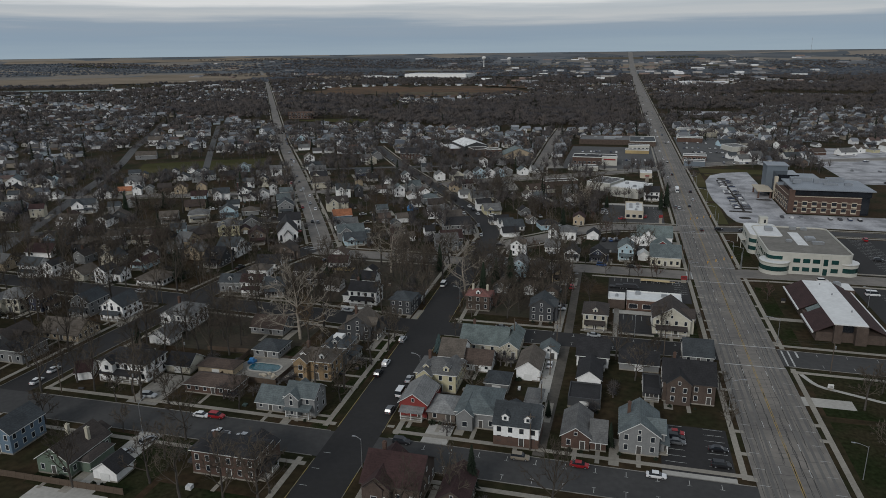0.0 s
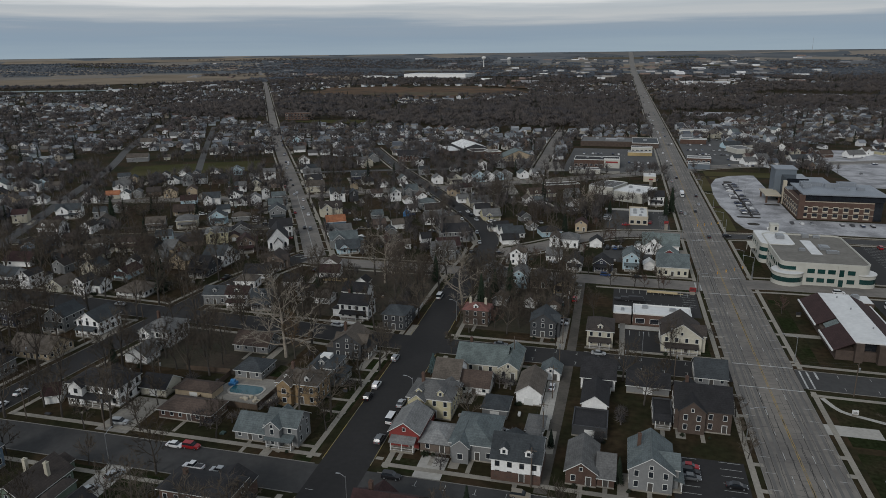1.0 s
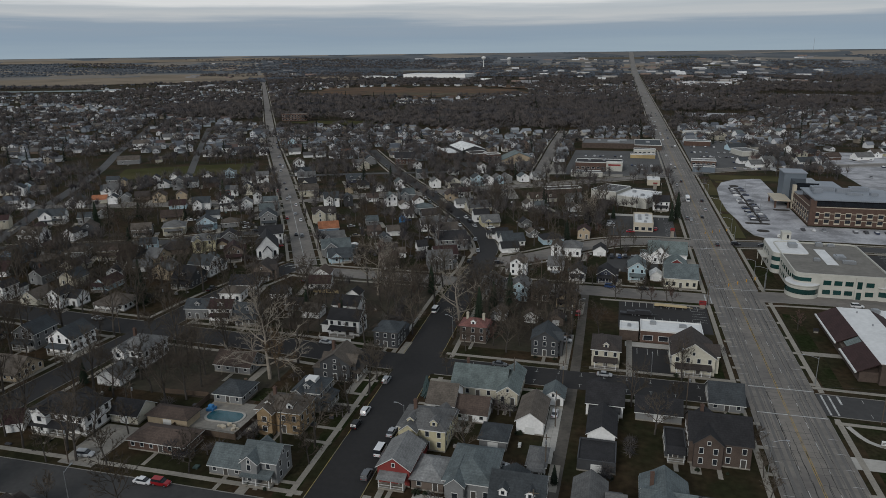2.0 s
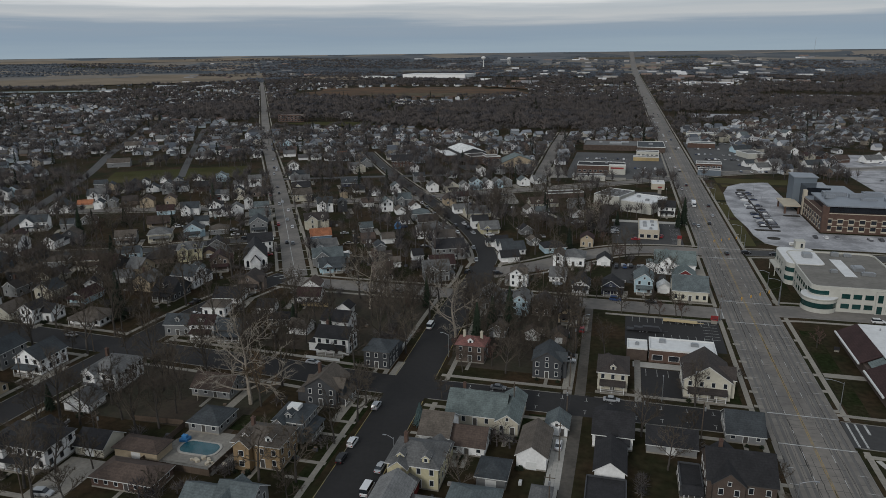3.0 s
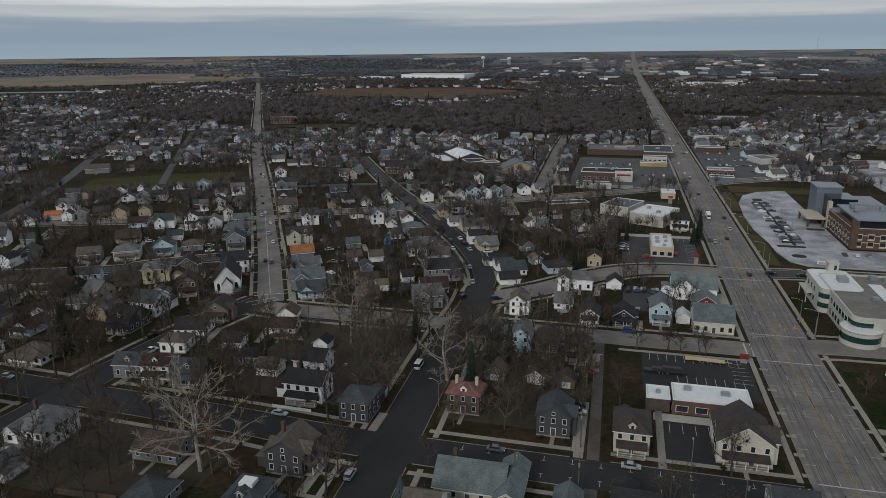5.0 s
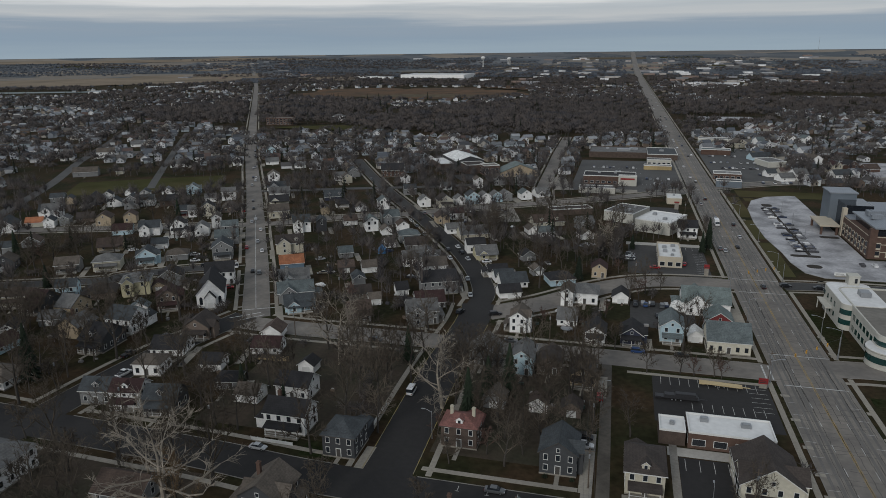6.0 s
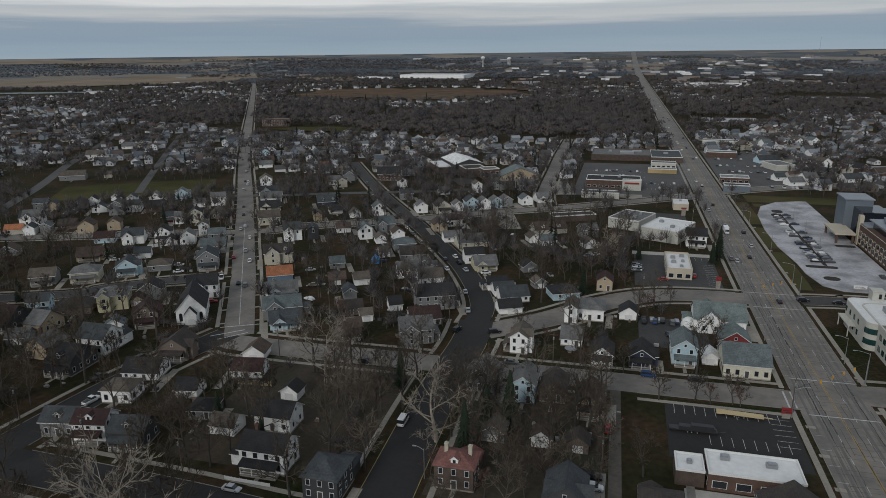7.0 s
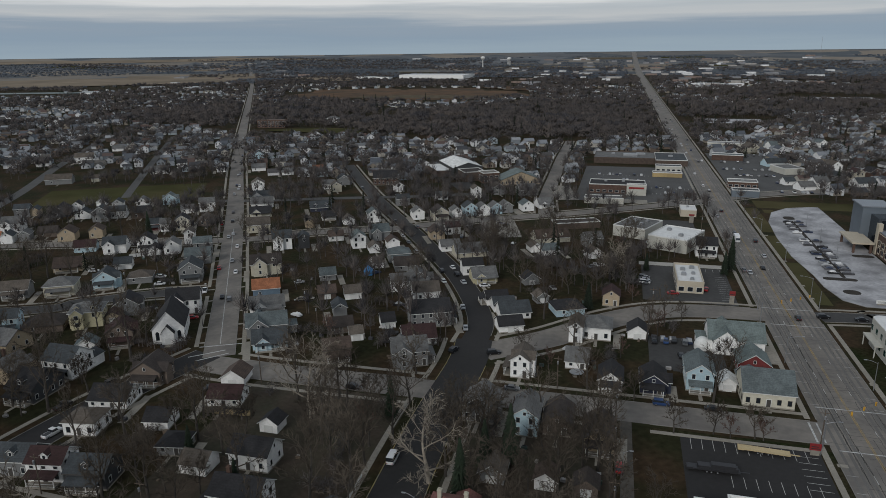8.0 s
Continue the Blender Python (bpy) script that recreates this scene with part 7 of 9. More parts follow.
plant(BROWN[4], 8, 214, 0.8 * rng.uniform(1.05, 1.3))
plant(BROWN[1], 14, 200, 0.8 * rng.uniform(1.05, 1.3))
plant(BROWN[3], 20, 216, 0.9 * rng.uniform(1.05, 1.3))
plant(BROWN[3], -30, 252, 1 * rng.uniform(1.05, 1.3))
plant(BROWN[3], -46, 240, 0.9 * rng.uniform(1.05, 1.3))
plant(BROWN[3], -72, 222, 0.9 * rng.uniform(1.05, 1.3))
for x, y, s in ((-58, 470, 1.1), (-50, 489, 1.2), (-37, 465, 1.0), (-64, 452, 1.1), (-29, 484, 1.2), (-44, 476, 1.3), (-72, 428, 1.0), (-22, 470, 0.9)):
    plant(BROWN[int(-x) % 5], x, y, s)
plant(BROWN[1], 76, 196, 1 * rng.uniform(1.05, 1.3))
plant(BROWN[0], 86, 190, 1 * rng.uniform(1.05, 1.3))
plant(BROWN[1], 92, 180, 1 * rng.uniform(1.05, 1.3))
plant(BROWN[3], 84, 208, 1 * rng.uniform(1.05, 1.3))
plant(BROWN[3], 74, 172, 1 * rng.uniform(1.05, 1.3))
plant(BROWN[4], 96, 198, 1 * rng.uniform(1.05, 1.3))
plant(BROWN[1], -26, 127, 1 * rng.uniform(1.05, 1.3))
plant(BROWN[1], -98, 119, 0.9 * rng.uniform(1.05, 1.3))
plant(BROWN[3], -72, 130, 0.9 * rng.uniform(1.05, 1.3))
plant(BROWN[3], -118, 154, 1 * rng.uniform(1.05, 1.3))
plant(BROWN[3], -96, 156, 1 * rng.uniform(1.05, 1.3))
for x, y in ((16, 303), (24, 303.5), (-34, 333), (30, 330), (-40, 300), (-52, 232 + 20), (-8, 402), (66, 285), (-12, 346)):
    plant(REDDISH[int(x) % 2], x, y, 0.9)
# yard and street trees of the near blocks
n = 0
for k in range(2600):
    if n >= 235:
        break
    x, y = rng.uniform(-300, 36), rng.uniform(112, 470)
    wooded = (-125 < x < -5 and 246 < y < 304) or (-150 < x < -95 and 180 < y < 224) or (-120 < x < -70 and 236 < y < 290)
    if (-165 < x < -104 and 284 < y < 335) or (-118 < x < -84 and 158 < y < 196):
        continue
    if -240 < x < -105 and 308 < y < 470 and rng.random() < 0.75:
        continue
    if 16 < x < 38.5 and y < 190:
        continue
    if not wooded and rng.random() < (0.8 if x > -62 and y < 215 else 0.4):
        continue
    if reserved(x, y) or near_house(x, y, 0.6) or not clear_of_roads(x, y, 1.0) or any((x - a) ** 2 + (y - b) ** 2 < ((12 if x > -66 else 34) if wooded else 45) for a, b in SHADE):
        continue
    pick = rng.random()
    model = rng.choice(CONE) if pick < 0.05 else rng.choice(REDDISH) if pick < 0.08 else rng.choice(BROWN)
    plant(model, x, y, rng.uniform(0.8, 1.25) if not wooded else rng.uniform(0.95, 1.4))
    n += 1
BACK = []  # trees of the back yards, joined below
for k in range(1500):
    if n >= 335:
        break
    x, y = rng.uniform(-300, -105), rng.uniform(150, 330)
    if (-165 < x < -104 and 270 < y < 335) or (-118 < x < -84 and 158 < y < 196):
        continue
    if reserved(x, y) or near_house(x, y, 0.3) or not clear_of_roads(x, y, 0.8) or any((x - a) ** 2 + (y - b) ** 2 < 28 for a, b in SHADE):
        continue
    BACK.append((rng.choice(BROWN), x, y, rng.uniform(0.85, 1.3), rng.uniform(0, 360)))
    SHADE.append((x, y))
    n += 1
for k in range(400):
    if n >= 350:
        break
    x, y = rng.uniform(-52, -10), rng.uniform(244, 302)
    if reserved(x, y) or near_house(x, y, 2.0) or not clear_of_roads(x, y, 2.5) or any((x - a) ** 2 + (y - b) ** 2 < 11 for a, b in SHADE):
        continue
    plant(BROWN[(1, 4, 3)[n % 3]], x, y, rng.uniform(0.85, 1.15))
    n += 1
# clipped shrubs before the house fronts
for hx, hy, hr in HOUSES[:60:2]:
    for k in range(2):
        x, y = hx + rng.uniform(-hr * 0.6, hr * 0.6), hy - hr * 0.85 - rng.uniform(0.5, 1.5)
        if clear_of_roads(x, y, 1.0) and not near_house(x, y, -2.5):
            plant(rng.choice(SHRUB), x, y, rng.uniform(0.6, 1.0))


def bulk(name, verts, tris, mats, label, category, slots=None, flat=False):
    """One big mesh of many small pieces, as stuff."""
    me = bpy.data.meshes.new(name)
    me.vertices.add(len(verts))
    me.vertices.foreach_set("co", verts.astype(np.float32).ravel())
    me.loops.add(len(tris) * 3)
    me.loops.foreach_set("vertex_index", tris.astype(np.int32).ravel())
    me.polygons.add(len(tris))
    me.polygons.foreach_set("loop_start", np.arange(0, len(tris) * 3, 3, dtype=np.int32))
    for m in mats:
        me.materials.append(m)
    if slots is not None:
        me.polygons.foreach_set("material_index", slots.astype(np.int32))
    me.update(calc_edges=True)
    me.validate()
    if flat:
        me.shade_flat()
    return tagged(new(name, me), label, category, kind="stuff")


def joined(trees, label):
    """Full tree models set at many places, as one mesh."""
    V, T, S, base = [], [], [], 0
    for model, x, y, s, turn in trees:
        m = np.array(pose(x, y, 0, 0, 0, turn) @ Matrix.Scale(s, 4))
        for slot, ob in enumerate(sorted(model.children, key=lambda o: not o.name.startswith("trunk"))):
            me = ob.data
            me.calc_loop_triangles()
            co, tri = np.empty(len(me.vertices) * 3), np.empty(len(me.loop_triangles) * 3, int)
            me.vertices.foreach_get("co", co)
            me.loop_triangles.foreach_get("vertices", tri)
            V.append(co.reshape(-1, 3) @ m[:3, :3].T + m[:3, 3])
            T.append(tri.reshape(-1, 3) + base)
            S.append(np.full(len(tri) // 3, slot))
            base += len(co) // 3
    return bulk("bare_trees", np.concatenate(V), np.concatenate(T), [BARK, TWIG], label, "trees", np.concatenate(S))


joined(BACK, "bare brown trees crowding the back yards")


def template(seed, spikes, thick, height=10.0, width=3.6, cone=False, tuft=0.0):
    """A light tree of joined spikes, for crowds: vertices and triangles."""
    r = random.Random(seed)
    v, t = [], []

    def spike(p, q, rad):
        d = (q - p).normalized()
        u = d.orthogonal().normalized()
        w = d.cross(u)
        n = len(v)
        for a in (0, 2.094, 4.189):
            v.append(tuple(p + (u * math.cos(a) + w * math.sin(a)) * rad))
        v.append(tuple(q))
        t.extend([(n, n + 1, n + 3), (n + 1, n + 2, n + 3), (n + 2, n, n + 3)])

    if cone:
        for i in range(spikes):
            z = height * (0.05 + 0.95 * i / spikes)
            reach = width * (1 - z / height) * r.uniform(0.8, 1.15) + 0.3
            a = i * 2.399
            spike(Vector((0, 0, z + reach * 0.3)), Vector((reach * math.cos(a), reach * math.sin(a), z - 0.2 * reach)), thick)
    elif tuft:
        # a round crown of short twig tufts on a slim stem
        spike(Vector((0, 0, -0.2)), Vector((0, 0, height * 0.7)), 0.3)
        for i in range(spikes):
            a, s = i * 2.399 + r.uniform(-0.4, 0.4), 1 - 1.25 * (i + 0.5) / spikes
            c = math.sqrt(1 - s * s)
            n = Vector((math.cos(a) * c, math.sin(a) * c, s))
            k = r.uniform(0.62, 1.0)
            p = Vector((n.x * width, n.y * width, n.z * height * 0.36)) * k + Vector((0, 0, height * 0.60))
            lean = (n + Vector((r.uniform(-0.7, 0.7), r.uniform(-0.7, 0.7), r.uniform(-0.2, 0.6)))).normalized()
            spike(p - lean * tuft * 0.5, p + lean * tuft * r.uniform(0.4, 0.8), thick * r.uniform(0.7, 1.25))
    else:
        spike(Vector((0, 0, -0.2)), Vector((0, 0, height * 0.8)), 0.16 + thick * 0.5)
        for i in range(spikes):
            a, e = i * 2.399 + r.uniform(-0.4, 0.4), r.uniform(0.15, 1.45)
            out = Vector((math.cos(a) * math.cos(e) * width, math.sin(a) * math.cos(e) * width, math.sin(e) * height * 0.5)) * r.uniform(0.75, 1.12)
            base = Vector((0, 0, height * 0.40))
            k = r.choice((0.0, 0.0, 0.3, 0.5))
            wob = Vector((r.uniform(-0.6, 0.6), r.uniform(-0.6, 0.6), r.uniform(-0.4, 0.4))) * (1.0 if k else 0.2)
            spike(base + out * k + wob, base + out + Vector((0, 0, 0.8)), thick * (1.3 if not k else r.uniform(0.5, 0.9)))
    return np.array(v), np.array(t)


def crowd(name, places, kinds, mat, label, category, seed, low=0.7, high=1.25):
    """Many light trees in one mesh."""
    r = np.random.RandomState(seed)
    V, T, base = [], [], 0
    for x, y, k in places:
        v, t = kinds[k % len(kinds)]
        a, s = r.uniform(0, 6.283), r.uniform(low, high)
        c, sn = math.cos(a) * s, math.sin(a) * s
        q = np.empty_like(v)
        q[:, 0], q[:, 1], q[:, 2] = v[:, 0] * c - v[:, 1] * sn + x, v[:, 0] * sn + v[:, 1] * c + y, v[:, 2] * s * r.uniform(0.85, 1.15) + land(x, y)
        V.append(q)
        T.append(t + base)
        base += len(v)
    return bulk(name, np.concatenate(V), np.concatenate(T), [mat], label, category)


def clear_many(P, m, roads=None):
    ok = np.ones(len(P), bool)
    for arr, half in ROAD_XY:
        sub = arr[:: 2] if len(arr) > 60 else arr
        for s in range(0, len(P), 2000):
            d = (P[s:s + 2000, None, :] - sub[None]) ** 2
            ok[s:s + 2000] &= d.sum(2).min(1) > (half + m) ** 2
    return ok


RS = np.random.RandomState(77)
MID_T = [template(s, 46, 0.12, 12, 4.4) for s in range(6)]
FAR_T = [template(50 + s, 24, 0.62, 12, 4.6 + 0.3 * s, False, 3.2) for s in range(6)]
WOOD_T = [template(90 + s, 12, 1.35, 11, 5.4 + 0.4 * s, False, 4.2) for s in range(5)]
CONE_T = [template(120 + s, 26, 0.5, 11, 2.8, True) for s in range(3)]


def scatter(n, r0, r1, seed):
    """Points over the overlooked wedge between two distances, thinning outwards."""
    r = np.random.RandomState(seed)
    rad = np.sqrt(r.uniform(r0 ** 2, r1 ** 2, n))
    az = np.radians(r.uniform(-20, 50, n))
    return np.stack([-rad * np.sin(az), rad * np.cos(az)], 1)

# brush along the back fences and small things left lying in the yards
BRUSH_T = [template(200 + s, 40, 0.08, 2.6 + 0.5 * s, 1.5 + 0.35 * s, False, 1.5) for s in range(4)]
q = np.random.RandomState(61)
lines = []
for k in range(230):
    x, y, along = q.uniform(-300, 40), q.uniform(118, 430), q.randint(2)
    for i in range(q.randint(2, 8)):
        bx, by = x + (1.7 * i if along else q.uniform(-0.5, 0.5)), y + (q.uniform(-0.5, 0.5) if along else 1.7 * i)
        if not reserved(bx, by) and not near_house(bx, by, -2.0) and clear_of_roads(bx, by, 4.0):
            lines.append((bx, by, k + i))
# shares the haze-greyed crown colour of the farther trees
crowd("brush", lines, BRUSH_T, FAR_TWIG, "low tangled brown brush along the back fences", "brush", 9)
g = Geo()
for k in range(420):
    x, y = q.uniform(-260, 40), q.uniform(118, 430)
    if reserved(x, y) or near_house(x, y, -1.5) or not near_house(x, y, 7) or not clear_of_roads(x, y, 4.5):
        continue
    a, b, h = q.uniform(0.25, 0.9), q.uniform(0.25, 0.7), q.uniform(0.3, 1.1)
    g.box(x - a, x + a, y - b, y + b, -0.05, h)
    if k % 3 == 0:
        g.box(x - a * 0.7, x + a * 0.7, y + b * 0.4, y + b, h, h * 1.5)
CLUTTER = island_ramp("yard clutter", [(0.30, 0.29, 0.28), (0.05, 0.05, 0.055), (0.13, 0.10, 0.075), (0.45, 0.45, 0.44), (0.06, 0.09, 0.08), (0.20, 0.19, 0.18)], 0.8, 3.0)
tagged(part("yard_clutter", g, CLUTTER), "bins, benches and boxes left about the back yards", "clutter", kind="stuff")


# vehicles
PAINTS = {"white": (0.62, 0.62, 0.62), "silver": (0.34, 0.35, 0.36), "grey": (0.10, 0.105, 0.11), "black": (0.012, 0.012, 0.014), "red": (0.28, 0.012, 0.016), "blue": (0.02, 0.05, 0.14), "tan": (0.22, 0.19, 0.15)}
PAINT = {k: material("car paint " + k, c, 0.28, 0.1, vary=0.05, spec=0.5) for k, c in PAINTS.items()}
WHEEL = Geo()
WHEEL.tube((0, -0.11, 0), (0, 0.11, 0), 0.33, 0.33, 14)
WHEEL.tube((0, -0.125, 0), (0, 0.125, 0), 0.19, 0.19, 10, 1)
WHEEL = WHEEL.mesh("wheel", RUBBER, METAL)


def loft(g, sections, slot=0):
    """A body through closed cross-sections of equal size."""
    n = len(sections[0])
    g.add([p for s in sections for p in s], [tuple(range(n - 1, -1, -1)), tuple((len(sections) - 1) * n + i for i in range(n))] +
          [(k * n + i, k * n + (i + 1) % n, (k + 1) * n + (i + 1) % n, (k + 1) * n + i) for k in range(len(sections) - 1) for i in range(n)], slot)
    return g


def hull(x, half, z0, z1):
    return [(x, -half * 0.92, z0), (x, half * 0.92, z0), (x, half, z0 + (z1 - z0) * 0.45), (x, half * 0.93, z1), (x, -half * 0.93, z1), (x, -half, z0 + (z1 - z0) * 0.45)]


CAR_SHAPES = {  # length, width, bonnet height, cabin sections (x share, half-width, height)
    "saloon": (4.7, 0.90, 0.92, ((-0.36, 0.74, 0.95), (-0.20, 0.66, 1.43), (0.10, 0.66, 1.43), (0.27, 0.76, 0.93))),
    "suv": (4.7, 0.94, 1.05, ((-0.49, 0.84, 1.06), (-0.42, 0.74, 1.70), (0.08, 0.74, 1.72), (0.25, 0.82, 1.06))),
    "van": (5.4, 1.0, 1.15, ((-0.49, 0.96, 1.16), (-0.48, 0.86, 2.25), (0.22, 0.86, 2.25), (0.40, 0.92, 1.16))),
    "pickup": (5.6, 0.98, 1.10, ((-0.10, 0.86, 1.10), (-0.07, 0.76, 1.80), (0.14, 0.76, 1.80), (0.24, 0.86, 1.10))),
}


def car_model(shape, paint, lamps=True):
    L, W, H, cabin = CAR_SHAPES[shape]
    words = {"saloon": "saloon car", "suv": "tall estate car", "van": "delivery van", "pickup": "pickup truck"}[shape]
    root = thing("pickup_truck" if shape == "pickup" else "van" if shape == "van" else "car", pose(0, -400, 0), "parked %s %s with dark windows" % (paint, words), "car" if shape in ("saloon", "suv") else shape, "parked vehicles")
    g = Geo()
    loft(g, [hull(-L / 2, W * 0.86, 0.38, H * 0.86), hull(-L / 2 + 0.15, W * 0.96, 0.28, H), hull(-L * 0.25, W, 0.24, H + 0.02), hull(L * 0.2, W, 0.24, H), hull(L / 2 - 0.25, W * 0.94, 0.28, H * 0.84), hull(L / 2, W * 0.80, 0.40, H * 0.70)])
    body = part("body", g, PAINT[paint], root)
    c = Geo()
    s = [[(x * L, -h, z0), (x * L, h, z0)] for x, h, z0 in cabin]
    (xa, ha, za), (xb, hb, zb), (xc, hc, zc), (xd, hd, zd) = cabin
    c.add([(xa * L, -ha, za), (xa * L, ha, za), (xd * L, hd, zd), (xd * L, -hd, zd), (xb * L, -hb, zb), (xb * L, hb, zb), (xc * L, hc, zc), (xc * L, -hc, zc)],
          [(0, 1, 5, 4), (1, 2, 6, 5), (2, 3, 7, 6), (3, 0, 4, 7), (3, 2, 1, 0), (4, 5, 6, 7)])
    part("glasshouse", c, GLASS, root)
    part("roof", Geo().box(xb * L - 0.05, xc * L + 0.05, -hb - 0.03, hb + 0.03, zb - 0.02, zb + 0.05), PAINT[paint], root)
    for x in (-0.31, 0.31):
        for y in (-1, 1):
            part("wheel", WHEEL, None, root, at=pose(x * L, y * (W - 0.12), 0.33))
    for y in (-1, 1) if lamps else ():
        part("headlight", Geo().box(L / 2 - 0.16, L / 2 + 0.01, y * W * 0.62 - 0.2, y * W * 0.62 + 0.2, 0.55, 0.70), LAMP_CLEAR, root)
        part("taillight", Geo().box(-L / 2 - 0.02, -L / 2 + 0.12, y * W * 0.66 - 0.16, y * W * 0.66 + 0.16, 0.62, 0.82), LAMP_RED, root)
    if shape == "pickup":
        part("bed", Geo().box(-L * 0.47, -L * 0.12, -W * 0.78, W * 0.78, H + 0.01, H + 0.06), METAL_DARK, root)
    return root


MODELS, PARKED = {}, set()


def park(shape, paint, x, y, turn, lamps=True):
    key = shape + paint + str(lamps)
    if key not in MODELS:
        MODELS[key] = car_model(shape, paint, lamps)
    m = pose(x, y, 0.055, 0, 0, turn)
    if key not in PARKED:
        PARKED.add(key)
        MODELS[key].matrix_basis = m
        return MODELS[key]
    return copy_thing(MODELS[key], m)


park("suv", "white", -64.3, 193, 90)
park("suv", "black", -64.2, 185.5, 90)
park("saloon", "silver", -53.6, 184, 90)
park("van", "white", -53.5, 175, 90)
park("suv", "grey", -53.2, 164.5, 90)
park("suv", "silver", -64.8, 212.5, 90)
park("van", "white", -65.6, 273, 90)
park("suv", "black", -45, 149.6, 0)
park("suv", "tan", -14, 149.6, 0)
park("saloon", "red", 0.5, 149.7, 0)
park("saloon", "white", 18.5, 149.6, 0)
park("saloon", "white", -104, 149.5, 0)
park("pickup", "white", -93.5, 142.0, 180)
park("saloon", "silver", -86.5, 142.2, 180)
park("suv", "red", -99.5, 150.0, 0)
park("suv", "silver", -126, 156, 8)
park("saloon", "red", 24, 170.5, 0)
park("saloon", "grey", 24, 166, 0)
park("suv", "black", 24, 168.2, 0)
park("saloon", "black", 34, 164.8, 0)
park("suv", "black", 34, 157.6, 0)
park("saloon", "grey", -33, 231.4, 0)
park("saloon", "silver", 0, 231.6, 0)
park("saloon", "black", -2, 223, 0)
park("saloon", "silver", -95, 235, -3)
park("suv", "white", -14.2, 255, 0)
park("suv", "black", -14.5, 259, 0)
park("suv", "black", -152, 302, 75)
park("saloon", "white", -153.5, 291, 78)
park("suv", "black", -162.5, 292, 80)
park("saloon", "white", -156.5, 271, 82)
park("pickup", "black", -166, 276, 82)
park("pickup", "white", -157.5, 263, 82)
park("saloon", "black", -131, 296, 60)
park("suv", "black", -89, 305.8, 0)
park("saloon", "grey", -43, 316.2, 0)
park("saloon", "grey", 40.5, 452, 91)
park("saloon", "silver", 53, 477, 91)
park("suv", "black", 45, 574, 91)
park("saloon", "white", 42, 656, 91)
park("saloon", "silver", 41, 558, 91)
park("saloon", "black", 51, 395, 91)
park("saloon", "grey", 45.5, 520, 91)
park("suv", "black", 53.5, 505, 91)
park("saloon", "white", -206, 438, 119)
park("saloon", "black", -228, 488, 119)
park("suv", "red", -241, 480, 119)
park("saloon", "white", -167.5, 164, 92)
park("saloon", "white", -166.5, 156, 92)
park("saloon", "silver", -190, 236, 0)
park("saloon", "silver", -112, 128, 72)
park("suv", "silver", -110, 134.5, 72)
park("saloon", "white", -12.5, 204, 90)
park("saloon", "silver", -23, 176, 0)
park("saloon", "red", 8, 413, 10)
park("saloon", "red", 21.5, 421, 80)
park("suv", "white", -3, 425, 0)
park("saloon", "silver", -3, 428.5, 0)
park("suv", "grey", -3, 432, 0)
park("van", "white", 108, 299, 0)
park("suv", "white", 93, 313.5, 2)
park("saloon", "grey", -126, 497, 121)
park("saloon", "silver", -220.8, 454.3, 119, False)
park("saloon", "white", -183.9, 399.2, 119, False)
park("saloon", "black", -171.6, 368.0, 119, False)
park("suv", "grey", -167.2, 366.2, 119, False)
park("saloon", "red", -194.7, 402.9, 119, False)
park("saloon", "silver", -195.0, 414.8, 119, False)
park("saloon", "black", -238.3, 487.5, 119, False)
park("saloon", "white", -293.2, 588.9, 119, False)
park("suv", "silver", -279.9, 559.3, 119, False)
park("suv", "black", -92.2, 421.3, 121, False)
park("saloon", "white", -88.4, 427.3, 121, False)
park("suv", "black", -84.3, 418.0, 121, False)
park("saloon", "silver", -78.8, 407.9, 121, False)
park("saloon", "white", -87.6, 407.5, 121, False)
park("saloon", "white", -68.9, 405.6, 24, False)
park("saloon", "silver", -72.3, 378.6, 110, False)
park("saloon", "silver", -66.6, 358.3, 105, False)
park("suv", "black", -66.2, 338.7, 75, False)
park("suv", "black", -52.7, 339.6, 24, False)
park("saloon", "white", -128.3, 476.5, 121, False)
park("saloon", "grey", -121.5, 465.1, 121, False)
park("suv", "silver", -112.0, 447.8, 121, False)
park("saloon", "black", -142.8, 507.6, 121, False)
park("saloon", "silver", -178.2, 556.8, 121, False)
park("suv", "grey", -199.5, 600.7, 121, False)
park("saloon", "grey", -18.0, 374.4, 35, False)
park("saloon", "black", -1.0, 361.6, 90, False)
park("saloon", "blue", 2.8, 362.4, 90, False)
park("suv", "black", 5.4, 363.5, 90, False)
park("suv", "grey", 9.0, 362.4, 90, False)
park("saloon", "black", 7.0, 351.3, 95, False)
park("suv", "black", 10.0, 352.0, 95, False)
park("saloon", "black", 13.3, 316.8, 0, False)
park("suv", "blue", -0.5, 316.8, 0, False)
park("saloon", "silver", -2.3, 431.4, 60, False)
park("saloon", "grey", -1.8, 425.2, 60, False)
park("saloon", "white", -22.2, 445.5, 40, False)
park("saloon", "grey", -25.9, 442.9, 40, False)
park("saloon", "silver", -148.6, 392.3, 30, False)
park("saloon", "tan", -138.0, 372.8, 20, False)
park("saloon", "white", -213.6, 385.8, 30, False)
park("saloon", "white", -207.6, 376.7, 30, False)
park("pickup", "white", -183.0, 373.2, 119, False)
park("suv", "black", -197.2, 370.0, 20, False)
park("saloon", "red", -170.0, 344.6, 29, False)
park("saloon", "white", -249.9, 386.2, 29, False)
park("saloon", "black", 49.2, 457.0, 91, False)
park("saloon", "silver", 42.5, 448.7, 91, False)
park("suv", "black", 60.2, 398.0, 8, False)
park("saloon", "black", 73.0, 398.1, 2, False)
park("suv", "red", -11.5, 282, 90)
park("suv", "red", 131, 390, 90)
park("suv", "black", 126, 352, 0)


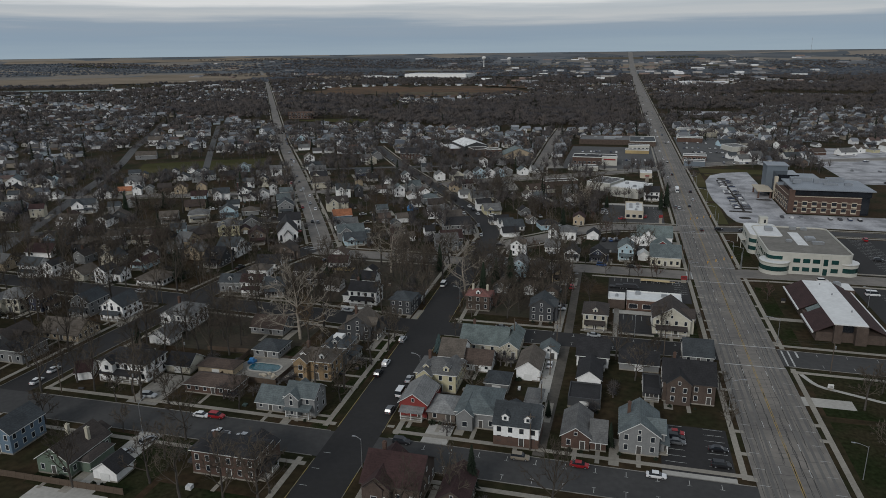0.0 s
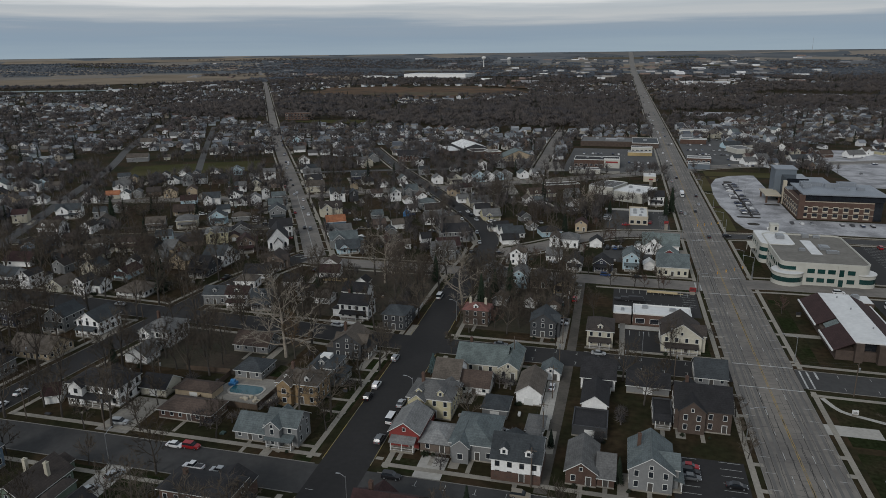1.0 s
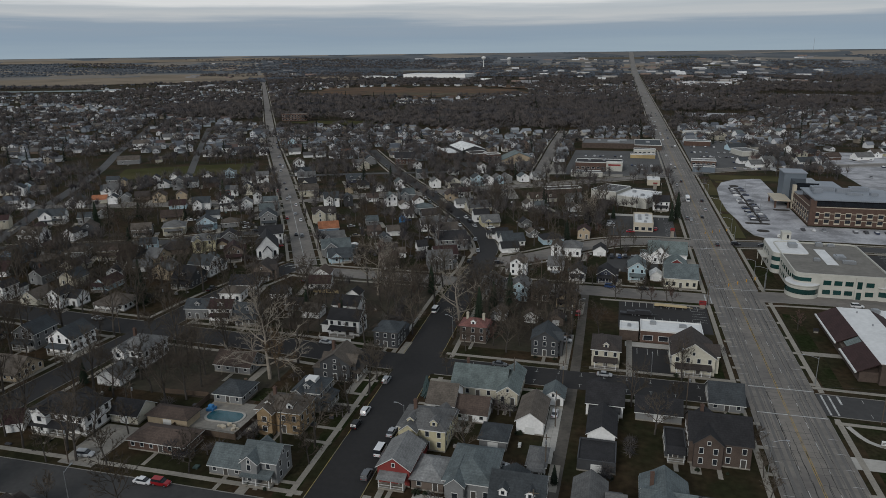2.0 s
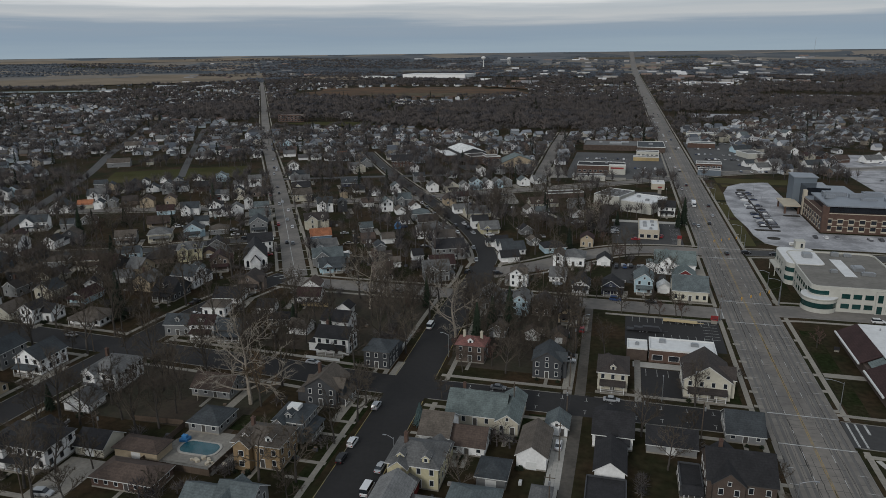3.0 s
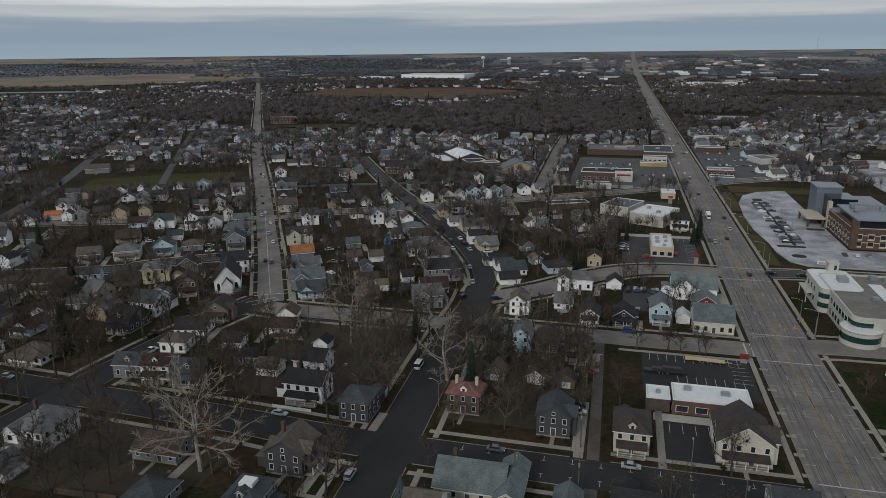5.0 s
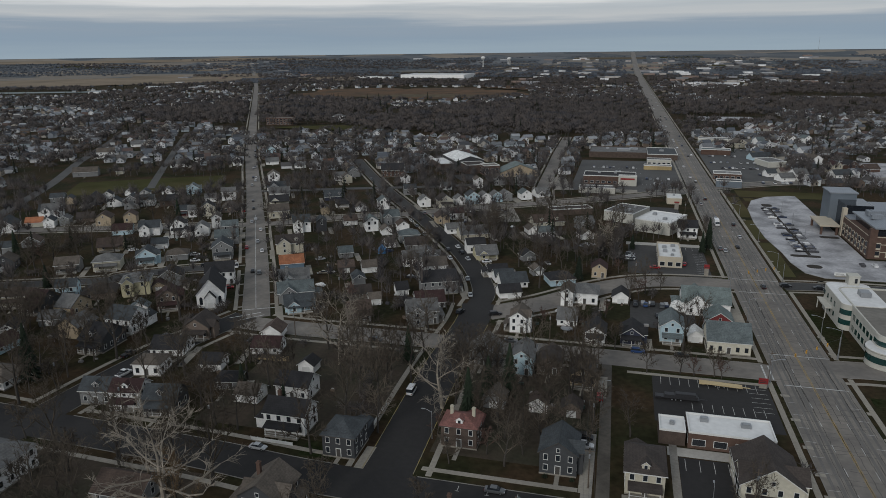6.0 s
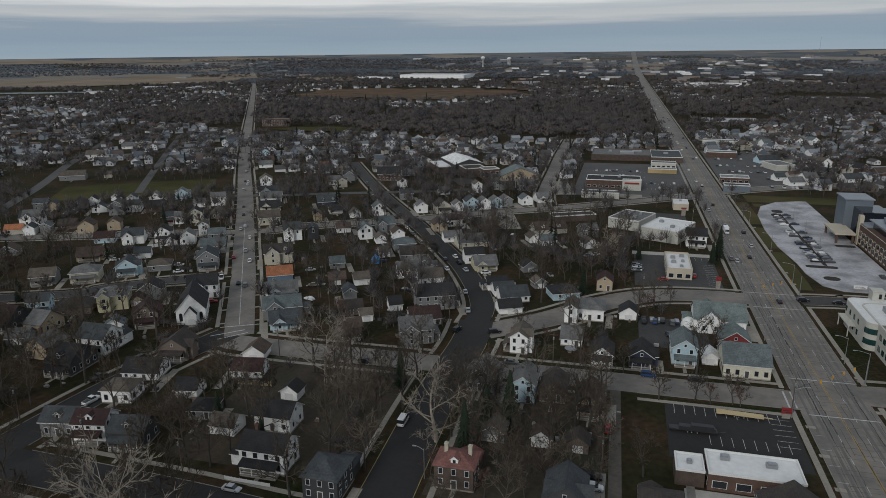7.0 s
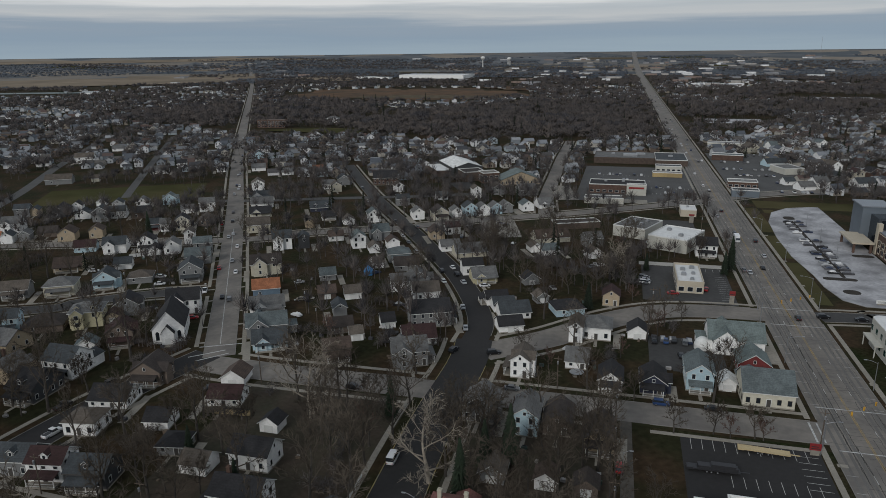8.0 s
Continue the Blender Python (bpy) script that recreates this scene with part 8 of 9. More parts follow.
def box_truck(x, y, turn):
    root = thing("box_truck", pose(x, y, 0.055, 0, 0, turn), "white box lorry on the main road", "lorry")
    part("box", Geo().box(-4.2, 1.6, -1.2, 1.2, 0.9, 3.4), PAINT["white"], root)
    part("cab", Geo().add([(1.7, -1.1, 0.5), (3.8, -1.1, 0.5), (3.8, 1.1, 0.5), (1.7, 1.1, 0.5), (1.7, -1.1, 2.5), (3.0, -1.05, 2.5), (3.0, 1.05, 2.5), (1.7, 1.1, 2.5), (3.8, -1.1, 1.5), (3.8, 1.1, 1.5)],
                          [(3, 2, 1, 0), (0, 1, 8, 5, 4), (2, 3, 7, 6, 9), (4, 5, 6, 7), (1, 2, 9, 8), (3, 0, 4, 7)]), PAINT["white"], root)
    part("windscreen", Geo().add([(3.83, -1.0, 1.52), (3.83, 1.0, 1.52), (3.05, 0.95, 2.48), (3.05, -0.95, 2.48)], [(0, 1, 2, 3)]), GLASS, root)
    for wx in (-2.8, 2.6):
        for wy in (-1.05, 1.05):
            part("wheel", WHEEL, None, root, at=pose(wx, wy, 0.42) @ Matrix.Scale(1.3, 4))


box_truck(44.5, 504, 271)


def flatbed(x, y, turn, label, deck, load):
    root = thing("flatbed_trailer", pose(x, y, 0.03, 0, 0, turn), label, "trailer")
    part("deck", Geo().box(-5.5, 5.0, -1.1, 1.1, 0.7, 0.95).box(5.0, 7.2, -0.15, 0.15, 0.6, 0.75), deck, root)
    part("ramp", Geo().box(-7.0, -5.5, -1.0, 1.0, 0.5, 1.0), deck, root)
    for wx in (-2.4, -1.4, 0):
        for wy in (-1.0, 1.0):
            part("wheel", WHEEL, None, root, at=pose(wx, wy, 0.36))
    if load:
        part("load", Geo().box(-4.5, 4.5, -0.9, 0.9, 0.95, 1.7).box(-1.5, 4, -0.8, 0.8, 1.7, 2.2), METAL_DARK, root)


TIMBER = material("pale timber planks", (0.42, 0.33, 0.19), 0.9, vary=0.15)
flatbed(24, 297.5, -4, "long pale timber-decked trailer in the car park", TIMBER, False)
flatbed(11, 286.5, 0, "dark loaded trailer in the bank car park", METAL_DARK, True)


# things in the back yards
def tent(x, y):
    root = thing("garden_tent", pose(x, y, 0, 0, 0, 15), "small blue peaked garden tent on the grass", "tent")
    part("roof", Geo().add([(-2, -2, 2.0), (2, -2, 2.0), (2, 2, 2.0), (-2, 2, 2.0), (0, 0, 4.4)], [(0, 1, 4), (1, 2, 4), (2, 3, 4), (3, 0, 4), (3, 2, 1, 0)]), BLUE_TARP, root)
    part("walls", Geo().box(-1.8, 1.8, -1.8, 1.8, 0, 2.05), BLUE_TARP, root)


def trampoline(x, y):
    root = thing("trampoline", pose(x, y, 0), "round black garden trampoline on thin legs", "trampoline")
    part("mat", Geo().lathe([(1.9, 0.72), (1.9, 0.8), (0.05, 0.8)], 20), METAL_DARK, root)
    part("rim", Geo().lathe([(1.9, 0.70), (2.2, 0.72), (2.2, 0.82), (1.9, 0.84)], 20), METAL, root)
    for a in range(0, 360, 60):
        c, q = math.cos(radians(a)) * 2.05, math.sin(radians(a)) * 2.05
        part("leg", Geo().tube((c, q, 0), (c, q, 0.74), 0.04, 0.04, 5), METAL, root)


def round_pool(x, y):
    root = thing("round_pool", pose(x, y, 0), "round above-ground pool with a blue liner", "swimming pool")
    part("wall", Geo().lathe([(2.9, 0), (3.0, 1.1), (2.7, 1.1), (2.7, 0.9)], 24), TRIM, root)
    part("water", Geo().lathe([(2.7, 0.6), (2.7, 0.92), (0.05, 0.92)], 24), POOL_WATER, root)


def dome(x, y):
    root = thing("storage_dome", pose(x, y, 0), "white rounded fabric storage shelter in the yard", "shelter")
    part("cover", Geo().lathe([(2.6, 0), (2.7, 1.6), (2.2, 3.0), (1.2, 3.9), (0.1, 4.2)], 16), TRIM, root)


tent(-123.4, 410.5)
trampoline(-25.1, 331)
round_pool(-198.2, 182)
dome(14.3, 360)


# street furniture
def street_lamp(x, y, turn, h=9.0, arm=3.0, mat=None):
    root = thing("street_lamp", pose(x, y, 0, 0, 0, turn), "metal street lamp with a long curved arm", "street lamp", "street lamps")
    part("pole", Geo().tube((0, 0, 0), (0, 0, h), 0.12, 0.07, 8), mat or METAL, root)
    g = Geo()
    pts = [Vector((arm * t, 0, h - 0.4 + 0.9 * math.sin(t * 1.5))) for t in (0, 0.25, 0.5, 0.75, 1.0)]
    for a, b in zip(pts, pts[1:]):
        g.tube(a, b, 0.06, 0.05, 6)
    part("arm", g, mat or METAL, root)
    part("lamp_head", Geo().box(arm - 0.1, arm + 0.75, -0.16, 0.16, h + 0.38, h + 0.55), METAL, root)


street_lamp(-51.1, 137, 180, 8, 1.5)
street_lamp(-114.5, 138, 90, 9, 2)
street_lamp(65.5, 160, 180, 9, 3)
street_lamp(-50.6, 186, 180, 8, 2)
street_lamp(102, 284, 180, 8, 2)
street_lamp(62, 326.5, 180, 10, 4)
street_lamp(14, 234.6, 90, 7, 1)
street_lamp(38.7, 354, 0, 9, 4)
street_lamp(59.8, 340, 180, 9, 3)
street_lamp(60.5, 419, 180, 9, 4)
street_lamp(38.2, 402, 0, 9, 3)
street_lamp(61, 470, 180, 9, 4)
street_lamp(36.5, 300, 0, 9, 3)
street_lamp(61.5, 240, 180, 9, 4)
street_lamp(39.5, 188, 0, 9, 3)
street_lamp(58.5, 520, 180, 9, 4)
street_lamp(36, 470, 0, 9, 3)
street_lamp(35.5, 560, 0, 9, 3)
street_lamp(57, 600, 180, 9, 4)
street_lamp(85, 480, 0, 8, 1)
street_lamp(85, 510, 0, 8, 1)
street_lamp(85, 540, 0, 8, 1)
street_lamp(-53, 250, 180, 8, 2)
street_lamp(-11, 277, 0, 8, 1.5)

UP = [(-12.2, 154), (-12, 176), (-11.8, 198), (-11.6, 217), (-12.4, 238), (-12.6, 262), (-12.8, 286), (-12.9, 303)]
UP2 = [(23, 216.5), (23, 238), (8, 216.5), (-26, 216.5), (73, 219.2), (-127, 176), (-128, 152.5), (-154, 152.5), (-1, 389), (37.2, 303.5), (-176, 176), (-176, 200), (-172, 226), (-170, 250), (-110, 238), (-140, 241), (-118, 303), (-30, 320), (28, 516), (-2, 462), (-130, 360), (-118, 344), (-215, 365)]


def utility_pole(x, y, turn=0, h=10.5):
    root = thing("utility_pole", pose(x, y, 0, 0, 0, turn), "weathered wooden utility pole with a crossarm", "utility pole", "utility poles")
    part("pole", Geo().tube((0, 0, -0.2), (0, 0, h), 0.17, 0.12, 8), POLE_WOOD, root)
    part("crossarm", Geo().box(-1.2, 1.2, -0.06, 0.06, h - 0.9, h - 0.75), POLE_WOOD, root)
    part("transformer", Geo().lathe([(0.22, h - 2.4), (0.24, h - 2.3), (0.24, h - 1.5), (0.2, h - 1.4)], 10, 0, (0, -0.4, 0)), METAL, root)


for x, y in UP:
    utility_pole(x, y, 0)
for x, y in UP2:
    utility_pole(x, y, 90 if y < 230 else 0)


def cable(points, sag=0.5, r=0.02):
    g = Geo()
    for a, b in zip(points, points[1:]):
        a, b = Vector(a), Vector(b)
        run = [a.lerp(b, t / 6) - Vector((0, 0, sag * 4 * (t / 6) * (1 - t / 6))) for t in range(7)]
        for p, q in zip(run, run[1:]):
            g.tube(p, q, r, r, 3, 0, False)
    return tagged(part("power_cable", g, METAL_DARK), "thin dark sagging power cable between poles", "cable", "power cables")


for dx in (-1.1, 0.0, 1.1):
    cable([(x + dx, y, 9.8) for x, y in UP])
for dx in (-0.9, 0.9):
    cable([(23 + dx, 238, 9.8), (23 + dx, 216.5, 9.8)])
    cable([(-26, 216.5 + dx, 9.8), (8, 216.5 + dx, 9.8), (23, 216.5 + dx, 9.8), (73, 219.2 + dx, 9.8)])


def signal_head(root, x, y, z, turn):
    h = part("signal_head", Geo().box(-0.18, 0.18, -0.15, 0.15, -0.55, 0.55), SIGNAL, root, "yellow signal head", at=pose(x, y, z, 0, 0, turn))
    for k in (-0.35, 0.0, 0.35):
        part("lens", Geo().tube((0, -0.14, k), (0, -0.2, k), 0.11, 0.11, 8), METAL_DARK, h)


def signals(x0, x1, ya, yb, label):
    """Two poles and a span wire over the main road with yellow heads."""
    root = thing("traffic_signal", pose(0, 0, 0), label, "traffic signal", "traffic signals")
    for x, y in ((x0, ya), (x1, yb)):
        part("pole", Geo().tube((x, y, 0), (x, y, 8), 0.14, 0.10, 8), METAL, root)
    part("span_wire", Geo().tube((x0, ya, 7.4), (x1, yb, 7.4), 0.03, 0.03, 4), METAL_DARK, root)
    for t in (0.32, 0.48, 0.64, 0.8):
        signal_head(root, x0 + (x1 - x0) * t, ya + (yb - ya) * t, 6.7, 0)


signals(37.8, 61.5, 303.6, 325.5, "yellow traffic lights on a span wire over the main road")
signals(37.0, 60.5, 388.5, 405.8, "yellow traffic lights on a span wire over the main road")


def fence(x0, y0, x1, y1, mat, label, step=1.6, h=1.5):
    a, b = Vector((x0, y0, 0)), Vector((x1, y1, 0))
    L = (b - a).length
    turn = math.degrees(math.atan2(b.y - a.y, b.x - a.x))
    root = thing("fence", pose(x0, y0, 0, 0, 0, turn), label, "fence", "garden fences")
    n = max(1, int(L / step))
    post = Geo().box(-0.06, 0.06, -0.06, 0.06, 0, h + 0.1).mesh("post", mat)
    panel = Geo()
    w = L / n
    panel.prism([(0.05, -0.02), (w - 0.05, -0.02), (w - 0.05, 0.02), (0.05, 0.02)], 0.08, h)
    panel = panel.mesh("panel", mat)
    for i in range(n + 1):
        part("post", post, None, root, at=pose(i * w, 0, 0))
        if i < n:
            part("panel", panel, None, root, at=pose(i * w, 0, 0))


FENCE_WOOD = material("weathered fence timber", (0.085, 0.062, 0.045), 0.95, vary=0.2, fine=2.0)
fence(-69.8, 242, -70.3, 264, TRIM, "white picket fence along the side street", 2.0, 1.2)
fence(-99, 238.5, -87, 238.2, TRIM, "white picket fence before the colonial house", 2.0, 1.0)
fence(-112, 172, -92.5, 171.5, FENCE_WOOD, "dark timber fence round the pool yard", 2.4, 1.8)
fence(-112, 172, -112, 190, FENCE_WOOD, "dark timber fence round the pool yard", 2.4, 1.8)
fence(-93, 172, -92, 192, FENCE_WOOD, "dark timber fence round the pool yard", 2.4, 1.8)
fence(-136, 113, -101, 113.5, FENCE_WOOD, "brown timber yard fence", 2.4, 1.8)
fence(-122, 283, -111, 284, TIMBER, "fresh pale timber fence panel", 2.4, 1.8)
fence(-248.7, 409.2, -242.8, 415.0, TRIM, "tall white board fence round a yard", 2.0, 1.8)
fence(-242.8, 415.0, -237.0, 418.6, TRIM, "tall white board fence round a yard", 2.0, 1.8)
fence(-128, 190, -113, 191, FENCE_WOOD, "brown timber yard fence", 2.4, 1.6)


def sign(x, y, w, h, z, board, label, bars):
    root = thing("sign_board", pose(x, y, 0), label, "sign", "roadside signs")
    part("board", Geo().box(-w / 2, w / 2, -0.12, 0.12, z, z + h), board, root)
    part("base", Geo().box(-w * 0.4, w * 0.4, -0.18, 0.18, 0, z), CONCRETE, root)
    for k in range(bars):
        part("text_bar", Geo().box(-w * 0.38, w * (0.38 - 0.1 * (k % 2)), -0.135, -0.12, z + h * (0.2 + 0.6 * k / max(1, bars)), z + h * (0.2 + 0.6 * k / max(1, bars)) + h * 0.12), METAL_DARK, root)


sign(86, 418, 5, 1.4, 0.5, TRIM, "low white name board of the clinic", 2)
sign(35, 299.5, 2.6, 1.8, 1.4, SIGN_RED, "red and white bank sign board", 2)
sign(25, 541, 3, 1.0, 4.0, SIGN_RED, "red roadside sign panel", 1)
sign(70, 207, 1.6, 1.2, 0.6, TRIM, "small white sign on the lawn", 2)
sign(71.5, 283, 1.8, 1.2, 0.6, ROOF["charcoal"], "small dark sign before the hall", 1)
sign(29.5, 406.5, 2.2, 1.8, 3.5, SIGN_RED, "red restaurant sign on a post", 1)


# far town: houses by the hundred, woods, fields and works out to the horizon
def clumps(P, scale, seed):
    """A smooth random value between 0 and 1 over the plan."""
    return np.array([0.5 + 0.5 * noise.noise(Vector((x * scale, y * scale, seed))) for x, y in P])


WOODS = [(-380, 1120, 420, 200), (-40, 1250, 260, 330), (340, 1380, 300, 110), (-900, 2750, 900, 260), (500, 1750, 420, 300), (-1900, 3900, 1400, 200), (-2200, 3200, 700, 160), (700, 2500, 700, 250), (-450, 2150, 500, 130),
         (-620, 1220, 200, 210), (0, 3300, 900, 160), (-1300, 3500, 700, 180), (1000, 3600, 900, 200), (-150, 1020, 210, 150)]
OPEN = [(-510, 1700, 290, 250), (127, 1135, 75, 55), (370, 1600, 120, 80), (-1930, 2230, 640, 360), (-1520, 1590, 250, 90), (-640, 2520, 330, 120), (-362, 548, 60, 40), (-440, 930, 110, 45), (-60, 1900, 60, 60)]


def inside(P, zones, grow=1.0):
    ok = np.zeros(len(P), bool)
    for x, y, a, b in zones:
        ok |= ((P[:, 0] - x) / (a * grow)) ** 2 + ((P[:, 1] - y) / (b * grow)) ** 2 < 1
    return ok


# open farmland kept clear of trees, with the land before it
FARMLAND = [(-1950, 2250, 620, 430), (-1700, 2650, 420, 330), (-3000, 3750, 900, 330), (-2350, 3900, 420, 260), (-1060, 2560, 170, 260), (-1500, 4300, 500, 120), (-300, 4200, 500, 150), (700, 4300, 350, 130)]
HOUSE_XY = np.array(HOUSES)


def off_houses(P, m):
    ok = np.ones(len(P), bool)
    for s in range(0, len(P), 2000):
        d = ((P[s:s + 2000, None, :] - HOUSE_XY[None, :, :2]) ** 2).sum(2)
        ok[s:s + 2000] &= (d > (HOUSE_XY[None, :, 2] + m) ** 2).all(1)
    return ok


def off_reserved(P):
    ok = np.ones(len(P), bool)
    for a, b, c, d in RESERVED + [(170, 420, 560, 760)]:
        ok &= ~((P[:, 0] > a) & (P[:, 0] < b) & (P[:, 1] > c) & (P[:, 1] < d))
    return ok


def far_houses(P, seed):
    """Small gabled houses, walls and roofs as islands of one mesh."""
    r = np.random.RandomState(seed)
    V, T, S, base = [], [], [], 0
    wall_t = np.array([(0, 1, 5), (0, 5, 4), (1, 2, 6), (1, 6, 5), (2, 3, 7), (2, 7, 6), (3, 0, 4), (3, 4, 7), (4, 5, 8), (6, 7, 9), (5, 6, 9), (5, 9, 8), (7, 4, 8), (7, 8, 9)])
    for x, y in P:
        w, d, h = r.uniform(5.5, 8), r.uniform(7, 10.5), r.choice((2.6, 2.9, 3.4, 4.8))
        rise = w * r.uniform(0.26, 0.4)
        turn = math.radians((29 if x < main_x(y) - 30 else 20) + r.choice((0, 90)) + r.uniform(-4, 4))
        z0 = land(x, y)
        a = np.array([(-w / 2, -d / 2, 0), (w / 2, -d / 2, 0), (w / 2, d / 2, 0), (-w / 2, d / 2, 0), (-w / 2, -d / 2, h), (w / 2, -d / 2, h), (w / 2, d / 2, h), (-w / 2, d / 2, h), (0, -d / 2, h + rise), (0, d / 2, h + rise)])
        o, lift = 0.5, 0.12
        b = np.array([(-w / 2 - o, -d / 2 - o, h - 0.3), (w / 2 + o, -d / 2 - o, h - 0.3), (w / 2 + o, d / 2 + o, h - 0.3), (-w / 2 - o, d / 2 + o, h - 0.3), (0, -d / 2 - o, h + rise + lift), (0, d / 2 + o, h + rise + lift)])
        rt = np.array([(0, 4, 5), (0, 5, 3), (1, 2, 5), (1, 5, 4)])
        c, s = math.cos(turn), math.sin(turn)
        panes = []
        if math.hypot(x, y) < 1000:
            for px in (-w * 0.25, w * 0.25):
                for pz in (1.0,) if h < 4 else (1.0, 3.6):
                    panes += [(px - 0.5, -d / 2 - 0.04, pz), (px + 0.5, -d / 2 - 0.04, pz), (px + 0.5, -d / 2 - 0.04, pz + 1.4), (px - 0.5, -d / 2 - 0.04, pz + 1.4)]
                    panes += [(w / 2 + 0.04, px * 1.1 - 0.5, pz), (w / 2 + 0.04, px * 1.1 + 0.5, pz), (w / 2 + 0.04, px * 1.1 + 0.5, pz + 1.4), (w / 2 + 0.04, px * 1.1 - 0.5, pz + 1.4)]
        pane_t = np.array([t for i in range(0, len(panes), 4) for t in ((i, i + 1, i + 2), (i, i + 2, i + 3))])
        jobs = [(a, wall_t, 0), (b, rt, 1)] + ([(np.array(panes), pane_t, 2)] if panes else [])
        for verts, tris, slot in jobs:
            q = np.stack([verts[:, 0] * c - verts[:, 1] * s + x, verts[:, 0] * s + verts[:, 1] * c + y, verts[:, 2] + z0], 1)
            V.append(q)
            T.append(tris + base)
            S.append(np.full(len(tris), slot))
            base += len(verts)
    return bulk("distant_houses", np.concatenate(V), np.concatenate(T), [FAR_WALL, FAR_ROOF, GLASS], "hundreds of small distant gabled houses in many colours", "houses", np.concatenate(S), True)


P = scatter(14000, 340, 2300, 3)
grid = np.round(P / 14.0) * 14.0 + np.random.RandomState(4).uniform(-2, 2, P.shape)
P = np.unique(np.round(grid, 1), axis=0)
keep = ~inside(P, WOODS, 0.95) & ~inside(P, OPEN, 1.05) & off_houses(P, 4.5) & off_reserved(P) & clear_many(P, 6)
keep &= (P[:, 1] > 640) | (P[:, 0] < -0.62 * P[:, 1] - 150) | (P[:, 0] > 200)
keep &= np.random.RandomState(8).uniform(size=len(P)) < np.clip(1.4 - np.hypot(P[:, 0], P[:, 1]) / 1800, 0.2, 0.92)
FARH = P[keep]
far_houses(FARH, 5)

# works, stores and sheds near the horizon
YARDS = []
r = np.random.RandomState(15)
g = Geo()
spots = []
for k in range(130):
    y = r.uniform(2000, 4300)
    x = main_x(y) + r.normal(0, 1) * (120 + 0.16 * (y - 1500)) + (0.10 * y if k % 2 else -0.03 * y)
    spots.append((x, y))
for k in range(16):
    y = r.uniform(1700, 3800)
    spots.append((-0.55 * y + r.uniform(-300, 250), y))
for x, y in spots:
    if abs(x - main_x(y)) < 26:
        continue
    w, d, h = r.uniform(15, 55), r.uniform(12, 32), r.uniform(4, 7)
    YARDS.append((x, y - 0.03 * y, w * 0.6 + 8, 0.045 * y))
    z = land(x, y)
    g.box(x - w / 2, x + w / 2, y - d / 2, y + d / 2, z - 3, z + h)
tagged(part("distant_works", g, FAR_FLAT), "pale flat-roofed stores and works far out of town", "buildings", kind="stuff")
warehouse = thing("warehouse", pose(-690, 2640, 0, 0, 0, -8), "very long white warehouse beyond the woods", "warehouse")
part("wall", Geo().box(-125, 125, -60, 60, 0, 12), WALL["white"], warehouse)
part("roof", Geo().box(-125.5, 125.5, -60.5, 60.5, 12, 12.6), ROOF_WHITE, warehouse)
for x, y, s in ((-950, 2600, 1.0), (-880, 2560, 0.8)):
    w2 = thing("warehouse", pose(x, y, 0, 0, 0, -8), "long low white storage shed", "warehouse")
    part("wall", Geo().box(-50 * s, 50 * s, -14, 14, 0, 6), WALL["white"], w2)
    part("roof", Geo().box(-50.5 * s, 50.5 * s, -14.5, 14.5, 6, 6.5), ROOF_WHITE, w2)
for x, y, w in ((-1330, 1640, 46), (-1325, 1875, 70), (-1180, 1905, 60)):
    w2 = thing("farm_shed", pose(x, y, 0, 0, 0, 8), "long pale greenhouse-like shed at the town's edge", "shed")
    b, rf = Geo(), Geo()
    wall_prism(b, w, 22, 4, 3, "gx")
    roof_geo(rf, w, 22, 4, 3, "gx")
    part("wall", b, WALL["white"], w2)
    part("roof", rf, [ROOF["tin"], TRIM], w2)


def water_tower(x, y, h, r, legs):
    root = thing("water_tower", pose(x, y, land(x, y)), "white spheroid water tower on a single stem" if not legs else "white rounded water tower on slim legs", "water tower", "water towers")
    part("tank", Geo().lathe([(0.6, h - r * 1.1), (r * 0.7, h - r * 0.75), (r, h - r * 0.25), (r * 0.97, h + r * 0.1), (r * 0.6, h + r * 0.42), (0.3, h + r * 0.55)], 20), TRIM, root)
    if legs:
        for a in range(0, 360, 60):
            c, s = math.cos(radians(a)) * r * 0.75, math.sin(radians(a)) * r * 0.75
            part("leg", Geo().tube((c, s, 0), (c, s, h - r * 0.4), 0.5, 0.5, 6), TRIM, root)
        part("riser", Geo().tube((0, 0, 0), (0, 0, h - r), 1.0, 1.0, 8), TRIM, root)
    else:
        part("stem", Geo().lathe([(4.5, 0), (2.2, 6), (1.9, h - r * 1.3), (3.0, h - r)], 14), TRIM, root)


water_tower(-702, 3540, 47, 11, False)
water_tower(-603, 3720, 34, 11, True)
mast = thing("radio_mast", pose(1020, 4550, land(1020, 4550)), "tall thin guyed radio mast on the horizon", "mast")
part("lattice", Geo().tube((0, 0, 0), (0, 0, 82), 0.9, 0.6, 4), METAL, mast)

# fields beyond the town
def patch_field(x, y, a, b, mat, lab, seed):
    """A field with a ragged outline."""
    q = random.Random(seed)
    n = 44
    v = [(x, y)]
    for i in range(n):
        k = 1 + 0.16 * math.sin(3 * i * 6.283 / n + seed) + 0.10 * math.sin(7 * i * 6.283 / n + 2 * seed) + q.uniform(-0.06, 0.06)
        v.append((x + a * k * math.cos(i * 6.283 / n), y + b * k * math.sin(i * 6.283 / n)))
    g = Geo().add([(p, s, land(p, s) + 0.2 + 0.3 * seed) for p, s in v], [(0, 1 + i, 1 + (i + 1) % n) for i in range(n)])
    structure("field", g, mat, lab, "field")


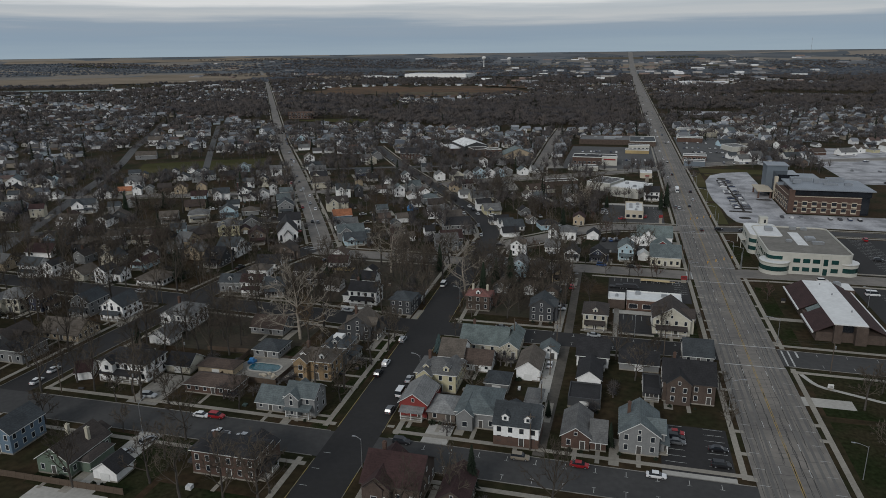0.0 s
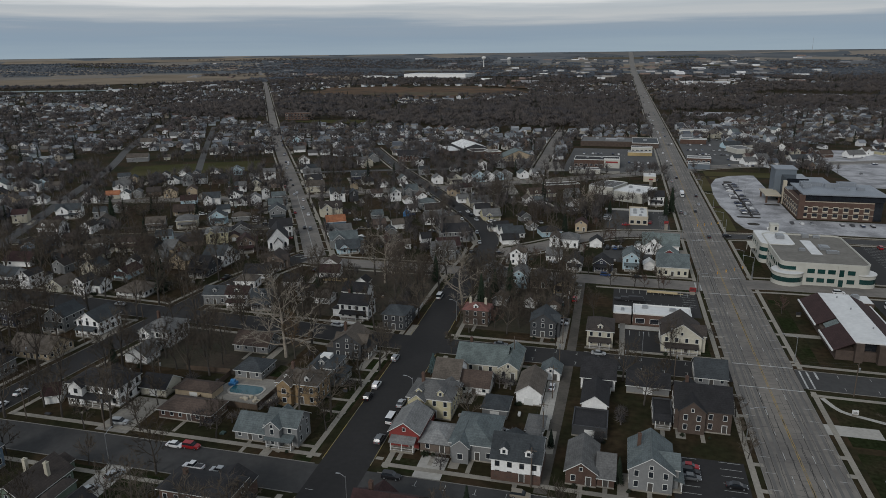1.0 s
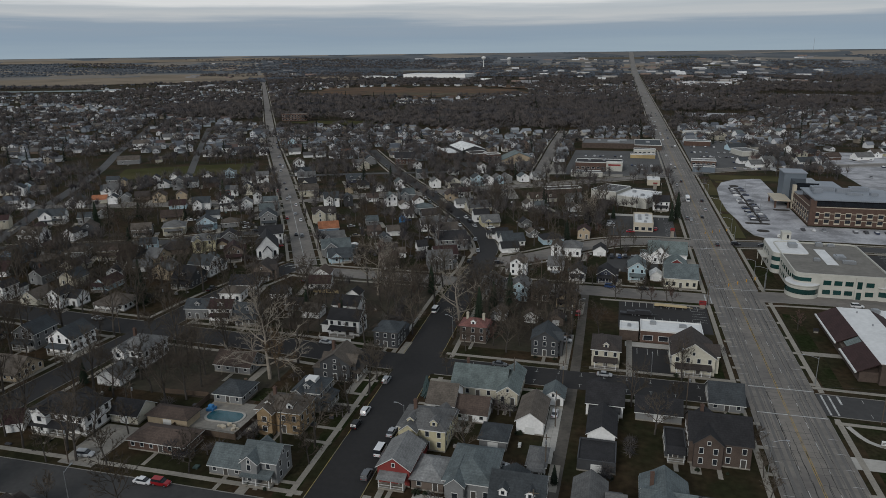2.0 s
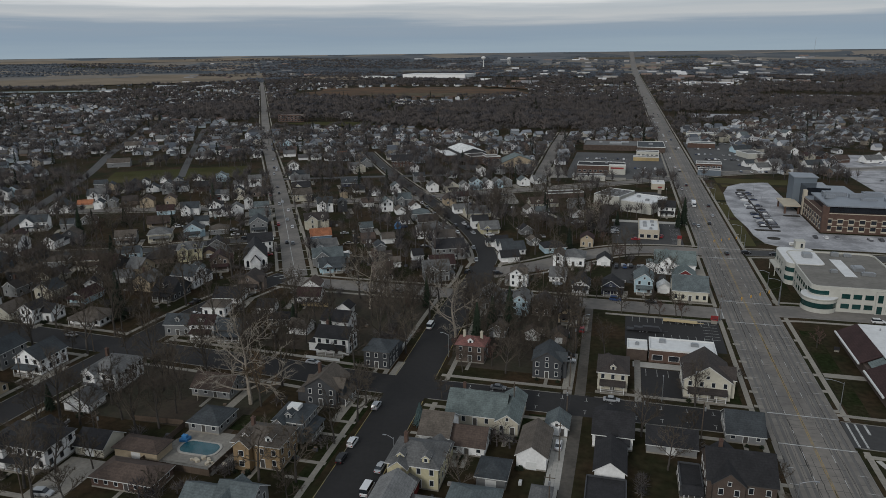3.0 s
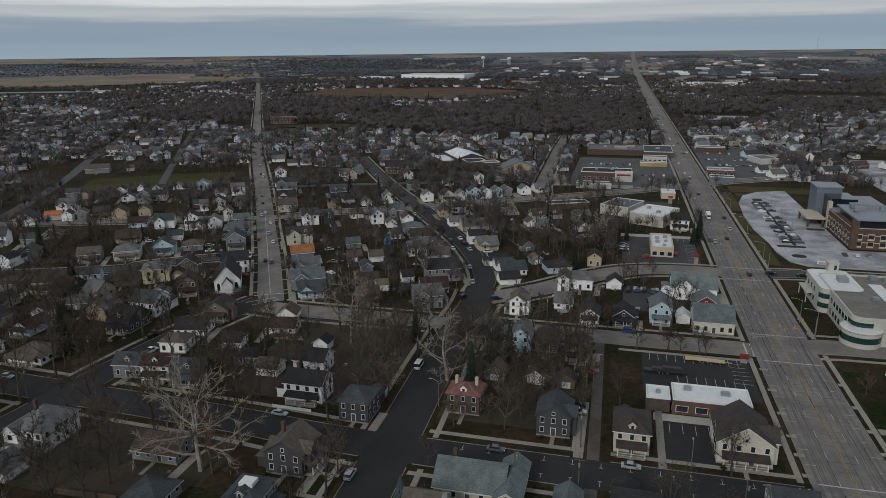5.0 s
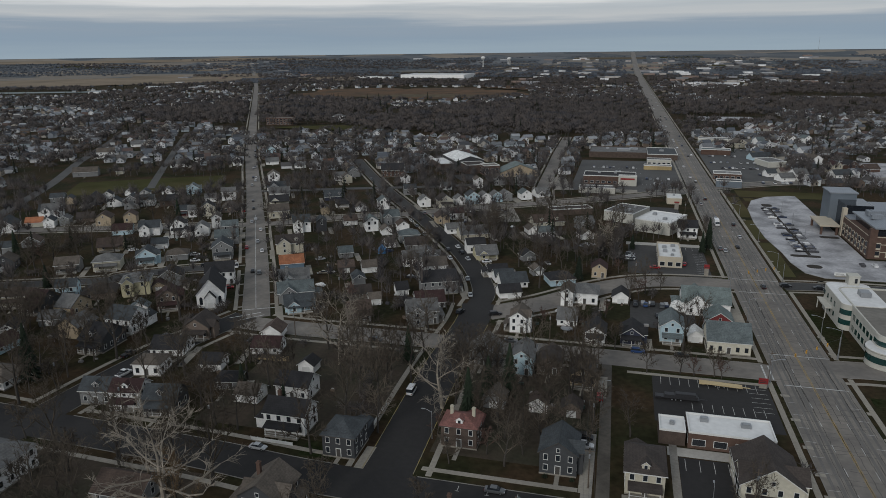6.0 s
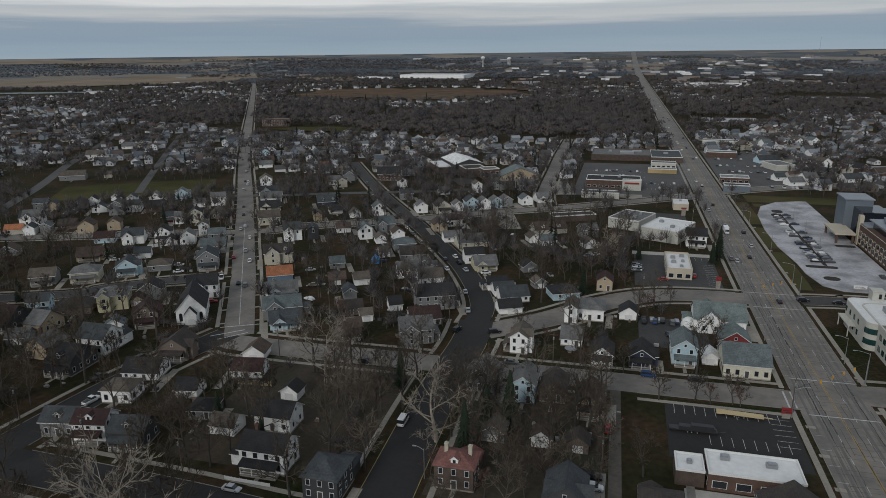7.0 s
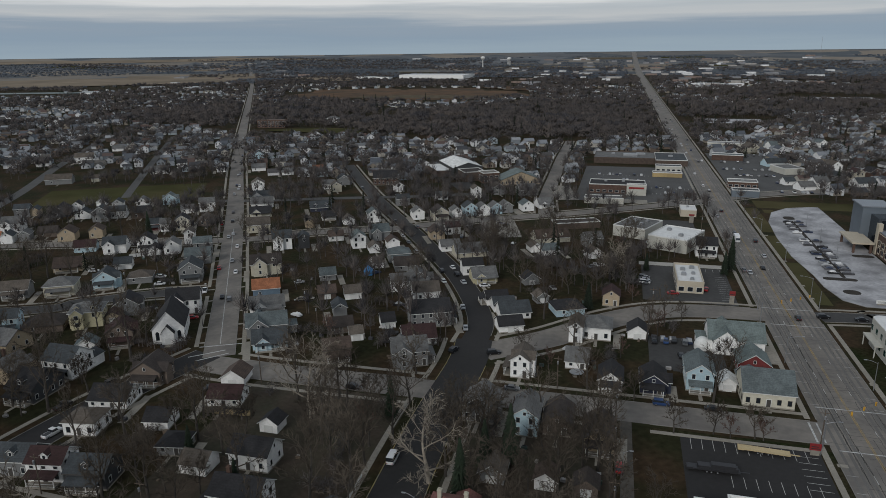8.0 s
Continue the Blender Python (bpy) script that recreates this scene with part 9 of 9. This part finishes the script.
def hill_field(x, y, w, d, mat, lab, turn=0, name="field"):
    """A field that follows the rise of the land."""
    g = Geo()
    n, m = 10, 6
    c, s = math.cos(radians(turn)), math.sin(radians(turn))
    v = [(w * (i / n - 0.5), d * (j / m - 0.5)) for j in range(m + 1) for i in range(n + 1)]
    v = [(x + a * c - b * s, y + a * s + b * c) for a, b in v]
    lift = 0.4 + w * 1e-3 + d * 7e-4
    g.add([(a, b, land(a, b) + lift) for a, b in v], [(j * (n + 1) + i, j * (n + 1) + i + 1, (j + 1) * (n + 1) + i + 1, (j + 1) * (n + 1) + i) for j in range(m) for i in range(n)])
    structure(name, g, mat, lab, name)


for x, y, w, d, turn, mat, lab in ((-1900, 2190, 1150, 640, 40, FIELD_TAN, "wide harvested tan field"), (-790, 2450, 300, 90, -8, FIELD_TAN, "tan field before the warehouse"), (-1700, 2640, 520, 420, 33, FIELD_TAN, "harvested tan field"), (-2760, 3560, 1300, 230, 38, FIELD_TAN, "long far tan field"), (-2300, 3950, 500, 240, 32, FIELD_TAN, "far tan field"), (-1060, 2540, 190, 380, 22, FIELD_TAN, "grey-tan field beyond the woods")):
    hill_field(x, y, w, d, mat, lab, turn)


hill_field(-1560, 1640, 420, 70, WATER, "shallow grey-green pond at the edge of town", 17, "water")
patch_field(-610, 1720, 190, 200, FIELD_RUST, "rusty brown field of rough grass", 1)
patch_field(-420, 1700, 170, 215, FIELD_RUST, "rusty brown field of rough grass", 2)
patch_field(-270, 1960, 90, 120, FIELD_RUST, "rusty brown field of rough grass", 5)
patch_field(-420, 1590, 170, 50, BARE, "pale brown strip of rough ground", 3)
patch_field(-385, 945, 62, 26, FIELD_GREEN, "green school field", 4)
r = np.random.RandomState(31)
for k in range(20):
    y = r.uniform(3000, 4500)
    x = r.uniform(-0.95, 0.28) * y
    if math.hypot(x, y) > 4550:
        continue
    hill_field(x, y, r.uniform(200, 620), r.uniform(50, 170), (FIELD_TAN, FIELD_TAN, FIELD_GREEN, BARE)[k % 4], "far winter field")
for x0, x1, y in ((90, 165, 1148), (300, 440, 1620)):
    slab("yard", x0, x1, y - 30, y + 30, 0.2, FROSTED, "pale gravel yard far along the road", "yard")

# bare trees between the houses, then the woods
P = np.concatenate([scatter(15000, 330, 1300, 21), scatter(350, 330, 620, 24)])
keep = off_houses(P, 0.5) & off_reserved(P) & clear_many(P, 0.8) & ~inside(P, OPEN, 0.95) & ((P[:, 1] > 440) | (P[:, 0] < -255) | (P[:, 0] > 110) | ((P[:, 1] > 335) & (P[:, 0] < -70)) | ((P[:, 1] > 405) & (P[:, 0] < 0)))
keep &= ~((P[:, 0] > -235) & (P[:, 0] < -105) & (P[:, 1] < 470) & (np.random.RandomState(26).uniform(size=len(P)) < 0.6))
keep &= (clumps(P, 0.012, 3.0) > np.where((P[:, 1] < 620) & (P[:, 0] < -60), 0.46, 0.40))
P = P[keep]
rad = np.hypot(P[:, 0], P[:, 1])
close, far = P[rad < 720], P[rad >= 720]
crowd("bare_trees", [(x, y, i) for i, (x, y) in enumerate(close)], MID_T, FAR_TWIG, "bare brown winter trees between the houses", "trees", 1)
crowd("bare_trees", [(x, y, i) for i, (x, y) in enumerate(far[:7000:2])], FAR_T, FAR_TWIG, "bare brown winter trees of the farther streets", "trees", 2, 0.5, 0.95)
P = scatter(8500, 1250, 2600, 22)
keep = ~inside(P, OPEN + YARDS, 1.0) & clear_many(P, 6) & (clumps(P, 0.004, 9.0) > 0.36)
P = P[keep]
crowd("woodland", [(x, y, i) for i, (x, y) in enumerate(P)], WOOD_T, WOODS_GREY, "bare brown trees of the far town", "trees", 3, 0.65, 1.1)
W = []
r = np.random.RandomState(41)
for zx, zy, a, b in WOODS:
    n = int(min(1250, a * b / (85 if zy < 1800 else 190)))
    q = r.uniform(-1, 1, (n * 2, 2))
    q = q[(q ** 2).sum(1) < 1][:n]
    W.append(np.stack([zx + q[:, 0] * a, zy + q[:, 1] * b], 1))
W = np.concatenate(W)
W = W[(np.hypot(W[:, 0], W[:, 1]) < 4500) & ~inside(W, OPEN + YARDS, 0.97) & clear_many(W, 7) & (clumps(W, 0.011, 5.0) > 0.36)]
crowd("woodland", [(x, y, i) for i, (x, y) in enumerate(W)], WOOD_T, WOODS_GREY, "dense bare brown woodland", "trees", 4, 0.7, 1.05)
P = np.concatenate([scatter(900, 420, 2400, 23)])
P = P[off_houses(P, 1) & off_reserved(P) & clear_many(P, 3) & ~inside(P, OPEN, 1.0)]
crowd("evergreens", [(x, y, i) for i, (x, y) in enumerate(P)], CONE_T, FAR_NEEDLE, "scattered dark evergreens among the far houses", "trees", 5, 0.7, 1.5)
LINE_T = [template(150 + s, 6, 3.0, 8, 9.0, False, 7.0) for s in range(4)]
# hedgerows and tree belts on the far farmland
B = []
r = np.random.RandomState(51)
rows = []
rad = 2500.0
while rad < 4480:
    az = np.radians(np.arange(-20, 50, 0.11 - 0.03 * (rad - 2500) / 2300))
    az = az + r.uniform(-0.002, 0.002, len(az))
    far = rad + r.uniform(-40, 40, len(az))
    rows.append(np.stack([-far * np.sin(az), far * np.cos(az)], 1))
    rad *= 1.035
Q = np.concatenate(rows)
Q = Q[(clumps(Q, 0.0016, 2.0) > np.where(np.hypot(Q[:, 0], Q[:, 1]) < 4050, 0.31, 0.40)) & ~inside(Q, OPEN + YARDS + FARMLAND, 1.0) & (np.abs(Q[:, 0] - np.array([main_x(y) for y in Q[:, 1]])) > 45)]
B = [(x, y, i) for i, (x, y) in enumerate(Q)]
crowd("tree_belt", B, LINE_T, HORIZON_HAZE, "tree belts across the far farmland, blue-grey with painted haze", "trees", 6, 0.55, 0.95)


# parked and passing cars too far off to tell their parts
CAR_MIX = island_ramp("distant car paint", [(0.55, 0.55, 0.55), (0.02, 0.02, 0.022), (0.25, 0.26, 0.27), (0.06, 0.06, 0.065), (0.10, 0.10, 0.11), (0.03, 0.04, 0.07), (0.35, 0.35, 0.35)], 0.4)
g = Geo()
r = random.Random(71)


def far_car(x, y, turn):
    m = pose(x, y, 0.05, 0, 0, turn)
    v = [(-2.3, -0.88, 0.25), (2.3, -0.88, 0.25), (2.3, 0.88, 0.25), (-2.3, 0.88, 0.25), (-2.3, -0.88, 0.9), (2.3, -0.85, 0.8), (2.3, 0.85, 0.8), (-2.3, 0.88, 0.9),
         (-1.7, -0.8, 0.95), (1.1, -0.8, 0.92), (1.1, 0.8, 0.92), (-1.7, 0.8, 0.95), (-1.1, -0.66, 1.45), (0.4, -0.66, 1.45), (0.4, 0.66, 1.45), (-1.1, 0.66, 1.45)]
    g.add([m @ Vector(p) for p in v], [(0, 1, 5, 4), (1, 2, 6, 5), (2, 3, 7, 6), (3, 0, 4, 7), (4, 5, 6, 7), (8, 9, 13, 12), (9, 10, 14, 13), (10, 11, 15, 14), (11, 8, 12, 15), (12, 13, 14, 15)])


for k in range(34):
    y = r.uniform(600, 1700)
    far_car(main_x(y) + r.choice((-5.5, -2.2, 3.5, 6.8)), y, 91)
for k in range(16):
    s = r.uniform(160, 800)
    far_car(-145 - 0.489 * s + r.choice((-3.6, 3.6, 1.5)) * 0.872, 318 + 0.872 * s, 119)
for y0, x0, x1 in ((692, -34, 6), (670, -34, 4), (642, 8, 33), (622, 8, 33), (705, 62, 100), (676, 62, 100), (734, 64, 110), (772, 64, 110), (641, 80, 120), (815, 62, 110)):
    for k in range(int((x1 - x0) / 2.7)):
        if r.random() < 0.45:
            far_car(x0 + 2.7 * k + 1.3, y0 + r.choice((2.4, 2.6)), 90)
for row_x in (84.0, 78.0):
    for k in range(37):
        if r.random() < 0.5:
            far_car(row_x, 453.5 + 2.75 * k, 0)
for k in range(9):
    if r.random() < 0.7:
        far_car(100 + 5.2 * k, 437, 90)
for k in range(26):
    x, y = r.uniform(-140, -20), r.uniform(335, 520)
    if clear_of_roads(x, y, 3) and not near_house(x, y, 2):
        far_car(x, y, r.uniform(0, 180))
for k in range(7):
    if k != 3:
        far_car(-1 + 2.9 * k, 364, 90)
for k in range(40):
    far_car(r.uniform(175, 415), 565 + 18 * r.randint(0, 10), 90)
tagged(part("distant_cars", g, CAR_MIX), "dozens of distant cars parked and passing in many colours", "cars", kind="stuff")
